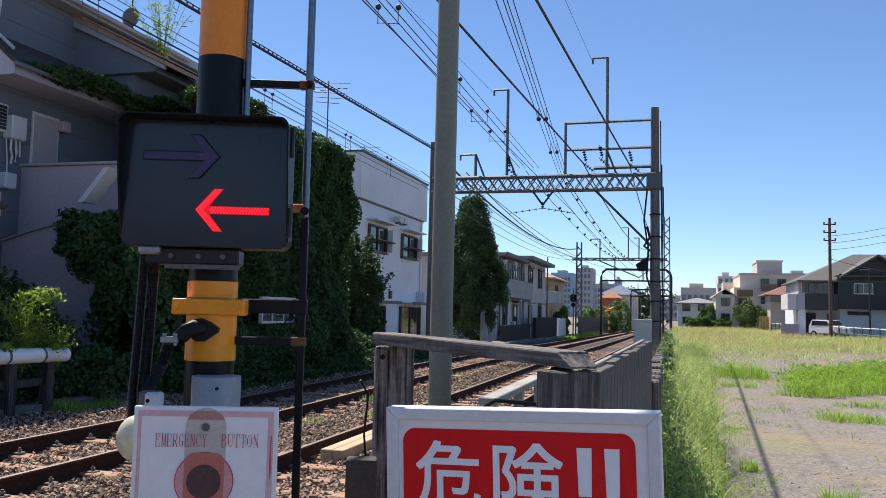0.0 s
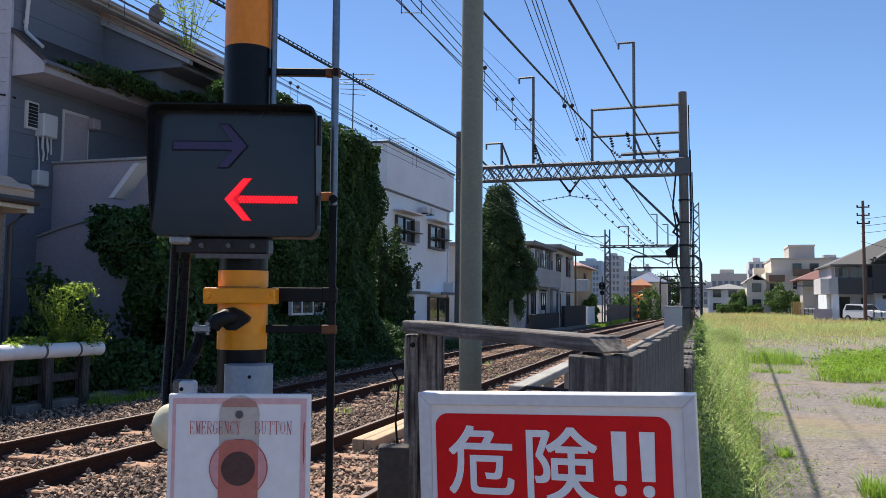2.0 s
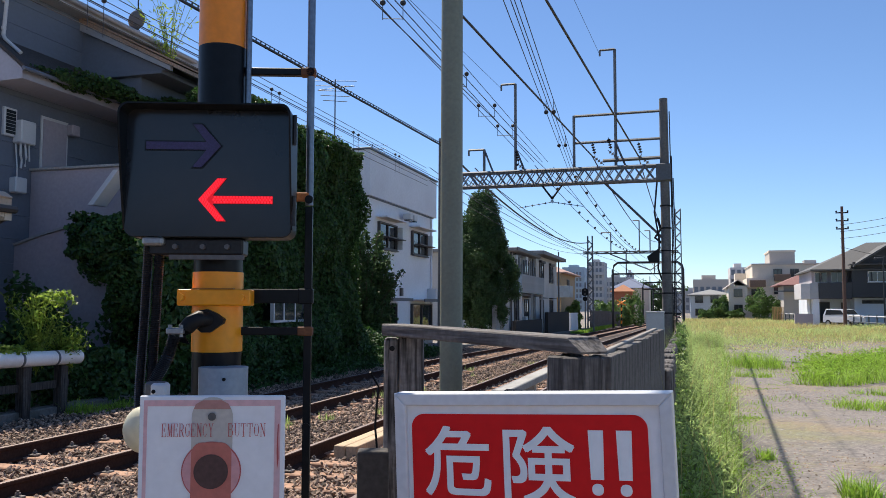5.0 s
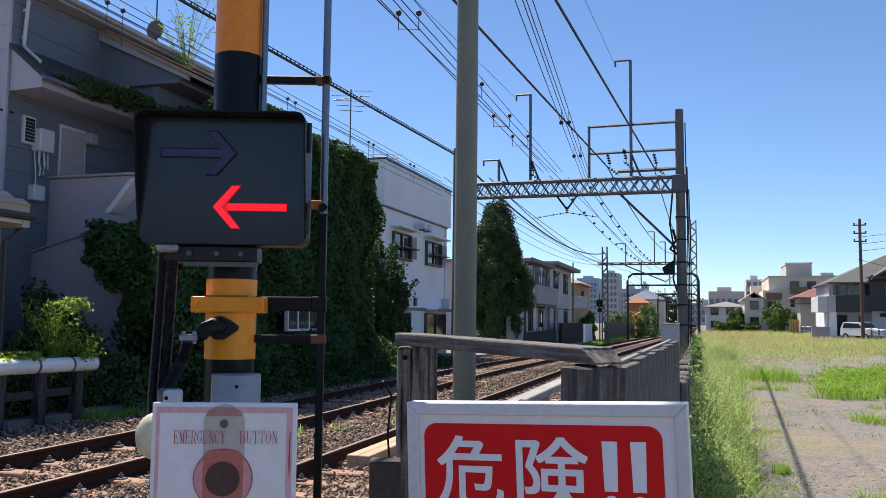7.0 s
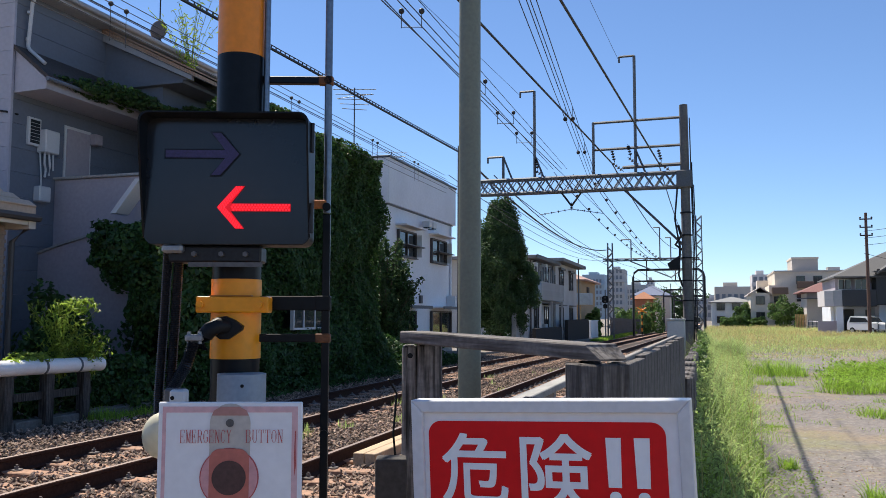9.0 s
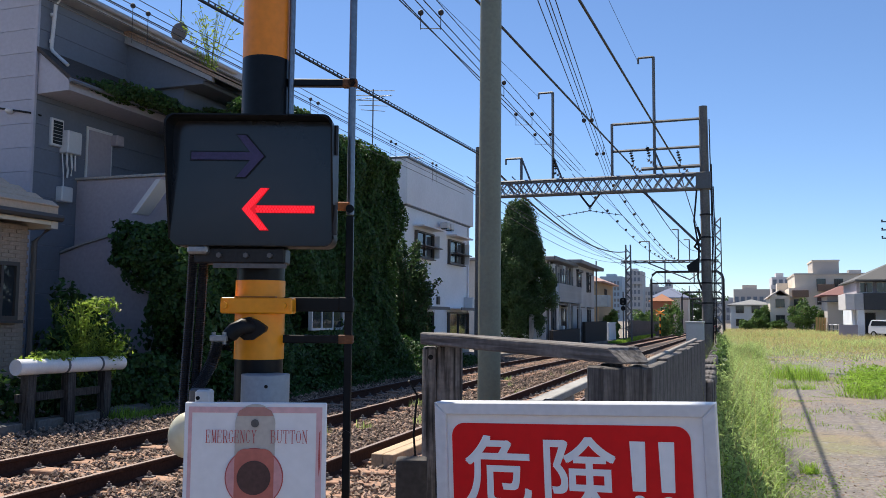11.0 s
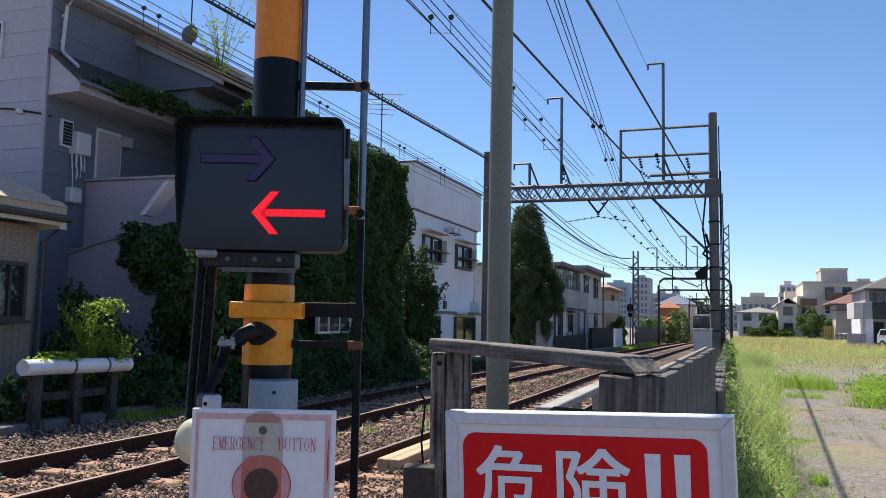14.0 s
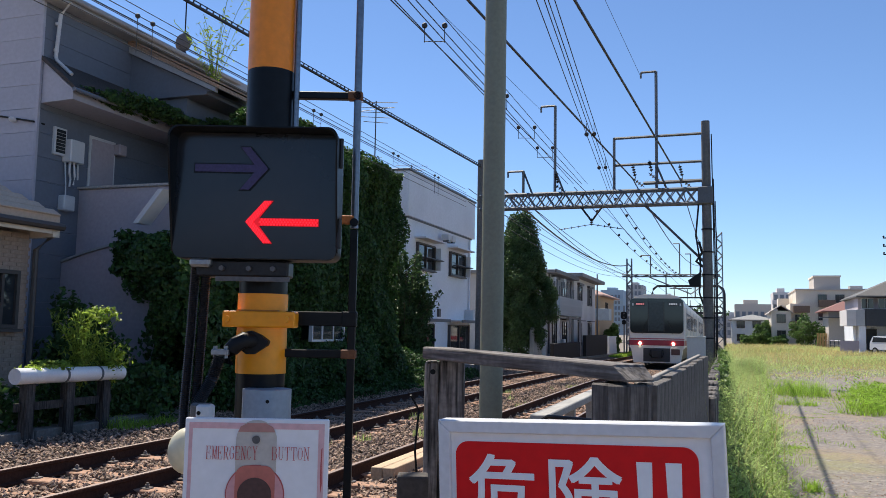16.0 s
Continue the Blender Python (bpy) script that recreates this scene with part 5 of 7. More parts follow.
M["roof_slate"] = mat("roof_slate", (0.10, 0.097, 0.094), 0.75, var=0.2, scale=3, bump=0.15)
M["cream_dark"] = mat("cream_dark", (0.50, 0.45, 0.40), 0.8, var=0.06, scale=1.0, bump=0.05)
M["balcony_brown"] = mat("balcony_brown", (0.20, 0.13, 0.09), 0.8, var=0.1, scale=1.0, bump=0.05)
M["pale_blue"] = mat("pale_blue", (0.52, 0.58, 0.62), 0.8, var=0.06, scale=1.0, bump=0.05)


def build_field_things():
    for x, y, h, r, lab in ((13.1, 78.5, 10.4, 0.16, "brown wooden utility pole with wires at the field edge"), (16.6, 80.5, 6.0, 0.08, "thin dark lamp post at the field edge")):
        g = thing("utility_pole" if h > 8 else "street_lamp", lab, "pole", pose(x, y, 0))
        part("pole", rod((0, 0, -0.2), (0, 0, h), r, r * 0.7, 10), "pole_brown" if h > 8 else "charcoal", g)
        if h > 8:
            bm = bmesh.new()
            for z in (h - 0.6, h - 1.3, h - 2.0):
                box(-0.5, -0.06, z, 0.5, 0.06, z + 0.1, bm=bm)
                ball((-0.45, 0, z + 0.18), 0.08, bm)
                ball((0.45, 0, z + 0.18), 0.08, bm)
            part("crossarm", bm, "dark_steel", g)
        else:
            part("lamp_head", box(-0.7, -0.12, h - 0.1, 0.05, 0.12, h + 0.05, 0.03), "charcoal", g)
    for z0, z1, dx in ((8.8, 13.2, 14), (8.2, 12.6, 14), (7.6, 12.0, 14), (6.9, 5.0, 16)):
        bm = bmesh.new()
        wire(bm, (12.9, 78.5, z0), (12.9 + dx, 74, z1), 0.02, 0.9)
        single("service_wire", bm, "wire", "thin black wire from the utility pole", "overhead wire", group="field wires")
    # white pipe fence along the lane
    g = thing("lane_fence", "low grey and white metal rail fence along the lane", "fence")
    a, b = Vector((15.3, 62, 0)), Vector((8.6, 128, 0))
    post = to_mesh("post", box(-0.06, -0.06, -0.1, 0.06, 0.06, 1.05, 0.01), "galv")
    n = 34
    for i in range(n):
        ob = new("post", post)
        ob.parent, ob.location = g, a.lerp(b, i / (n - 1))
    for z in (0.45, 0.95):
        bm = tube([a + Vector((0, 0, z)), b + Vector((0, 0, z))], 0.05)
        part("rail", bm, "frame_white" if z > 0.9 else "galv", g)
    g = thing("picket_fence", "short tan wooden picket fence by the gardens", "fence")
    pk = to_mesh("picket", box(-0.055, -0.03, 0, 0.055, 0.03, 1.75, 0.01), "fence_tan")
    for i in range(20):
        ob = new("picket", pk)
        ob.parent, ob.location = g, (9.75 + i * 0.165, 104.6, 0)
    build_van()


M["fence_tan"] = mat("fence_tan", (0.48, 0.30, 0.13), 0.8, var=0.15, scale=3, bump=0.05)
M["pole_brown"] = mat("pole_brown", (0.13, 0.075, 0.055), 0.85, var=0.2, scale=3, bump=0.1)


def build_van():
    g = thing("parked_car", "small white parked car behind the rail fence", "car", pose(13.35, 80.6, 0, 0, 0, -52))
    side_line = [(-1.7, 0.35), (1.7, 0.35), (1.72, 0.8), (1.5, 0.95), (0.9, 1.05), (0.45, 1.5), (-1.3, 1.55), (-1.65, 1.0)]
    bm = prism(side_line, -0.74, 0.74)
    bmesh.ops.bevel(bm, geom=bm.edges[:], offset=0.05, segments=2, affect="EDGES")
    part("body", bm, "car_white", g)
    for y in (-0.75, 0.75):
        part("side_window", prism([(-1.35, 1.02), (0.72, 1.05), (0.36, 1.42), (-1.2, 1.46)], y - 0.006, y + 0.006), "glass", g)
        for x in (-1.05, 1.1):
            w = part("wheel", rod((x, y - 0.09 * (1 if y > 0 else -1), 0.29), (x, y + 0.02 * (1 if y > 0 else -1), 0.29), 0.29, seg=18), "rubber", g)
            part("rim", rod((x, y, 0.29), (x, y + 0.03 * (1 if y > 0 else -1), 0.29), 0.18, seg=14), "steel", w)
    part("windscreen", prism([(0.93, 1.08), (0.5, 1.48), (0.46, 1.48), (0.89, 1.08)], -0.62, 0.62), "glass", g)
    for y in (-0.55, 0.55):
        part("headlight", box(1.6, y - 0.14, 0.72, 1.73, y + 0.14, 0.86, 0.02), "alu", g)


def grass_patch(name, n, xr, yr, h, w, mat_name, label, seed, shape=None, z=-0.03, lean=0.4, power=1.0):
    rng = np.random.default_rng(seed)
    x = rng.uniform(*xr, n)
    y = yr[0] + (yr[1] - yr[0]) * rng.uniform(0, 1, n) ** power
    if shape is not None:
        k = shape(x, y, rng)
        x, y = x[k], y[k]
    hh = h(x, y) if callable(h) else np.full(len(x), h)
    v, f = blades(np.stack([x, y], 1), z, hh, w, rng, lean)
    return tagged(new(name, cloud(name, v, f, mat_name)), label, "grass", kind="stuff")


def leafy(name, n, xr, yr, height, size, mat_name, label, seed, shape, power=1.0):
    """Loose small leaves filling a low bank."""
    rng = np.random.default_rng(seed)
    x = rng.uniform(*xr, n)
    y = yr[0] + (yr[1] - yr[0]) * rng.uniform(0, 1, n) ** power
    k = shape(x, y, rng)
    x, y = x[k], y[k]
    z = height(x, y) * rng.uniform(0.1, 1.0, len(x)) ** 0.4
    v, f = leaves(np.stack([x, y, z], 1), np.tile((0.0, 0.0, 1.0), (len(x), 1)), size, rng, 0.9, 0.35)
    return tagged(new(name, cloud(name, v, f, mat_name)), label, "grass", kind="stuff")


def noise2(x, y, s, k=0):
    return np.sin(x * s + 1.7 * k) * np.cos(y * s * 0.8 - k) + 0.6 * np.sin(x * s * 2.3 - y * s * 1.1 + k * 2.1) + 0.4 * np.sin(y * s * 3.1 + x * s * 2.7 - k)


def build_grass():
    # tall bank beside the fence
    edge = lambda x, y, rng: x < 0.13 + 0.032 * y + 0.16 * noise2(x * 0.2, y, 1.1) + rng.normal(0, 0.05, len(x))
    tall = lambda x, y: 0.50 + 0.18 * noise2(x, y, 1.3, 2) + 0.25 * np.clip(0.4 - x, 0, 1) + np.clip(0.28 - x, 0, 0.4) * np.clip((y - 5.0) / 3.0, 0, 1)
    grass_patch("bank_grass", 110000, (-0.15, 2.2), (3.5, 42), tall, 0.007, "grass", "tall wild green grass along the fence", 21, lambda x, y, rng: edge(x, y, rng) & (noise2(x, y, 5.0, 3) + 0.6 * noise2(x, y, 11.0, 4) + rng.normal(0, 0.5, len(x)) > -0.1), power=1.5, lean=1.3)
    leafy("bank_leaves", 80000, (-0.15, 2.2), (3.6, 40), lambda x, y: tall(x, y) * 0.95, 0.042, "grass", "small leaves of the weeds in the grass bank", 34, edge, 1.5)
    leafy("bank_herbs", 12000, (-0.1, 1.4), (3.6, 26), lambda x, y: tall(x, y) * 0.6, 0.075, "grass_bright", "green herbs low in the grass bank", 35, edge, 1.4)
    grass_patch("bank_stalks", 1800, (-0.15, 2.2), (3.5, 40), lambda x, y: 0.95 + 0.2 * noise2(x, y, 1.7, 8), 0.007, "grass_dry", "pale seed stalks above the grass bank", 31, edge, power=1.5, lean=0.8)
    grass_patch("bank_edge", 16000, (0.2, 2.6), (5, 40), lambda x, y: 0.11 + 0.05 * noise2(x, y, 2.4, 3), 0.007, "grass_bright", "short bright grass at the edge of the bank", 33, lambda x, y, rng: (x < 0.30 + 0.034 * y + 0.2 * noise2(x * 0.3, y, 1.3, 3) + rng.normal(0, 0.12, len(x))) & (x > 0.02 + 0.028 * y), power=1.4)
    grass_patch("bank_weeds", 9000, (-0.1, 2.0), (4.5, 34), lambda x, y: 0.35 + 0.2 * noise2(x, y, 2.0, 5), 0.03, "grass_bright", "bright green weeds in the grass bank", 22, edge, power=1.4)
    # bright patches and dry field
    patch = lambda x, y, rng: (x > 2.5 + 0.14 * (y - 20) + 0.3 * noise2(x, y, 1.3) + rng.normal(0, 0.15, len(x))) & (noise2(x, y, 0.5, 1) > -0.75) & (y < 28.5 + 1.2 * np.sin(x * 1.3)) & (y > 19.8 + 0.8 * np.sin(x * 1.7))
    grass_patch("field_grass", 60000, (2.2, 16), (18.5, 31), lambda x, y: 0.27 + 0.15 * noise2(x, y, 1.4) + 0.08 * noise2(x, y, 4.0, 2), 0.014, "grass_bright", "patch of bright green grass on the open field", 23, patch, lean=1.8)
    leafy("field_leaves", 22000, (2.2, 16), (18.5, 31), lambda x, y: np.clip(0.26 + 0.16 * noise2(x, y, 1.4), 0.03, 1), 0.09, "grass_bright", "leaves of the bright grass patch", 36, patch)
    far = lambda x, y, rng: noise2(x, y, 0.12, 3) + 0.8 * noise2(x, y, 0.45, 1) + rng.normal(0, 0.4, len(x)) > -1.2
    grass_patch("field_meadow", 80000, (-0.2, 30), (38, 115), lambda x, y: np.clip((y - 34) / 30, 0.15, 1) * (0.36 + 0.16 * noise2(x, y, 0.3) + 0.06 * noise2(x, y, 1.9, 5)), 0.022, "grass_dry", "dry yellowish meadow grass on the field", 24, far, lean=1.6)
    grass_patch("field_meadow_green", 110000, (-0.2, 30), (31, 112), lambda x, y: np.clip((y - 28) / 26, 0.2, 1) * (0.34 + 0.16 * noise2(x, y, 0.4) + 0.05 * noise2(x, y, 2.1, 3)), 0.02, "grass", "green grass among the dry meadow", 25, lambda x, y, rng: noise2(x, y, 0.16, 7) + 0.5 * noise2(x, y, 0.7, 2) + rng.normal(0, 0.5, len(x)) > -0.1, lean=1.6)
    leafy("meadow_tufts", 40000, (-0.2, 30), (32, 112), lambda x, y: np.clip(0.12 + 0.08 * noise2(x, y, 0.5, 2), 0.02, 1), 0.06, "grass_dry", "low dry tufts all over the meadow", 37, far, 1.3)
    leafy("meadow_herbs", 36000, (-0.2, 30), (30, 108), lambda x, y: np.clip(0.12 + 0.08 * noise2(x, y, 0.6, 6), 0.02, 1), 0.07, "grass", "low green herbs in the meadow", 38, lambda x, y, rng: noise2(x, y, 0.16, 7) + 0.5 * noise2(x, y, 0.7, 2) + rng.normal(0, 0.5, len(x)) > 0.2, 1.3)
    for k, (xa, xb, ya, yb, n) in enumerate(((2.2, 9.0, 13.5, 17.5, 9000), (0.4, 1.1, 5.6, 15.0, 5000), (0.9, 2.2, 17.5, 27.0, 7000))):
        leafy("low_weeds", n, (xa, xb), (ya, yb), lambda x, y: np.clip(0.05 + 0.04 * noise2(x, y, 1.9, 2), 0.01, 1), 0.028, "grass_bright", "low creeping weeds on the worn asphalt", 140 + k, lambda x, y, rng: noise2(x, y, 1.6, 4) + rng.normal(0, 0.4, len(x)) > 0.75)
    low = lambda x, y, rng: noise2(x, y, 0.9, 4) + 0.5 * noise2(x, y, 2.6, 9) + rng.normal(0, 0.25, len(x)) > 0.95
    tuft = lambda cx, cy, rx, ry: (lambda x, y, rng: ((x - cx) / rx) ** 2 + ((y - cy) / ry) ** 2 + rng.normal(0, 0.2, len(x)) < 1)
    for k, (cx, cy, rx, ry, h, n) in enumerate(((1.85, 25.0, 0.75, 1.2, 0.42, 3600), (2.85, 15.2, 0.5, 0.5, 0.16, 1500), (0.83, 9.8, 0.09, 0.14, 0.14, 500), (1.5, 21.3, 0.5, 0.4, 0.15, 900), (1.45, 8.0, 0.16, 0.3, 0.2, 900), (3.6, 17.6, 0.6, 0.3, 0.15, 900))):
        grass_patch("grass_tuft", n, (cx - rx * 1.5, cx + rx * 1.5), (cy - ry * 1.5, cy + ry * 1.5), h, 0.012, "grass_bright", "low tuft of grass on the worn asphalt", 90 + k, tuft(cx, cy, rx, ry), lean=1.7)
    grass_patch("sparse_weeds", 60000, (0.5, 9), (6.5, 32), lambda x, y: 0.07 + 0.02 * noise2(x, y, 1.0), 0.008, "grass_bright", "small weeds sprouting through the worn asphalt", 26, low, lean=1.2)
    grass_patch("verge_grass", 18000, (-9.72, -9.3), (7.5, 36), lambda x, y: 0.17 + 0.10 * noise2(x, y, 1.9, 5), 0.012, "grass_bright", "thin grass at the edge of the ballast", 27, lambda x, y, rng: noise2(x, y, 1.5, 2) > 0.7, z=-0.17, lean=1.0)
    grass_patch("track_weeds", 9000, (-5.9, -4.4), (8, 26), 0.16, 0.012, "grass", "small weeds growing between the tracks", 28, lambda x, y, rng: noise2(x, y, 1.4, 6) > 0.95, z=-0.17)
    grass_patch("line_grass", 12000, (-9.6, -8.6), (72, 110), 0.3, 0.04, "grass_bright", "bright grass strip beside the far track", 29, z=-0.72)


def build_line_signal():
    g = thing("railway_signal", "black railway signal with ladder on a thin pole", "railway signal", pose(-9.3, 81, 0) @ Matrix.Scale(0.72, 4))
    part("pole", rod((0, 0, -0.95), (0, 0, 5.6), 0.09), "galv", g)
    part("target", prism(rounded(0.85, 1.0, 0.3, 5, 0, 4.3), -0.2, -0.1), "black_paint", g)
    part("target", prism(rounded(0.55, 0.6, 0.2, 5, 0, 3.4), -0.2, -0.1), "black_paint", g)
    for z in (4.55, 4.05):
        part("lens", rod((0, -0.26, z), (0, -0.2, z), 0.12, seg=14), "frame_dark", g)
    g = thing("crossing_post", "far crossing post with black and yellow bands", "crossing signal", pose(-8.6, 118, drop(118) - 0.2))
    for i in range(8):
        part("band", rod((0, 0, i * 0.45), (0, 0, i * 0.45 + 0.45), 0.1), "orange_paint" if i % 2 else "black_paint", g)
    part("cross_board", strut((-0.6, -0.15, 3.0), (0.6, -0.15, 3.7), 0.12), "orange_paint", g)
    part("cross_board", strut((-0.6, -0.17, 3.7), (0.6, -0.17, 3.0), 0.12), "orange_paint", g)
    for x in (-10.9,):
        single("line_pole", rod((x, 80 + x * 0.5, -0.6), (x, 80 + x * 0.5, 6.6), 0.08, 0.06), "galv", "thin grey pole beside the far houses", "pole", group="line poles")


build_line_signal()
build_right_houses()
build_field_things()
build_grass()

tree("garden_tree", (-10.95, 45.5, 0), 8.0, 1.75, 90000, 0.10, "tree_leaf", "dense dark green tree beside the white building", 41)
bush("dark_bush", (-10.9, 46.2, 1.3), (1.2, 1.2, 1.5), 5000, 0.13, "tree_leaf", "dark bushes at the foot of the tree", 57)
spray_shrub("ivy_shrub", (-10.95, 28.0, 0.2), 4.4, 1.12, 130, 90, 0.13, "tree_leaf", "large dark shrub with spreading branches beside the ivy wall", 42)
bush("ivy_shrub", (-10.9, 28.4, 1.6), (0.6, 1.1, 1.5), 5000, 0.13, "tree_leaf", "dark shrub in front of the white building", 49)
bush("ivy_mound", (-10.2, 15.0, 1.95), (0.76, 1.2, 1.95), 11000, 0.14, "ivy_leaf", "mound of ivy climbing over the stair wall", 43)
bush("ivy_mound", (-10.4, 19.0, 0.35), (1.0, 4.2, 0.68), 9000, 0.11, "ivy_leaf", "dark undergrowth at the foot of the ivy wall", 44)
bush("ivy_mound", (-10.6, 25.0, 0.35), (0.9, 3.8, 0.7), 8000, 0.11, "ivy_leaf", "dark undergrowth at the foot of the ivy wall", 45)
bush("ivy_mound", (-11.0, 13.9, 2.75), (0.78, 0.3, 0.52), 4600, 0.09, "ivy_leaf", "ivy hanging in a thick curtain over the stair wall", 58)
bush("ivy_mound", (-10.5, 13.95, 2.0), (0.46, 0.3, 0.95), 3600, 0.09, "ivy_leaf", "ivy hanging in a thick curtain over the stair wall", 59)
bush("ivy_mound", (-11.25, 14.2, 3.15), (0.8, 0.3, 0.33), 2600, 0.10, "ivy_leaf", "ivy spilling over the sloping stair wall", 48)
for i in range(7):
    bush("kerb_undergrowth", (-9.95 + 0.06 * i + 0.1 * (i % 2), 14.0 + i * 2.3, 0.2), (0.5 + 0.04 * i, 1.5, 0.6), 3200, 0.095, "ivy_leaf", "dark creeping undergrowth above the kerb", 80 + i)
bush("dark_bush", (-11.75, 13.0, 0.75), (0.8, 0.5, 1.1), 5000, 0.11, "ivy_leaf", "dark leafy bush behind the guard rail", 91)
bush("dark_bush", (-10.6, 13.1, 0.3), (0.6, 0.7, 0.55), 3600, 0.11, "ivy_leaf", "dark leafy bush behind the guard rail", 92)
for i in range(6):
    bush("kerb_undergrowth", (-9.15 + 0.08 * (i % 2), 17.5 + i * 2.4, -0.12), (0.42, 1.6, 0.28), 2400, 0.085, "ivy_leaf", "dark low creepers spreading over the kerb onto the ballast", 120 + i)
for i in range(3):
    bush("kerb_undergrowth", (-10.25, 10.2 + i * 1.3, 0.2), (0.3, 0.9, 0.42), 1800, 0.09, "ivy_leaf", "dark creeping undergrowth under the guard rail", 94 + i)
for i in range(5):
    bush("fence_vine", (-0.12 - 0.01 * i, 15.0 + i * 3.4, 0.7), (0.16, 2.2, 0.36), 1000, 0.07, "shrub_leaf", "tangled vines over the railway fence", 100 + i)
bush("eave_ivy", (-12.35, 18.2, 6.52), (0.45, 2.6, 0.30), 8000, 0.095, "ivy_leaf", "ivy hanging over the lean-to roof", 46)
bush("eave_ivy", (-12.7, 15.1, 6.5), (0.2, 1.0, 0.17), 1500, 0.085, "ivy_leaf", "ivy creeping along the gutter", 47)
for x, y, z, r, h, s in ((4.6, 119, 1.3, 1.1, 1.7, 51), (9.0, 112, 1.9, 1.6, 1.9, 52), (10.9, 108, 1.1, 1.1, 1.1, 53), (19.6, 79.0, 1.6, 1.6, 2.0, 54), (2.6, 116, 0.6, 0.9, 0.8, 55), (6.4, 117, 0.6, 1.0, 0.7, 56)):
    bush("garden_shrub", (x, y, z), (r, r, h), 3600, 0.24, "shrub_leaf", "green garden shrub at the edge of the field", s)
for x, y, z, r, h, s in ((-10.3, 113, 1.4, 1.4, 2.0, 61), (-8.0, 135, 2.0, 1.6, 3.0, 62), (-10.8, 84, 1.0, 0.8, 1.4, 63), (-9.0, 125, 1.2, 1.4, 1.6, 64)):
    bush("line_shrub", (x, y, z + drop(y)), (r, r, h), 2200, 0.3, "shrub_leaf", "green shrub beside the far track", s)

for x, y, r, h, q in ((-6.0, 322, 5.0, 5.5, 65), (1.5, 318, 4.5, 4.5, 66), (-12.0, 300, 4.0, 6.0, 67)):
    bush("distant_tree", (x, y, h * 0.8), (r, 2.5, h), 2600, 0.75, "tree_leaf", "distant dark trees closing the end of the line", q, category="tree")


# ---- fence, poles and signs at the crossing ----
def build_fence():
    g = thing("sleeper_fence", "fence of dark weathered upright railway timbers beside the track", "fence")
    n = 12
    for i in range(n):
        f = i / (n - 1)
        x, y = -0.27 + 0.10 * f, 3.42 + 3.25 * f
        h = 1.425 + 0.02 * f + random.uniform(-0.006, 0.006)
        part("timber", box(-0.022, -0.145, -0.3, 0.022, 0.145, h, 0.006, seg=2), "timber_fence", g, m=pose(x, y, 0, 0, 0, -1.8 + random.uniform(-0.8, 0.8)))
    # Pale cap strip; its tone also paints the sunlit edge of the timber tops.
    m = Matrix.Translation((-0.31, 3.35, 1.424)) @ pose(0, 0, 0, 0.35)
    part("cap_rail", box(-0.01, 0, -0.03, 0.014, 3.4, 0.012, 0.003), "pale_wood", g, "pale strip along the top, toned like a sunlit edge", m @ pose(0, 0, 0, 0, 0, -1.7))
    for i in range(56):
        y = 7.0 + i * 0.42
        part("timber", box(-0.07, -0.12, -0.3, 0.07, 0.12, 1.12 - 0.006 * i + random.uniform(-0.03, 0.03), 0.014), "timber_fence", g, m=pose(-0.16 - 0.002 * i, y, 0, 0, 0, random.uniform(-4, 4)))
    g = thing("timber_barrier", "old railway timbers as posts with a sloping top beam", "barrier")
    # round bundle of staves
    for k in range(9):
        a = k * 2 * math.pi / 9
        part("stave", box(-0.042, -0.02, -0.3, 0.042, 0.03, 1.425 + 0.006 * math.sin(k * 2.7), 0.006), "timber_fence", g, m=pose(-0.385 + 0.095 * math.sin(a), 3.30 - 0.095 * math.cos(a), 0, 0, 0, math.degrees(a)))
    part("core", rod((-0.385, 3.30, -0.3), (-0.385, 3.30, 1.42), 0.095, seg=14), "timber", g)
    for x0, x1, h, y in ((-0.105, -0.030, 1.452, -0.006), (-0.031, 0.105, 1.462, 0.0)):
        part("post", box(x0, -0.09 + y, -0.3, x1, 0.09 + y, h, 0.016, seg=2), "timber_pale", g, m=pose(-1.415, 4.22, 0, 0, 0, 19))
    part("knot", rod((-0.062, -0.108, 1.40), (-0.062, -0.099, 1.40), 0.014, seg=12), "black_paint", g, m=pose(-1.415, 4.22, 0, 0, 0, 19))
    d = Vector((-0.305, 3.228, 1.472)) - Vector((-1.50, 4.2, 1.500))
    bm = box(0.05, -0.07, -0.034, d.length, 0.07, 0.028, 0.008, seg=2)
    for v in bm.verts:
        if v.co.x > d.length - 0.02 and v.co.z > 0:
            v.co.x -= 0.06 + 0.015 * math.sin(v.co.y * 60)
    m = Matrix.Translation((-1.50, 4.2, 1.500)) @ d.to_track_quat("X", "Z").to_matrix().to_4x4()
    part("top_beam", bm, "timber_beam", g, "sloping grey beam with a split end", m)
    part("stub", box(-0.075, -0.06, -0.3, 0.075, 0.06, 0.925, 0.012, seg=2), "dark_concrete", g, "short dark concrete stub", pose(-1.44, 3.84, 0, 0, 0, 19))
    part("loose_wire", tube([(-1.52, 4.15, 0.7), (-1.53, 4.1, 1.0), (-1.52, 4.12, 1.2), (-1.54, 4.05, 1.28)], 0.006), "rubber", g)
    bm = tube([(-1.20, 5.0, 1.0), (-1.0, 4.9, 1.12), (-0.7, 4.7, 1.13), (-0.45, 4.4, 1.08)], 0.012)
    single("loose_cable", bm, "rubber", "black cable sagging behind the timber barrier", "cable")
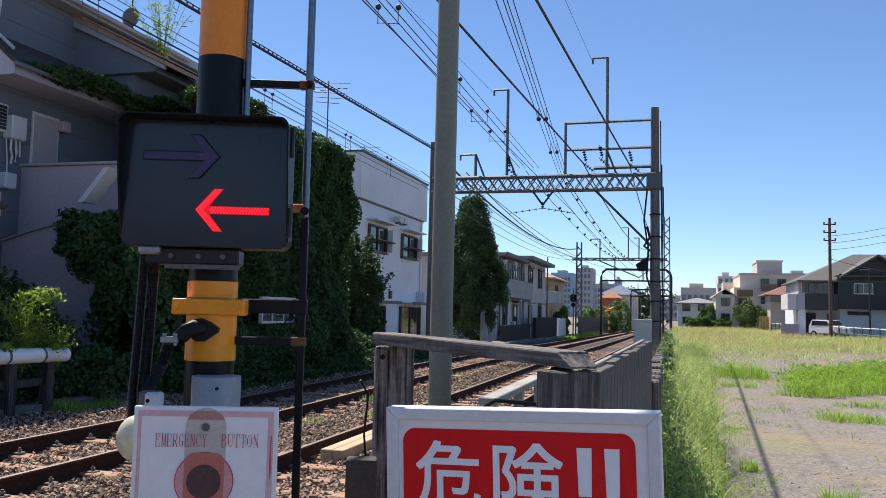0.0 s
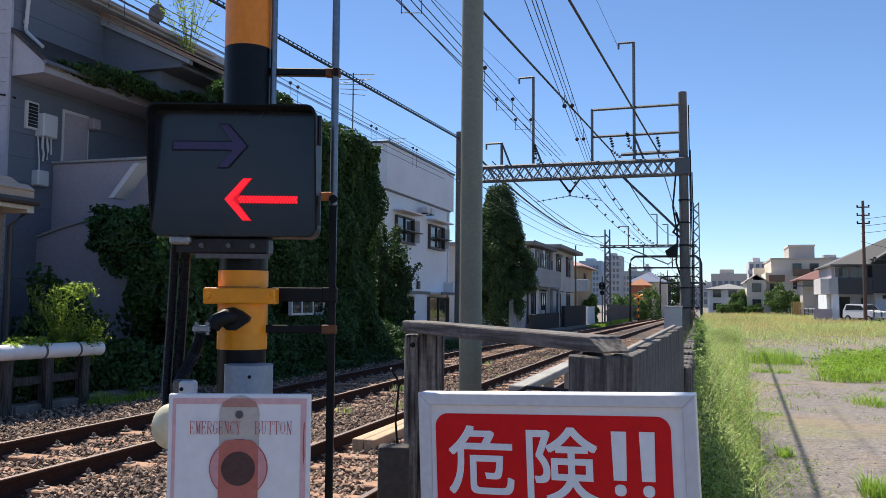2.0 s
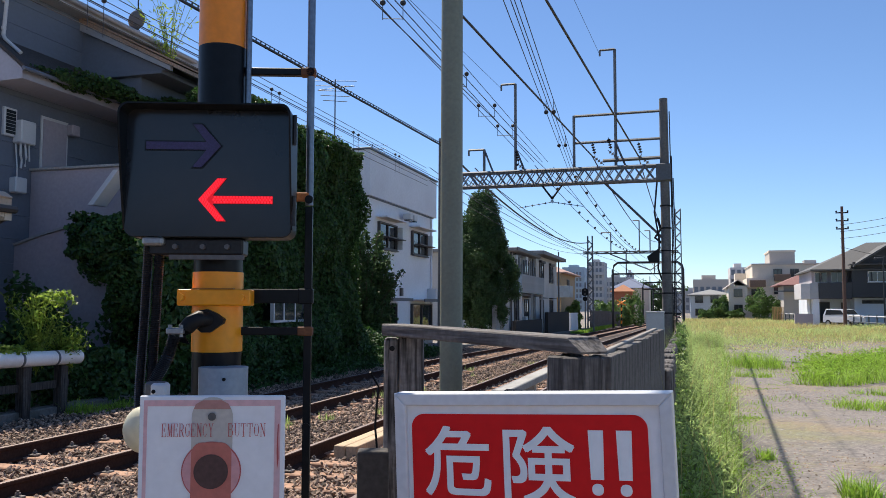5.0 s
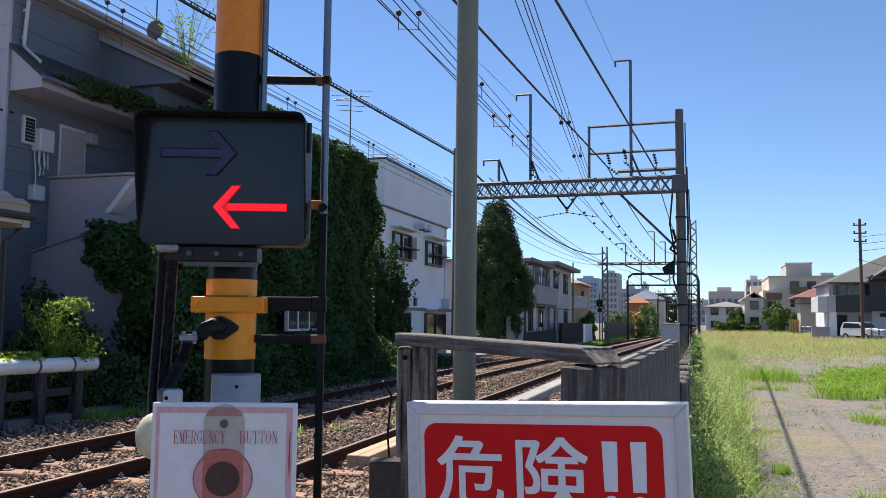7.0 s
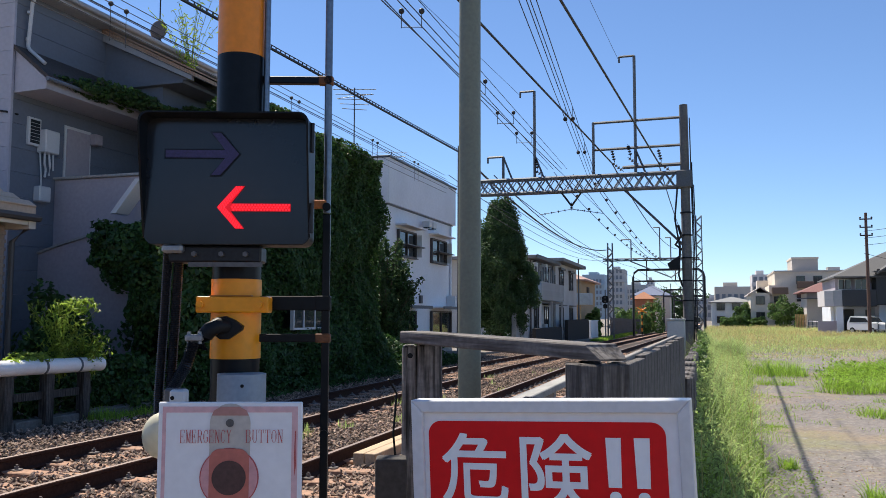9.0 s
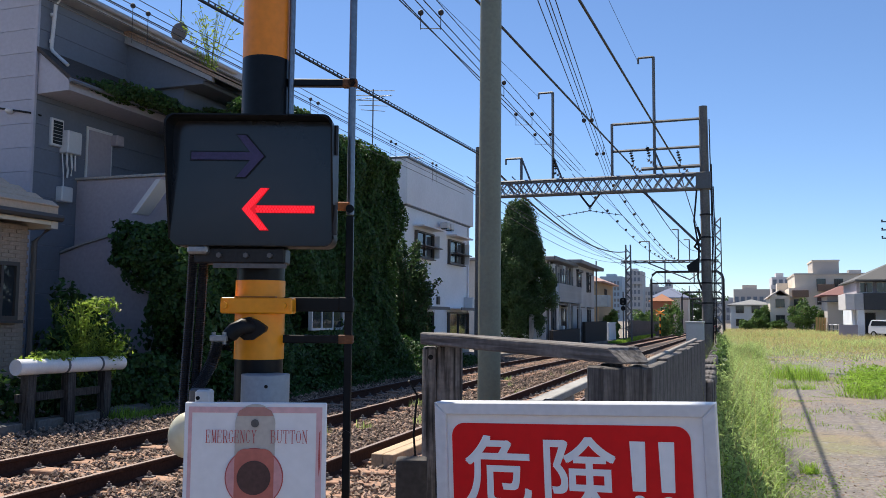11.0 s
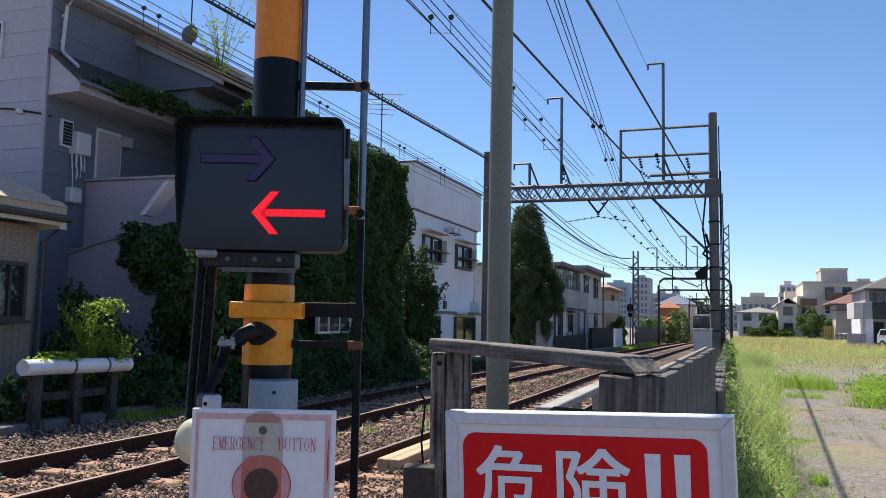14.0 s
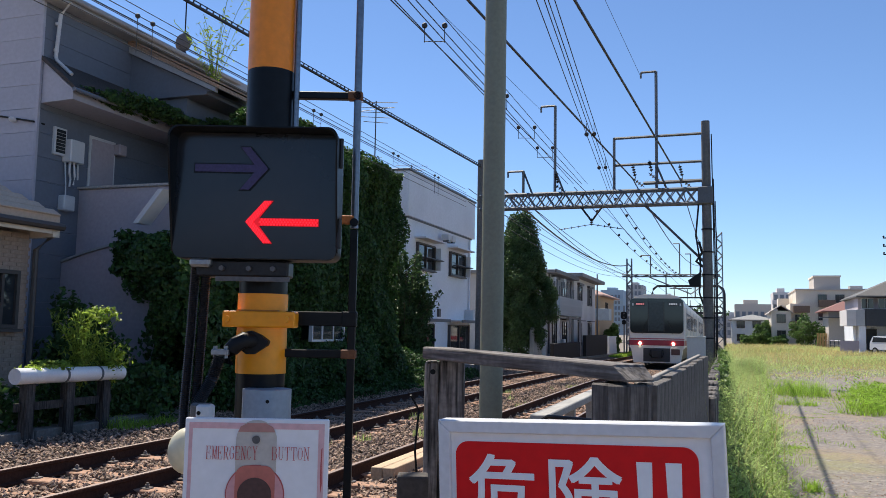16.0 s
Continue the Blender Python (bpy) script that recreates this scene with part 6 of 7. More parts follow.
    single("plank_rail", (lambda bm: (box(-1.84, 8.1, 0.72, -1.66, 13.0, 0.8, 0.01, bm), [box(-1.8, y, -0.3, -1.7, y + 0.12, 0.719, bm=bm) for y in (8.3, 9.8, 11.3, 12.7)], bm)[2])(bmesh.new()), "concrete", "pale concrete plank rail on short posts", "rail")
    g = thing("crossing_boards", "worn pale timber boards beside the rail at the crossing", "crossing deck")
    for i in range(2):
        part("board", box(-4.03 + i * 0.15, 9.3, -0.2, -4.03 + i * 0.15 + 0.143, 12.6, -0.03, 0.008), "board", g)


M["dark_concrete"] = mat("dark_concrete", (0.075, 0.066, 0.058), 0.9, var=0.25, scale=4, bump=0.3, dirt=(0.07, 0.06, 0.05))
M["pale_wood"] = mat("pale_wood", (0.27, 0.245, 0.215), 0.85, var=0.3, scale=3, bump=0.3, dirt=(0.2, 0.18, 0.16))


def build_green_pole():
    g = thing("green_pole", "tall olive green steel pole behind the timber barrier", "pole", pose(-1.49, 5.4, 0))
    bm = rod((0, 0, -0.2), (0.02, 0.0, 9.5), 0.078, 0.066, 24)
    part("shaft", bm, "green_pole", g, smooth=True)
    part("base", rod((0, 0, -0.1), (0, 0, 0.25), 0.11, seg=20), "concrete", g)


def build_signal_post():
    YAW = 19.0
    g = thing("crossing_signal", "black and orange crossing post with a train direction box", "crossing signal", pose(-1.535, 2.57, 0, 0, 0, YAW))
    R0 = 0.083
    for z0, z1, m in ((-0.2, 1.46, "black_paint"), (1.73, 2.525, "black_paint"), (2.525, 3.35, "orange_paint"), (3.35, 4.1, "black_paint")):
        part("post_band", rod((0, 0, z0), (0, 0, z1), R0, seg=32), m, g, "orange band" if m == "orange_paint" else "black band", smooth=True)
    # orange cable clamp
    c = part("cable_box", rod((0, 0, 1.46), (0, 0, 1.733), 0.0862, seg=40), "orange_bright", g, "orange cable sleeve", smooth=True)
    part("clamp_flange", box(-0.116, -0.098, 1.617, 0.13, -0.02, 1.672, 0.006, seg=2), "orange_bright", c)
    part("seam", box(-0.07, -0.0925, 1.673, 0.07, -0.06, 1.677), "orange_dirty", c)
    for x in (-0.1, 0.1):
        part("bolt", rod((x, -0.112, 1.645), (x, -0.09, 1.645), 0.012, seg=10), "orange_bright", c)
    bm = tube([(-0.012, -0.1, 1.572), (-0.03, -0.13, 1.575), (-0.055, -0.14, 1.56), (-0.072, -0.14, 1.54), (-0.085, -0.14, 1.50)], 0.027, seg=12)
    part("cable_boot", bm, "rubber", c, "black rubber cable elbow", smooth=True)
    part("boot_plate", prism([(-0.050, 1.545), (-0.028, 1.528), (0.0, 1.528), (0.042, 1.558), (0.046, 1.572), (0.02, 1.592), (-0.012, 1.606), (-0.045, 1.600)], -0.112, -0.075), "rubber", c)
    bm = rod((-0.08, -0.15, 1.535), (-0.115, -0.165, 1.525), 0.012)
    box(-0.125, -0.185, 1.525, -0.07, -0.15, 1.545, 0.003, bm)
    for x in (-0.115, -0.08):
        rod((x, -0.168, 1.515), (x, -0.168, 1.555), 0.007, seg=8, bm=bm)
    part("cable_gland", bm, "steel", c)
    for k, (x, r) in enumerate(((-0.205, 0.017), (-0.168, 0.017))):
        pts = [(x, -0.12, 1.83), (x - 0.004, -0.13, 1.6), (x - 0.012, -0.14, 1.35), (x - 0.01, -0.14, 1.15)]
        part("conduit", ribbed(pts, r), "conduit", g, "black ribbed conduit")
    bm = ribbed([(-0.10, -0.165, 1.52), (-0.12, -0.17, 1.45), (-0.17, -0.16, 1.36), (-0.19, -0.15, 1.2)], 0.021)
    part("conduit", bm, "conduit", g, "black ribbed conduit")
    # pale blue collar of the lower button housing
    part("collar", rod((0.05, -0.12, 0.9), (0.05, -0.12, 1.415), 0.080, seg=28), "blue_grey", g, "pale blue-grey steel collar", smooth=True)
    part("collar_hole", rod((0.068, -0.2, 1.38), (0.068, -0.19, 1.38), 0.006, seg=10), "black_paint", g)

    # direction indicator
    y0 = -0.16
    d = part("indicator_box", prism(rounded(0.545, 0.425, 0.03, 5, 0.0, 2.055), y0, y0 + 0.12), "box_black", g, "matt black direction indicator box")
    part("face_plate", prism(rounded(0.541, 0.421, 0.028, 5, 0.0, 2.055), y0 - 0.012, y0 - 0.002), "face_black", d, "smoked black face plate")
    # visor: a top sheet with two cheeks that taper downwards
    bm = bmesh.new()
    ends = [(0.276, 1.865 + 0.06 * k) for k in range(6)]
    path = ends + rounded(0.552, 0.43, 0.032, 5, 0.0, 2.057)[:12] + [(-x, z) for x, z in ends[::-1]]
    rows = []
    for x, z in path:
        depth = 0.008 + 0.085 * min(1.0, max(0.0, (z - 1.88) / 0.33)) ** 0.8
        rows.append([bm.verts.new((x * k, y, 2.057 + (z - 2.057) * k)) for k, y in ((1.0, y0), (1.0, y0 - depth), (0.978, y0 - depth), (0.978, y0))])
    fs = [bm.faces.new((p[i], q[i], q[(i + 1) % 4], p[(i + 1) % 4])) for p, q in zip(rows, rows[1:]) for i in range(4)]
    fs += [bm.faces.new(rows[0]), bm.faces.new(rows[-1][::-1])]
    bmesh.ops.recalc_face_normals(bm, faces=fs)
    part("visor", bm, "black_paint", d, "black sheet metal visor")

    def arrow(cx, cz, flip, grow=0.0):
        u = 0.00183
        g2 = grow / u
        pts = [(-g2 * 1.5, 0), (34 - g2, -39 - g2), (50 + g2 * 1.6, -39 - g2), (25 + g2, -7 - g2), (133 + g2, -7 - g2), (133 + g2, 7 + g2), (25 + g2, 7 + g2), (50 + g2 * 1.6, 39 + g2), (34 - g2, 39 + g2)]
        return [(cx + (x - 66) * u * (-1 if flip else 1), cz - z * u) for x, z in pts]

    part("arrow_edge", prism(arrow(-0.083, 2.145, True, 0.004), y0 - 0.0145, y0 - 0.0122), "black_paint", d)
    part("arrow_off", prism(arrow(-0.083, 2.145, True), y0 - 0.017, y0 - 0.0147), "led_off", d, "unlit dark violet arrow")
    part("arrow_on", prism(arrow(0.088, 1.966, False), y0 - 0.017, y0 - 0.0122), "led_base", d, "lit red arrow")
    leds = bmesh.new()
    for i in range(19):
        for j in (-1, 0, 1):
            ball((0.018 + i * 0.0102 + 0.005 * (j % 2), y0 - 0.0175, 1.966 + j * 0.0075), 0.0035, leds, u=6, v=4)
    for i in range(11):
        for j in range(3):
            for sg in (-1, 1):
                ball((-0.025 + i * 0.0056 + j * 0.0085, y0 - 0.0175, 1.966 + sg * (i * 0.0064 + 0.002)), 0.0035, leds, u=6, v=4)
    tagged(part("led_dots", leds, "led_on", d, "glowing red light dots"), kind="stuff")
    part("mount_plate", box(-0.2, y0 + 0.02, 1.785, 0.11, y0 + 0.12, 1.84, 0.006), "dark_steel", d, "dark mounting plate")
    part("mount_lip", box(-0.13, y0 + 0.01, 1.77, 0.115, y0 + 0.02, 1.785), "dark_grey", d)
    for x in (-0.11, -0.02, 0.06):
        part("bolt", rod((x, y0 + 0.0, 1.812), (x, y0 + 0.02, 1.812), 0.009, seg=6), "dark_grey", d)
    part("cable_gland", box(-0.215, y0 - 0.01, 1.815, -0.145, y0 + 0.06, 1.845, 0.008), "steel", d)
    part("top_lip", box(-0.1, y0 + 0.1, 2.268, 0.12, y0 + 0.15, 2.295, 0.005), "steel", d)
    for z in (2.2, 1.93):
        part("hinge", rod((0.28, y0 - 0.02, z - 0.05), (0.28, y0 - 0.02, z + 0.05), 0.008, seg=10), "dark_steel", d)
    # slim side pole with brackets
    x1 = 0.312
    side_pole = part("side_pole", rod((x1, 0, 1.97), (x1, 0, 4.1), 0.0135, seg=14), "pole_steel", g, "slim bare steel upper pole", smooth=True)
    # Black above the 1.65 bracket paints in a dark reflection of the ivy.
    part("side_pole", box(x1 - 0.013, -0.013, -0.1, x1 + 0.013, 0.013, 1.965, 0.002), "black_paint", g, "slim black square lower pole, its top end black for a dark reflection")
    part("inner_pole", rod((0.095, -0.02, 2.2), (0.095, -0.02, 4.1), 0.011, seg=12), "pole_steel", g, smooth=True)
    for z, h in ((2.446, 0.026), (1.651, 0.05), (1.53, 0.028)):
        part("bracket", box(0.08, -0.015, z - h / 2, x1, 0.015, z + h / 2, 0.003), "black_paint", g)
        part("bracket_end", box(x1 - 0.035, -0.018, z - h / 2 - 0.002, x1 + 0.018, 0.018, z + h / 2 + 0.002, 0.004), "black_paint" if h > 0.04 else "rust_brown", g, "clamp end")
    part("bracket", box(0.25, -0.015, 1.985, x1, 0.01, 2.015, 0.003), "rust_orange", g)
    part("louvre", box(0.12, 0.05, 1.635, 0.3, 0.09, 1.665, 0.003), "dark_steel", g)
    for z in (2.446, 1.99, 1.2):
        part("pole_clip", rod((x1, -0.018, z), (x1, -0.01, z), 0.015, seg=12), "black_paint", g)


M["led_base"] = mat("led_base", (0.2, 0.004, 0.008), 0.4, var=0.05, bump=0)
M["led_base"].node_tree.nodes["Principled BSDF"].inputs["Emission Color"].default_value = (1.0, 0.004, 0.012, 1)
M["led_base"].node_tree.nodes["Principled BSDF"].inputs["Emission Strength"].default_value = 0.38
M["face_black"] = mat("face_black", (0.008, 0.011, 0.017), 0.2, var=0.10, scale=5, bump=0.01, dirt=(0.034, 0.026, 0.023), dirt_amount=0.8)
M["pole_steel"] = mat("pole_steel", (0.20, 0.22, 0.25), 0.32, 0.85, var=0.15, scale=8, bump=0.03, dirt=(0.08, 0.08, 0.085))
M["conduit"] = mat("conduit", (0.012, 0.012, 0.013), 0.28, var=0.2, scale=10, bump=0, spec=0.5)
M["orange_dirty"] = mat("orange_dirty", (0.45, 0.15, 0.02), 0.6, var=0.2, bump=0.05)
M["dark_grey"] = mat("dark_grey", (0.12, 0.115, 0.115), 0.55, 0.2, var=0.2, scale=8, bump=0.05)
M["rust_brown"] = mat("rust_brown", (0.16, 0.06, 0.02), 0.7, var=0.3, scale=10, bump=0.1)
M["rust_orange"] = mat("rust_orange", (0.42, 0.14, 0.035), 0.7, var=0.3, scale=10, bump=0.1)


M["pink_deep"] = mat("pink_deep", (0.70, 0.36, 0.37), 0.5, var=0.08, scale=8, bump=0.01)
M["brown_pink"] = mat("brown_pink", (0.48, 0.24, 0.21), 0.5, var=0.08, scale=8, bump=0.01)


# strokes of roman capitals on a unit square: x, z, x, z, thick or thin
ROMAN = {
    "E": "0.15 0 0.15 1 T|0.15 1 0.85 1 t|0.15 0 0.88 0 t|0.15 0.52 0.6 0.52 t|0.85 1 0.85 0.78 t|0.88 0 0.88 0.24 t|0.6 0.4 0.6 0.64 t|0 1 0.2 1 t|0 0 0.2 0 t",
    "M": "0.14 0 0.14 1 t|0.14 1 0.5 0.05 T|0.5 0.05 0.86 1 t|0.86 0 0.86 1 T|0 1 0.2 1 t|0 0 0.28 0 t|0.86 1 1 1 t|0.72 0 1 0 t",
    "R": "0.15 0 0.15 1 T|0.15 1 0.6 1 t|0.6 1 0.78 0.88 t|0.8 0.88 0.8 0.62 T|0.78 0.62 0.6 0.5 t|0.15 0.5 0.6 0.5 t|0.5 0.5 0.86 0 T|0 1 0.2 1 t|0 0 0.3 0 t|0.8 0 1 0 t",
    "G": "0.12 0.3 0.12 0.7 T|0.12 0.7 0.3 0.94 t|0.3 0.94 0.55 1 t|0.55 1 0.82 0.86 t|0.84 1 0.84 0.72 t|0.12 0.3 0.3 0.06 t|0.3 0.06 0.55 0 t|0.55 0 0.82 0.1 t|0.84 0.1 0.84 0.44 T|0.66 0.44 1 0.44 t",
    "N": "0.16 0 0.16 1 t|0.14 1 0.84 0 T|0.84 0 0.84 1 t|0 1 0.2 1 t|0.02 0 0.32 0 t|0.68 1 1 1 t",
    "C": "0.12 0.3 0.12 0.7 T|0.12 0.7 0.3 0.94 t|0.3 0.94 0.55 1 t|0.55 1 0.82 0.86 t|0.85 1 0.85 0.7 t|0.12 0.3 0.3 0.06 t|0.3 0.06 0.55 0 t|0.55 0 0.86 0.2 t",
    "Y": "0.5 0 0.5 0.46 T|0.14 1 0.5 0.46 T|0.86 1 0.5 0.46 t|0 1 0.3 1 t|0.7 1 1 1 t|0.34 0 0.66 0 t",
    "B": "0.15 0 0.15 1 T|0.15 1 0.6 1 t|0.6 1 0.76 0.88 t|0.78 0.88 0.78 0.66 T|0.76 0.66 0.6 0.54 t|0.15 0.54 0.6 0.54 t|0.6 0.54 0.84 0.42 t|0.86 0.42 0.86 0.14 T|0.84 0.14 0.62 0 t|0.15 0 0.62 0 t|0 1 0.2 1 t|0 0 0.2 0 t",
    "U": "0.16 0.26 0.16 1 T|0.16 0.26 0.32 0.04 t|0.32 0.04 0.62 0.02 t|0.62 0.02 0.82 0.22 t|0.84 0.22 0.84 1 t|0 1 0.32 1 t|0.68 1 1 1 t",
    "T": "0.5 0 0.5 1 T|0.06 1 0.94 1 t|0.06 1 0.06 0.76 t|0.94 1 0.94 0.76 t|0.32 0 0.68 0 t",
    "O": "0.12 0.3 0.12 0.7 T|0.12 0.7 0.32 0.95 t|0.32 0.95 0.68 0.95 t|0.68 0.95 0.88 0.7 t|0.88 0.7 0.88 0.3 T|0.12 0.3 0.32 0.05 t|0.32 0.05 0.68 0.05 t|0.68 0.05 0.88 0.3 t",
}


def serif_word(word, height, wide):
    """Roman capitals from thick and thin bars, centred on x and standing on z = 0."""
    bm = bmesh.new()
    cell = wide / len(word)
    for i, ch in enumerate(word):
        x0 = -wide / 2 + i * cell + cell * 0.06
        for k, stroke in enumerate(ROMAN[ch].split("|")):
            q = stroke.split()
            p0 = Vector((x0 + float(q[0]) * cell * 0.84, -0.00004 * k, float(q[1]) * height))
            p1 = Vector((x0 + float(q[2]) * cell * 0.84, -0.00004 * k, float(q[3]) * height))
            h = 0.0012 if q[4] == "T" else 0.0006
            u = (p1 - p0).normalized()
            w = Vector((-u.z, 0, u.x)) * h
            p0, p1 = p0 - u * 0.0005, p1 + u * 0.0005
            bm.faces.new([bm.verts.new(p) for p in (p0 + w, p0 - w, p1 - w, p1 + w)])
    return bm


def build_button_board():
    g = thing("emergency_button_board", "white enamel board with pink border and a pictured button", "sign", pose(-1.215, 2.03, 0, 0, 0, 19))
    w, top, h = 0.392, 1.372, 0.50
    c = top - h / 2
    part("panel", box(-w / 2, 0, top - h, w / 2, 0.012, top, 0.003), "sign_white", g)
    bm = bmesh.new()
    t, i = 0.016, 0.012
    for x0, z0, x1, z1 in ((-w / 2 + i, top - i - t, w / 2 - i, top - i), (-w / 2 + i, top - h + i, w / 2 - i, top - h + i + t), (-w / 2 + i, top - h + i + t, -w / 2 + i + t * 0.6, top - i - t), (w / 2 - i - t, top - h + i + t, w / 2 - i, top - i - t)):
        box(x0, -0.0015, z0, x1, 0.001, z1, bm=bm)
    part("border", bm, "pink", g, "faded pink border")
    part("picture_plate", prism(rounded(0.11, 0.24, 0.053, 8, 0.0, top - 0.124), -0.0025, 0.0), "taupe", g)
    part("ring_edge", rod((0, -0.0032, top - 0.203), (0, 0, top - 0.203), 0.080, seg=40), "text_red", g)
    part("ring", rod((0, -0.004, top - 0.203), (0, 0, top - 0.203), 0.077, seg=40), "pink_deep", g)
    part("inner_plate", prism(rounded(0.108, 0.19, 0.03, 8, 0.0, top - 0.220), -0.0055, -0.0041), "salmon", g)
    part("plate_top", prism([(-0.05, top - 0.036), (-0.044, top - 0.022), (-0.025, top - 0.012), (0.025, top - 0.012), (0.044, top - 0.022), (0.05, top - 0.036)], -0.0042, -0.0026), "brown_pink", g)
    part("button", rod((0, -0.008, top - 0.203), (0, -0.004, top - 0.203), 0.046, seg=32), "brown_dark", g)
    part("screw", rod((0, -0.007, top - 0.056), (0, -0.0055, top - 0.056), 0.011, seg=16), "dark_grey", g)
    for word, x, wide in (("EMERGENCY", -0.064, 0.141), ("BUTTON", 0.095, 0.104)):
        bm = serif_word(word, 0.0345, wide)
        bmesh.ops.transform(bm, matrix=pose(x, -0.0075, top - 0.109), verts=bm.verts)
        part("lettering", bm, "text_red", g)
    part("scratch", prism([(w / 2 - 0.021, top - 0.15), (w / 2 - 0.019, top - 0.08), (w / 2 - 0.016, top - 0.075), (w / 2 - 0.017, top - 0.12), (w / 2 - 0.015, top - 0.17), (w / 2 - 0.019, top - 0.2)], -0.003, -0.0005), "text_red", g, "red rubbed streak")
    part("backing_post", box(-0.03, 0.012, -0.1, 0.03, 0.04, top - 0.03, 0.004), "galv", g)
    b = thing("warning_lamp", "round cream plastic lamp behind the button board", "lamp", pose(-1.462, 2.07, 1.265, 0, 0, 19))
    part("globe", ball((0, 0, 0), 0.066, scale=(0.85, 0.7, 1.0), u=20, v=14), "lamp_cream", b, smooth=True)
    part("bracket", box(-0.01, 0.03, -1.3, 0.05, 0.07, 0.13, 0.006), "dark_grey", b)
    part("cap", box(0.012, 0.015, 0.085, 0.058, 0.06, 0.128, 0.006), "frame_white", b)
    part("cap_hole", rod((0.022, 0.0125, 0.105), (0.022, 0.0145, 0.105), 0.006, seg=10), "black_paint", b)


def build_danger_sign():
    g = thing("danger_sign", "white framed red board with white warning characters", "sign", pose(-0.336, 2.24, 0, 0, -2.2, -2.9))
    w, top, h = 0.760, 1.386, 0.62
    part("panel", box(-w / 2 + 0.02, 0.0, top - h + 0.02, w / 2 - 0.02, 0.02, top - 0.02), "sign_white", g)
    t, bt = 0.034, top - h
    L, Rr = -w / 2, w / 2
    for out in ([(L, top), (Rr, top), (Rr - t, top - t), (L + t, top - t)], [(L, bt), (L + t, bt + t), (Rr - t, bt + t), (Rr, bt)],
                [(L, top - 0.0006), (L + t - 0.0006, top - t), (L + t - 0.0006, bt + t), (L, bt)], [(Rr, top - 0.0006), (Rr, bt), (Rr - t + 0.0006, bt + t), (Rr - t + 0.0006, top - t)]):
        bm = prism(out, -0.016, 0.05)
        bmesh.ops.bevel(bm, geom=[e for e in bm.edges if all(v.co.y < 0 for v in e.verts)], offset=0.003, segments=1, affect="EDGES")
        part("frame_bar", bm, "frame_pale", g, "pale aluminium frame bar")
    part("red_field", prism(rounded(0.648, 0.50, 0.036, 8, -0.009, top - 0.058 - 0.25), -0.003, 0.001), "sign_red", g)
    for word, x, wide in (("危", -0.201, 0.190), ("険", 0.027, 0.194)):
        bm = bmesh.new()
        for q, (dx, dz) in enumerate(((-0.0022, -0.0022), (0.0022, -0.0022), (-0.0022, 0.0022), (0.0022, 0.0022), (0, 0))):
            one = lettering(word, 0.2)
            bmesh.ops.transform(one, matrix=Matrix.Translation((dx, -0.0002 * q, dz)), verts=one.verts)
            tmp = bpy.data.meshes.new("stroke")
            one.to_mesh(tmp)
            one.free()
            bm.from_mesh(tmp)
            bpy.data.meshes.remove(tmp)
        lo, hi = min(v.co.x for v in bm.verts), max(v.co.x for v in bm.verts)
        s = wide / (hi - lo)
        bmesh.ops.transform(bm, matrix=Matrix.Diagonal((s, 1, s, 1)), verts=bm.verts)
        zt = max(v.co.z for v in bm.verts)
        bmesh.ops.transform(bm, matrix=Matrix.Translation((x - s * (lo + hi) / 2, -0.0045, top - 0.09 - zt)), verts=bm.verts)
        part("character", bm, "char_white", g)
    for x in (0.181, 0.254):
        bm = prism([(x - 0.020, top - 0.098), (x + 0.020, top - 0.098), (x + 0.017, top - 0.225), (x - 0.017, top - 0.225)], -0.0048, -0.0035)
        prism(rounded(0.03, 0.03, 0.013, 4, x, top - 0.25), -0.0048, -0.0035, bm)
        part("character", bm, "char_white", g)
    for x in (-0.25, 0.25):
        part("leg", box(x - 0.025, 0.052, -0.1, x + 0.025, 0.09, top - 0.05, 0.004), "galv", g)


M["frame_pale"] = mat("frame_pale", (0.72, 0.72, 0.74), 0.35, 0.0, var=0.06, scale=6, bump=0.03, dirt=(0.55, 0.53, 0.5), dirt_amount=0.35)
M["char_white"] = mat("char_white", (0.90, 0.90, 0.92), 0.35, var=0.03, scale=4, bump=0)


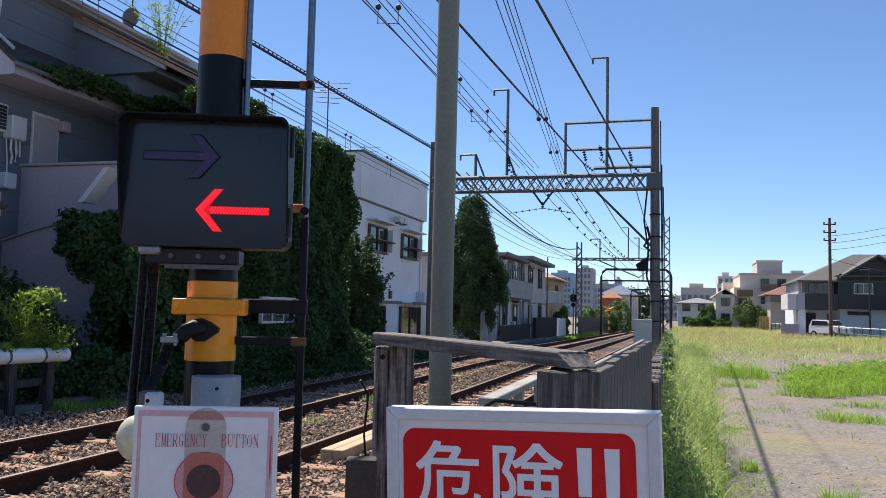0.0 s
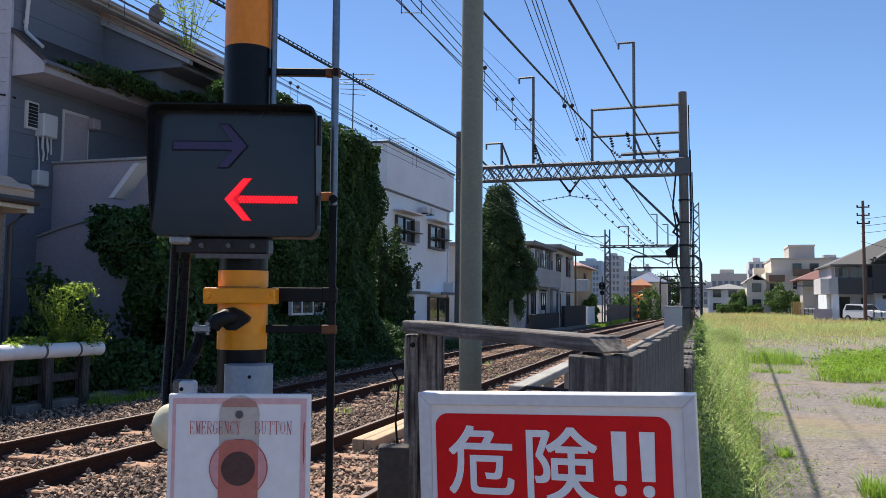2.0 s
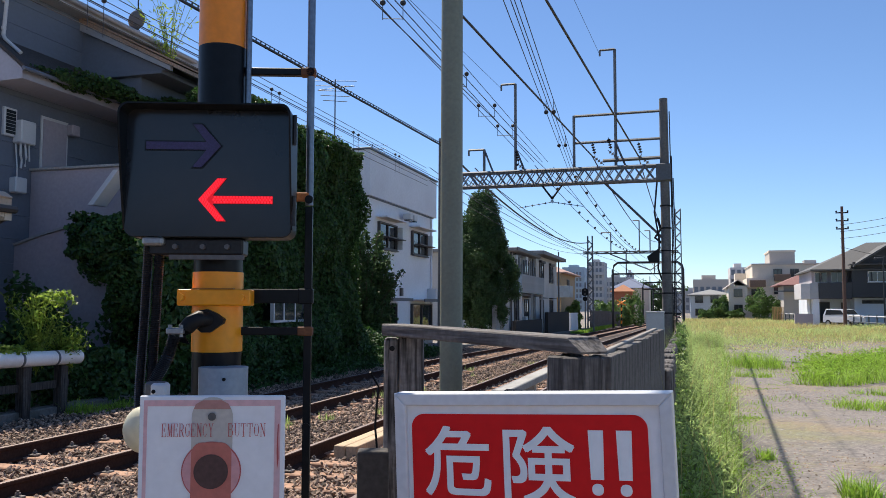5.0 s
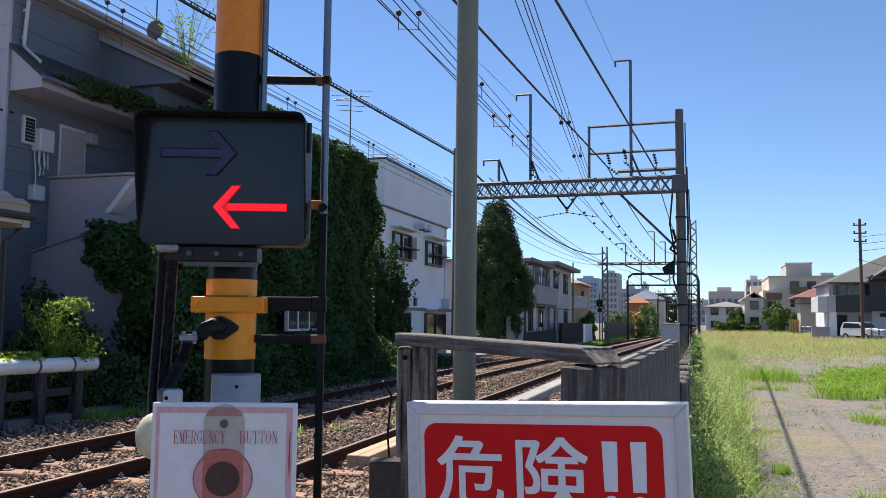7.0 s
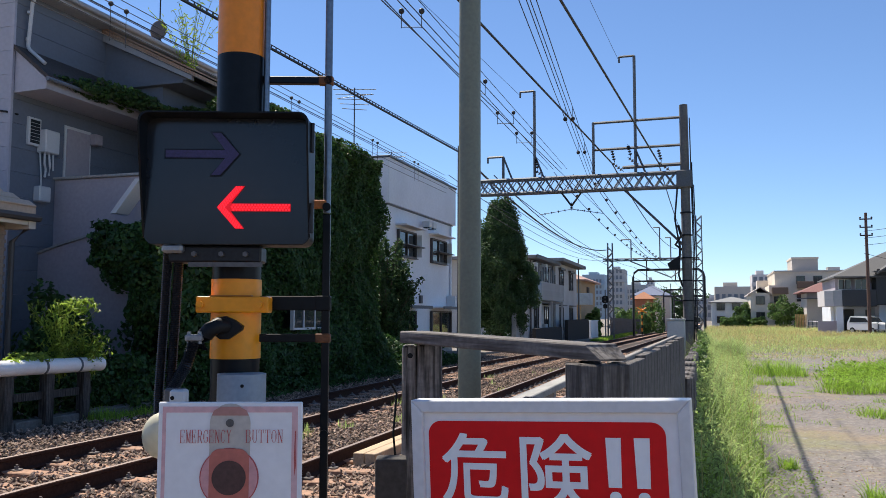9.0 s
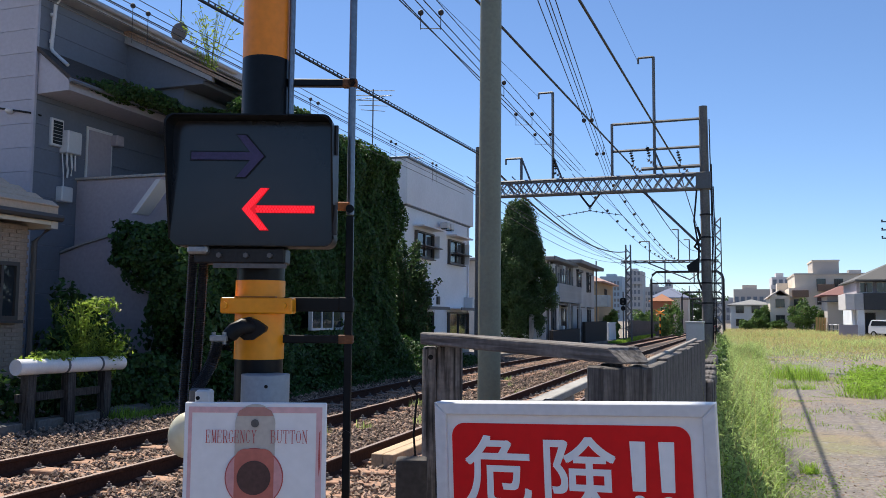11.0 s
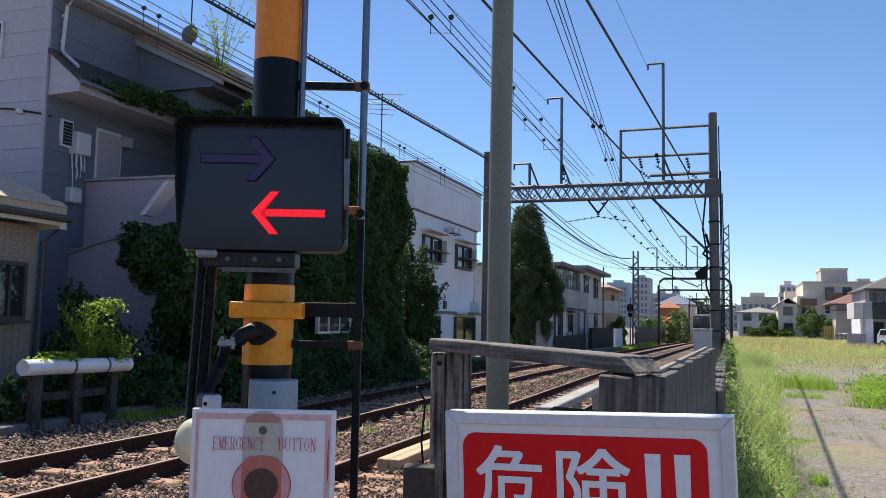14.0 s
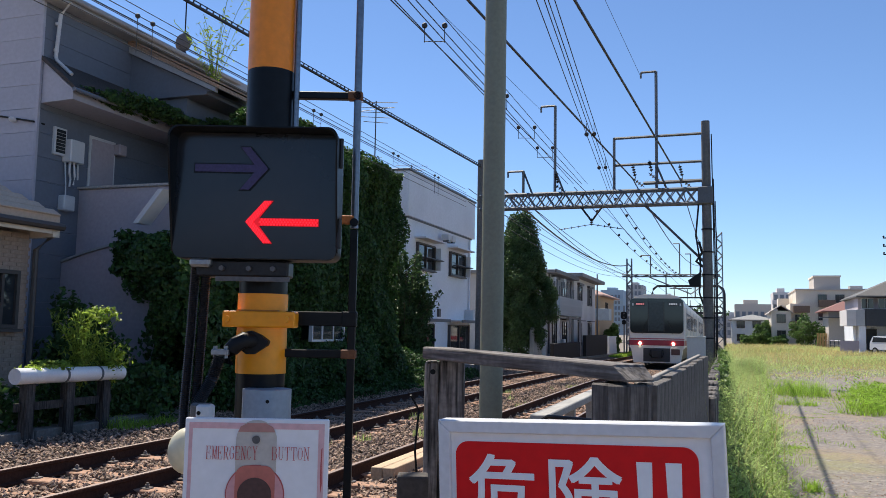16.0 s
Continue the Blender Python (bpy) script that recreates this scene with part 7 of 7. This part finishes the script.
def build_far_left_corner():
    g = thing("beige_house", "beige tiled house corner with a brown roof and dark window", "house", SET_BACK)
    part("wall", box(-16, 4, 0, -10.55, 10.42, 3.0), "brick_tile", g)
    tile = to_mesh("brick", box(-0.006, 0.0, 0.0, 0.006, 0.255, 0.058, 0.003), "brick_tile")
    for k in range(46):
        for i in range(7):
            ob = new("brick", tile)
            ob.parent, ob.location = g, (-10.546, 8.62 + i * 0.262 - (0.131 if k % 2 else 0.0), 0.02 + k * 0.0645)
    part("roof", hip_roof(-16, 4, -10.55, 10.12, 3.3, 2.0, 0.45), "roof_brown", g)
    row = to_mesh("roof_course", box(-0.165, 3.6, 0.0, 0.02, 10.56, 0.03, 0.006), "roof_brown")
    for i in range(8):
        ob = new("roof_course", row)
        ob.parent, ob.matrix_basis = g, pose(-10.1 - i * 0.17, -0.17 * i, 3.30 + i * 0.106, 0, 32, 0)
    part("gutter", tube([(-10.05, 3.5, 3.12), (-10.05, 10.6, 3.12)], 0.06), "frame_dark", g)
    part("eave_board", box(-16.4, 10.44, 2.95, -10.1, 10.58, 3.15), "cream_wall", g)
    part("fascia", box(-10.12, 3.6, 3.0, -10.1, 10.43, 3.18), "cream_wall", g)
    part("downpipe", tube([(-10.25, 10.6, 3.0), (-10.45, 10.47, 2.75), (-10.45, 10.47, 0)], 0.045), "frame_dark", g)
    window(g, side(-10.535, 9.9, 1.95), 0.6, 0.9, 2, "frame_dark")
    g = thing("pipe_guard", "white painted pipe guard rail on dark posts", "guard rail")
    a, b = Vector((-9.72, 9.5, 0.82)), Vector((-9.72, 11.73, 0.78))
    part("pipe", rod(a, b, 0.118, seg=24), "pipe_white", g, smooth=True)
    for f in (0.42, 0.75):
        p = a.lerp(b, f)
        part("collar", rod(p - Vector((0, 0.02, 0)), p + Vector((0, 0.02, 0)), 0.125, seg=24), "galv", g)
    for y in (9.8, 10.6, 11.4):
        part("post", box(-9.84, y - 0.08, -0.35, -9.70, y + 0.08, 0.71), "timber", g)
    part("lower_rail", box(-9.82, 9.6, 0.3, -9.78, 11.6, 0.42), "timber", g)
    weed("roadside_weed", (-9.86, 10.95, 0.5), 44, 1.5, 0.6, 0.085, "light_leaf", "bright tall weed growing over the guard rail", 71)
    weed("roadside_weed", (-9.80, 11.5, 0.5), 40, 0.85, 0.42, 0.09, "light_leaf", "bright weed growing over the guard rail", 72)
    bush("creeper", (-9.86, 11.35, 1.75), (0.22, 0.36, 0.12), 300, 0.07, "light_leaf", "bright creeper arching over the tall weed", 75)
    bush("creeper", (-9.8, 10.25, 0.9), (0.14, 0.45, 0.12), 700, 0.07, "light_leaf", "creeper along the top of the guard rail", 73)
    weed("roof_vine", (-12.9, 18.6, 7.3), 15, 4.1, 1.2, 0.13, "light_leaf", "thin leafy vine rising above the roof", 74)


def weed(name, base, stems, height, spread, size, leaf, label, seed):
    """Thin arching stems with small leaves set along them."""
    rng = np.random.default_rng(seed)
    g = thing(name, label, "weed", pose(*base))
    bm = bmesh.new()
    cs = []
    for i in range(stems):
        a, h, s = rng.uniform(0, 6.28), height * rng.uniform(0.55, 1.1), spread * rng.uniform(0.2, 1.0)
        pts = []
        for k in range(7):
            f = k / 6
            pts.append((math.cos(a) * s * f ** 1.6, math.sin(a) * s * f ** 1.6, h * (f - 0.18 * f ** 3)))
        tube(pts, size * 0.06, bm, 4)
        for k in range(26):
            f = rng.uniform(0.15, 1.0) * 6
            j = min(5, int(f))
            p, q = np.array(pts[j]), np.array(pts[j + 1])
            cs.append(p + (q - p) * (f - j) + rng.normal(0, size * 0.5, 3))
    part("stem", bm, "light_leaf", g)
    cs = np.array(cs)
    v, f = leaves(cs, rng.normal(0, 1, cs.shape) + np.array((0, 0, 0.6)), size, rng, ratio=0.26)
    ob = new("foliage", cloud("foliage", v, f, leaf))
    ob.parent = g
    return g


build_fence()
build_green_pole()
build_signal_post()
build_button_board()
build_danger_sign()
build_far_left_corner()


# ---- train ----
def build_train():
    t = thing("commuter_train", "cream commuter train with a dark red band and lit headlights", "train", pose(RIGHT_TRACK, 44.5, 0))
    W, H0, H1 = 1.38, 0.25, 3.62
    sec = [(-W, 0.95), (-W, 2.9), (-W + 0.06, 3.2), (-W + 0.3, 3.40), (-0.6, 3.52), (0.6, 3.52), (W - 0.3, 3.40), (W - 0.06, 3.2), (W, 2.9), (W, 0.95)]
    for c in range(8):
        y0 = 0.35 + c * 20.0
        b = part("car_body", prism(sec, y0, y0 + 19.4), "train_white", t, "cream steel car body")
        part("underframe", box(-W + 0.15, y0 + 0.4, 0.35, W - 0.15, y0 + 19.0, 0.95), "dark_steel", b)
        for s in (-1, 1):
            part("red_band", box(s * W - 0.006, y0 + 0.02, 1.03, s * W + 0.006, y0 + 19.3, 1.29), "train_red", b)
            for k in range(4):
                yy = y0 + 1.9 + k * 4.8
                dd = part("door", box(s * W - 0.004, yy, 1.0, s * W + 0.014, yy + 1.3, 2.95), "train_steel", b)
                part("door_window", box(s * W + 0.014, yy + 0.15, 1.9, s * W + 0.02, yy + 0.55, 2.7), "train_glass", dd)
                part("door_window", box(s * W + 0.014, yy + 0.75, 1.9, s * W + 0.02, yy + 1.15, 2.7), "train_glass", dd)
                if k < 3:
                    part("window", box(s * W - 0.004, yy + 1.7, 1.85, s * W + 0.01, yy + 4.4, 2.7), "train_glass", b)
        part("air_conditioner", box(-0.9, y0 + 7, 3.5, 0.9, y0 + 11, 3.7, 0.05), "galv", b)
    for c, y0 in ((0, 0.35), (1, 20.35)):
        for by in (2.6, 16.4):
            for s in (-1, 1):
                for k in (-0.95, 0.95):
                    part("wheel", rod((s * 0.66, y0 + by + k, 0.43), (s * 0.78, y0 + by + k, 0.43), 0.43, seg=20), "dark_steel", t)
    # front
    f = part("front", prism([(-W, 0.9), (W, 0.9), (W, 2.95), (W - 0.07, 3.25), (W - 0.28, 3.44), (0.6, 3.54), (-0.6, 3.54), (-W + 0.28, 3.44), (-W + 0.07, 3.25), (-W, 2.95)], 0.08, 0.36), "train_white", t, "cream front with rounded roof")
    part("front_glass", prism(rounded(2.68, 1.70, 0.2, 6, 0, 2.48), 0.03, 0.082), "train_glass", f, "wide dark windscreen")
    part("centre_pillar", box(-0.42, 0.018, 1.7, -0.39, 0.034, 3.2), "charcoal", f)
    part("centre_pillar", box(0.36, 0.018, 1.7, 0.39, 0.034, 3.2), "charcoal", f)
    part("centre_pane", box(-0.38, 0.02, 1.75, 0.35, 0.032, 3.15), "train_glass_mid", f)
    part("roof_visor", prism([(-1.22, 3.335), (1.22, 3.335), (1.05, 3.44), (0.5, 3.53), (-0.5, 3.53), (-1.05, 3.44)], 0.0, 0.08), "train_white", f)
    part("red_band", box(-W, 0.05, 1.03, W, 0.08, 1.29), "train_red", f)
    part("thin_band", box(-W, 0.06, 1.34, W, 0.081, 1.38), "train_red", f)
    for s in (-1, 1):
        part("headlight", rod((s * 0.83, 0.0, 1.12), (s * 0.83, 0.06, 1.12), 0.072, seg=20), "head_glow", f, "lit warm headlight")
        part("marker_lamp", box(s * 1.2 - 0.035, 0.015, 2.98, s * 1.2 + 0.035, 0.035, 3.1, 0.01), "frame_white", f)
        part("destination_display", box(s * 0.83 - 0.24, 0.015, 2.98, s * 0.83 + 0.24, 0.035, 3.14), "display", f)
        for k in range(4):
            part("display_bar", box(s * 0.83 - 0.2 + k * 0.11, 0.008, 3.02, s * 0.83 - 0.12 + k * 0.11, 0.016, 3.1), "sign_glow" if s < 0 else "display_dim", f)
    part("skirt", prism([(-1.18, 0.18), (1.18, 0.18), (1.32, 0.95), (-1.32, 0.95)], 0.12, 0.5), "train_white", t, "cream skirt with a dark coupler opening")
    part("coupler_recess", box(-0.68, 0.09, 0.24, 0.66, 0.13, 0.9), "charcoal", t)
    bm = rod((0, -0.25, 0.62), (0, 0.2, 0.62), 0.13)
    box(-0.2, -0.32, 0.42, 0.2, -0.1, 0.8, 0.03, bm)
    part("coupler", bm, "dark_steel", t)
    bm = tube([(-0.3, 0.05, 0.8), (-0.35, -0.1, 0.6), (-0.25, 0.05, 0.45)], 0.03)
    tube([(0.3, 0.05, 0.8), (0.35, -0.1, 0.6), (0.25, 0.05, 0.45)], 0.03, bm)
    part("hose", bm, "rubber", t)
    part("step_box", box(0.72, 0.09, 0.58, 1.15, 0.125, 0.86), "brown_dark", t)
    part("wiper", tube([(-0.7, 0.02, 1.6), (-0.72, 0.0, 1.7), (-0.45, 0.0, 2.3)], 0.012), "rubber", t)
    part("wiper", tube([(0.8, 0.02, 1.6), (0.78, 0.0, 1.7), (0.55, 0.0, 2.3)], 0.012), "rubber", t)
    # pantograph on the second car
    bm = bmesh.new()
    for s in (-0.5, 0.5):
        strut((s, 24, 3.7), (s, 25.0, 4.4), 0.04, bm)
        strut((s, 25.0, 4.4), (s, 24.2, 5.2), 0.04, bm)
    strut((-0.85, 24.2, 5.2), (0.85, 24.2, 5.2), 0.05, bm)
    part("pantograph", bm, "dark_steel", t)
    # full height of the car above the rail
    for ob in t.children_recursive:
        if not ob.name.startswith("wheel"):
            ob.data.transform(Matrix.Diagonal((1, 1, 1.052, 1)))
    return t


M["train_glass_mid"] = mat("train_glass_mid", (0.03, 0.04, 0.045), 0.15, var=0.3, scale=1.0, bump=0, spec=0.4)
M["display"] = mat("display", (0.01, 0.01, 0.012), 0.3, var=0.1, bump=0)
M["display_dim"] = glow("display_dim", (0.5, 0.5, 0.5), 0.3)
train = build_train()


def motions():
    """The train comes up the grade at an even speed."""
    speed = 32.3
    lean = math.degrees(math.atan(GRADE))
    walk(train, [(t, pose(RIGHT_TRACK, 44.5 + speed * (16.0 - t), GRADE * (44.5 + speed * (16.0 - t) - GRADE_FROM), lean)) for t in (0.0, 4.0, 8.0, 12.0, 16.0)])


motions()
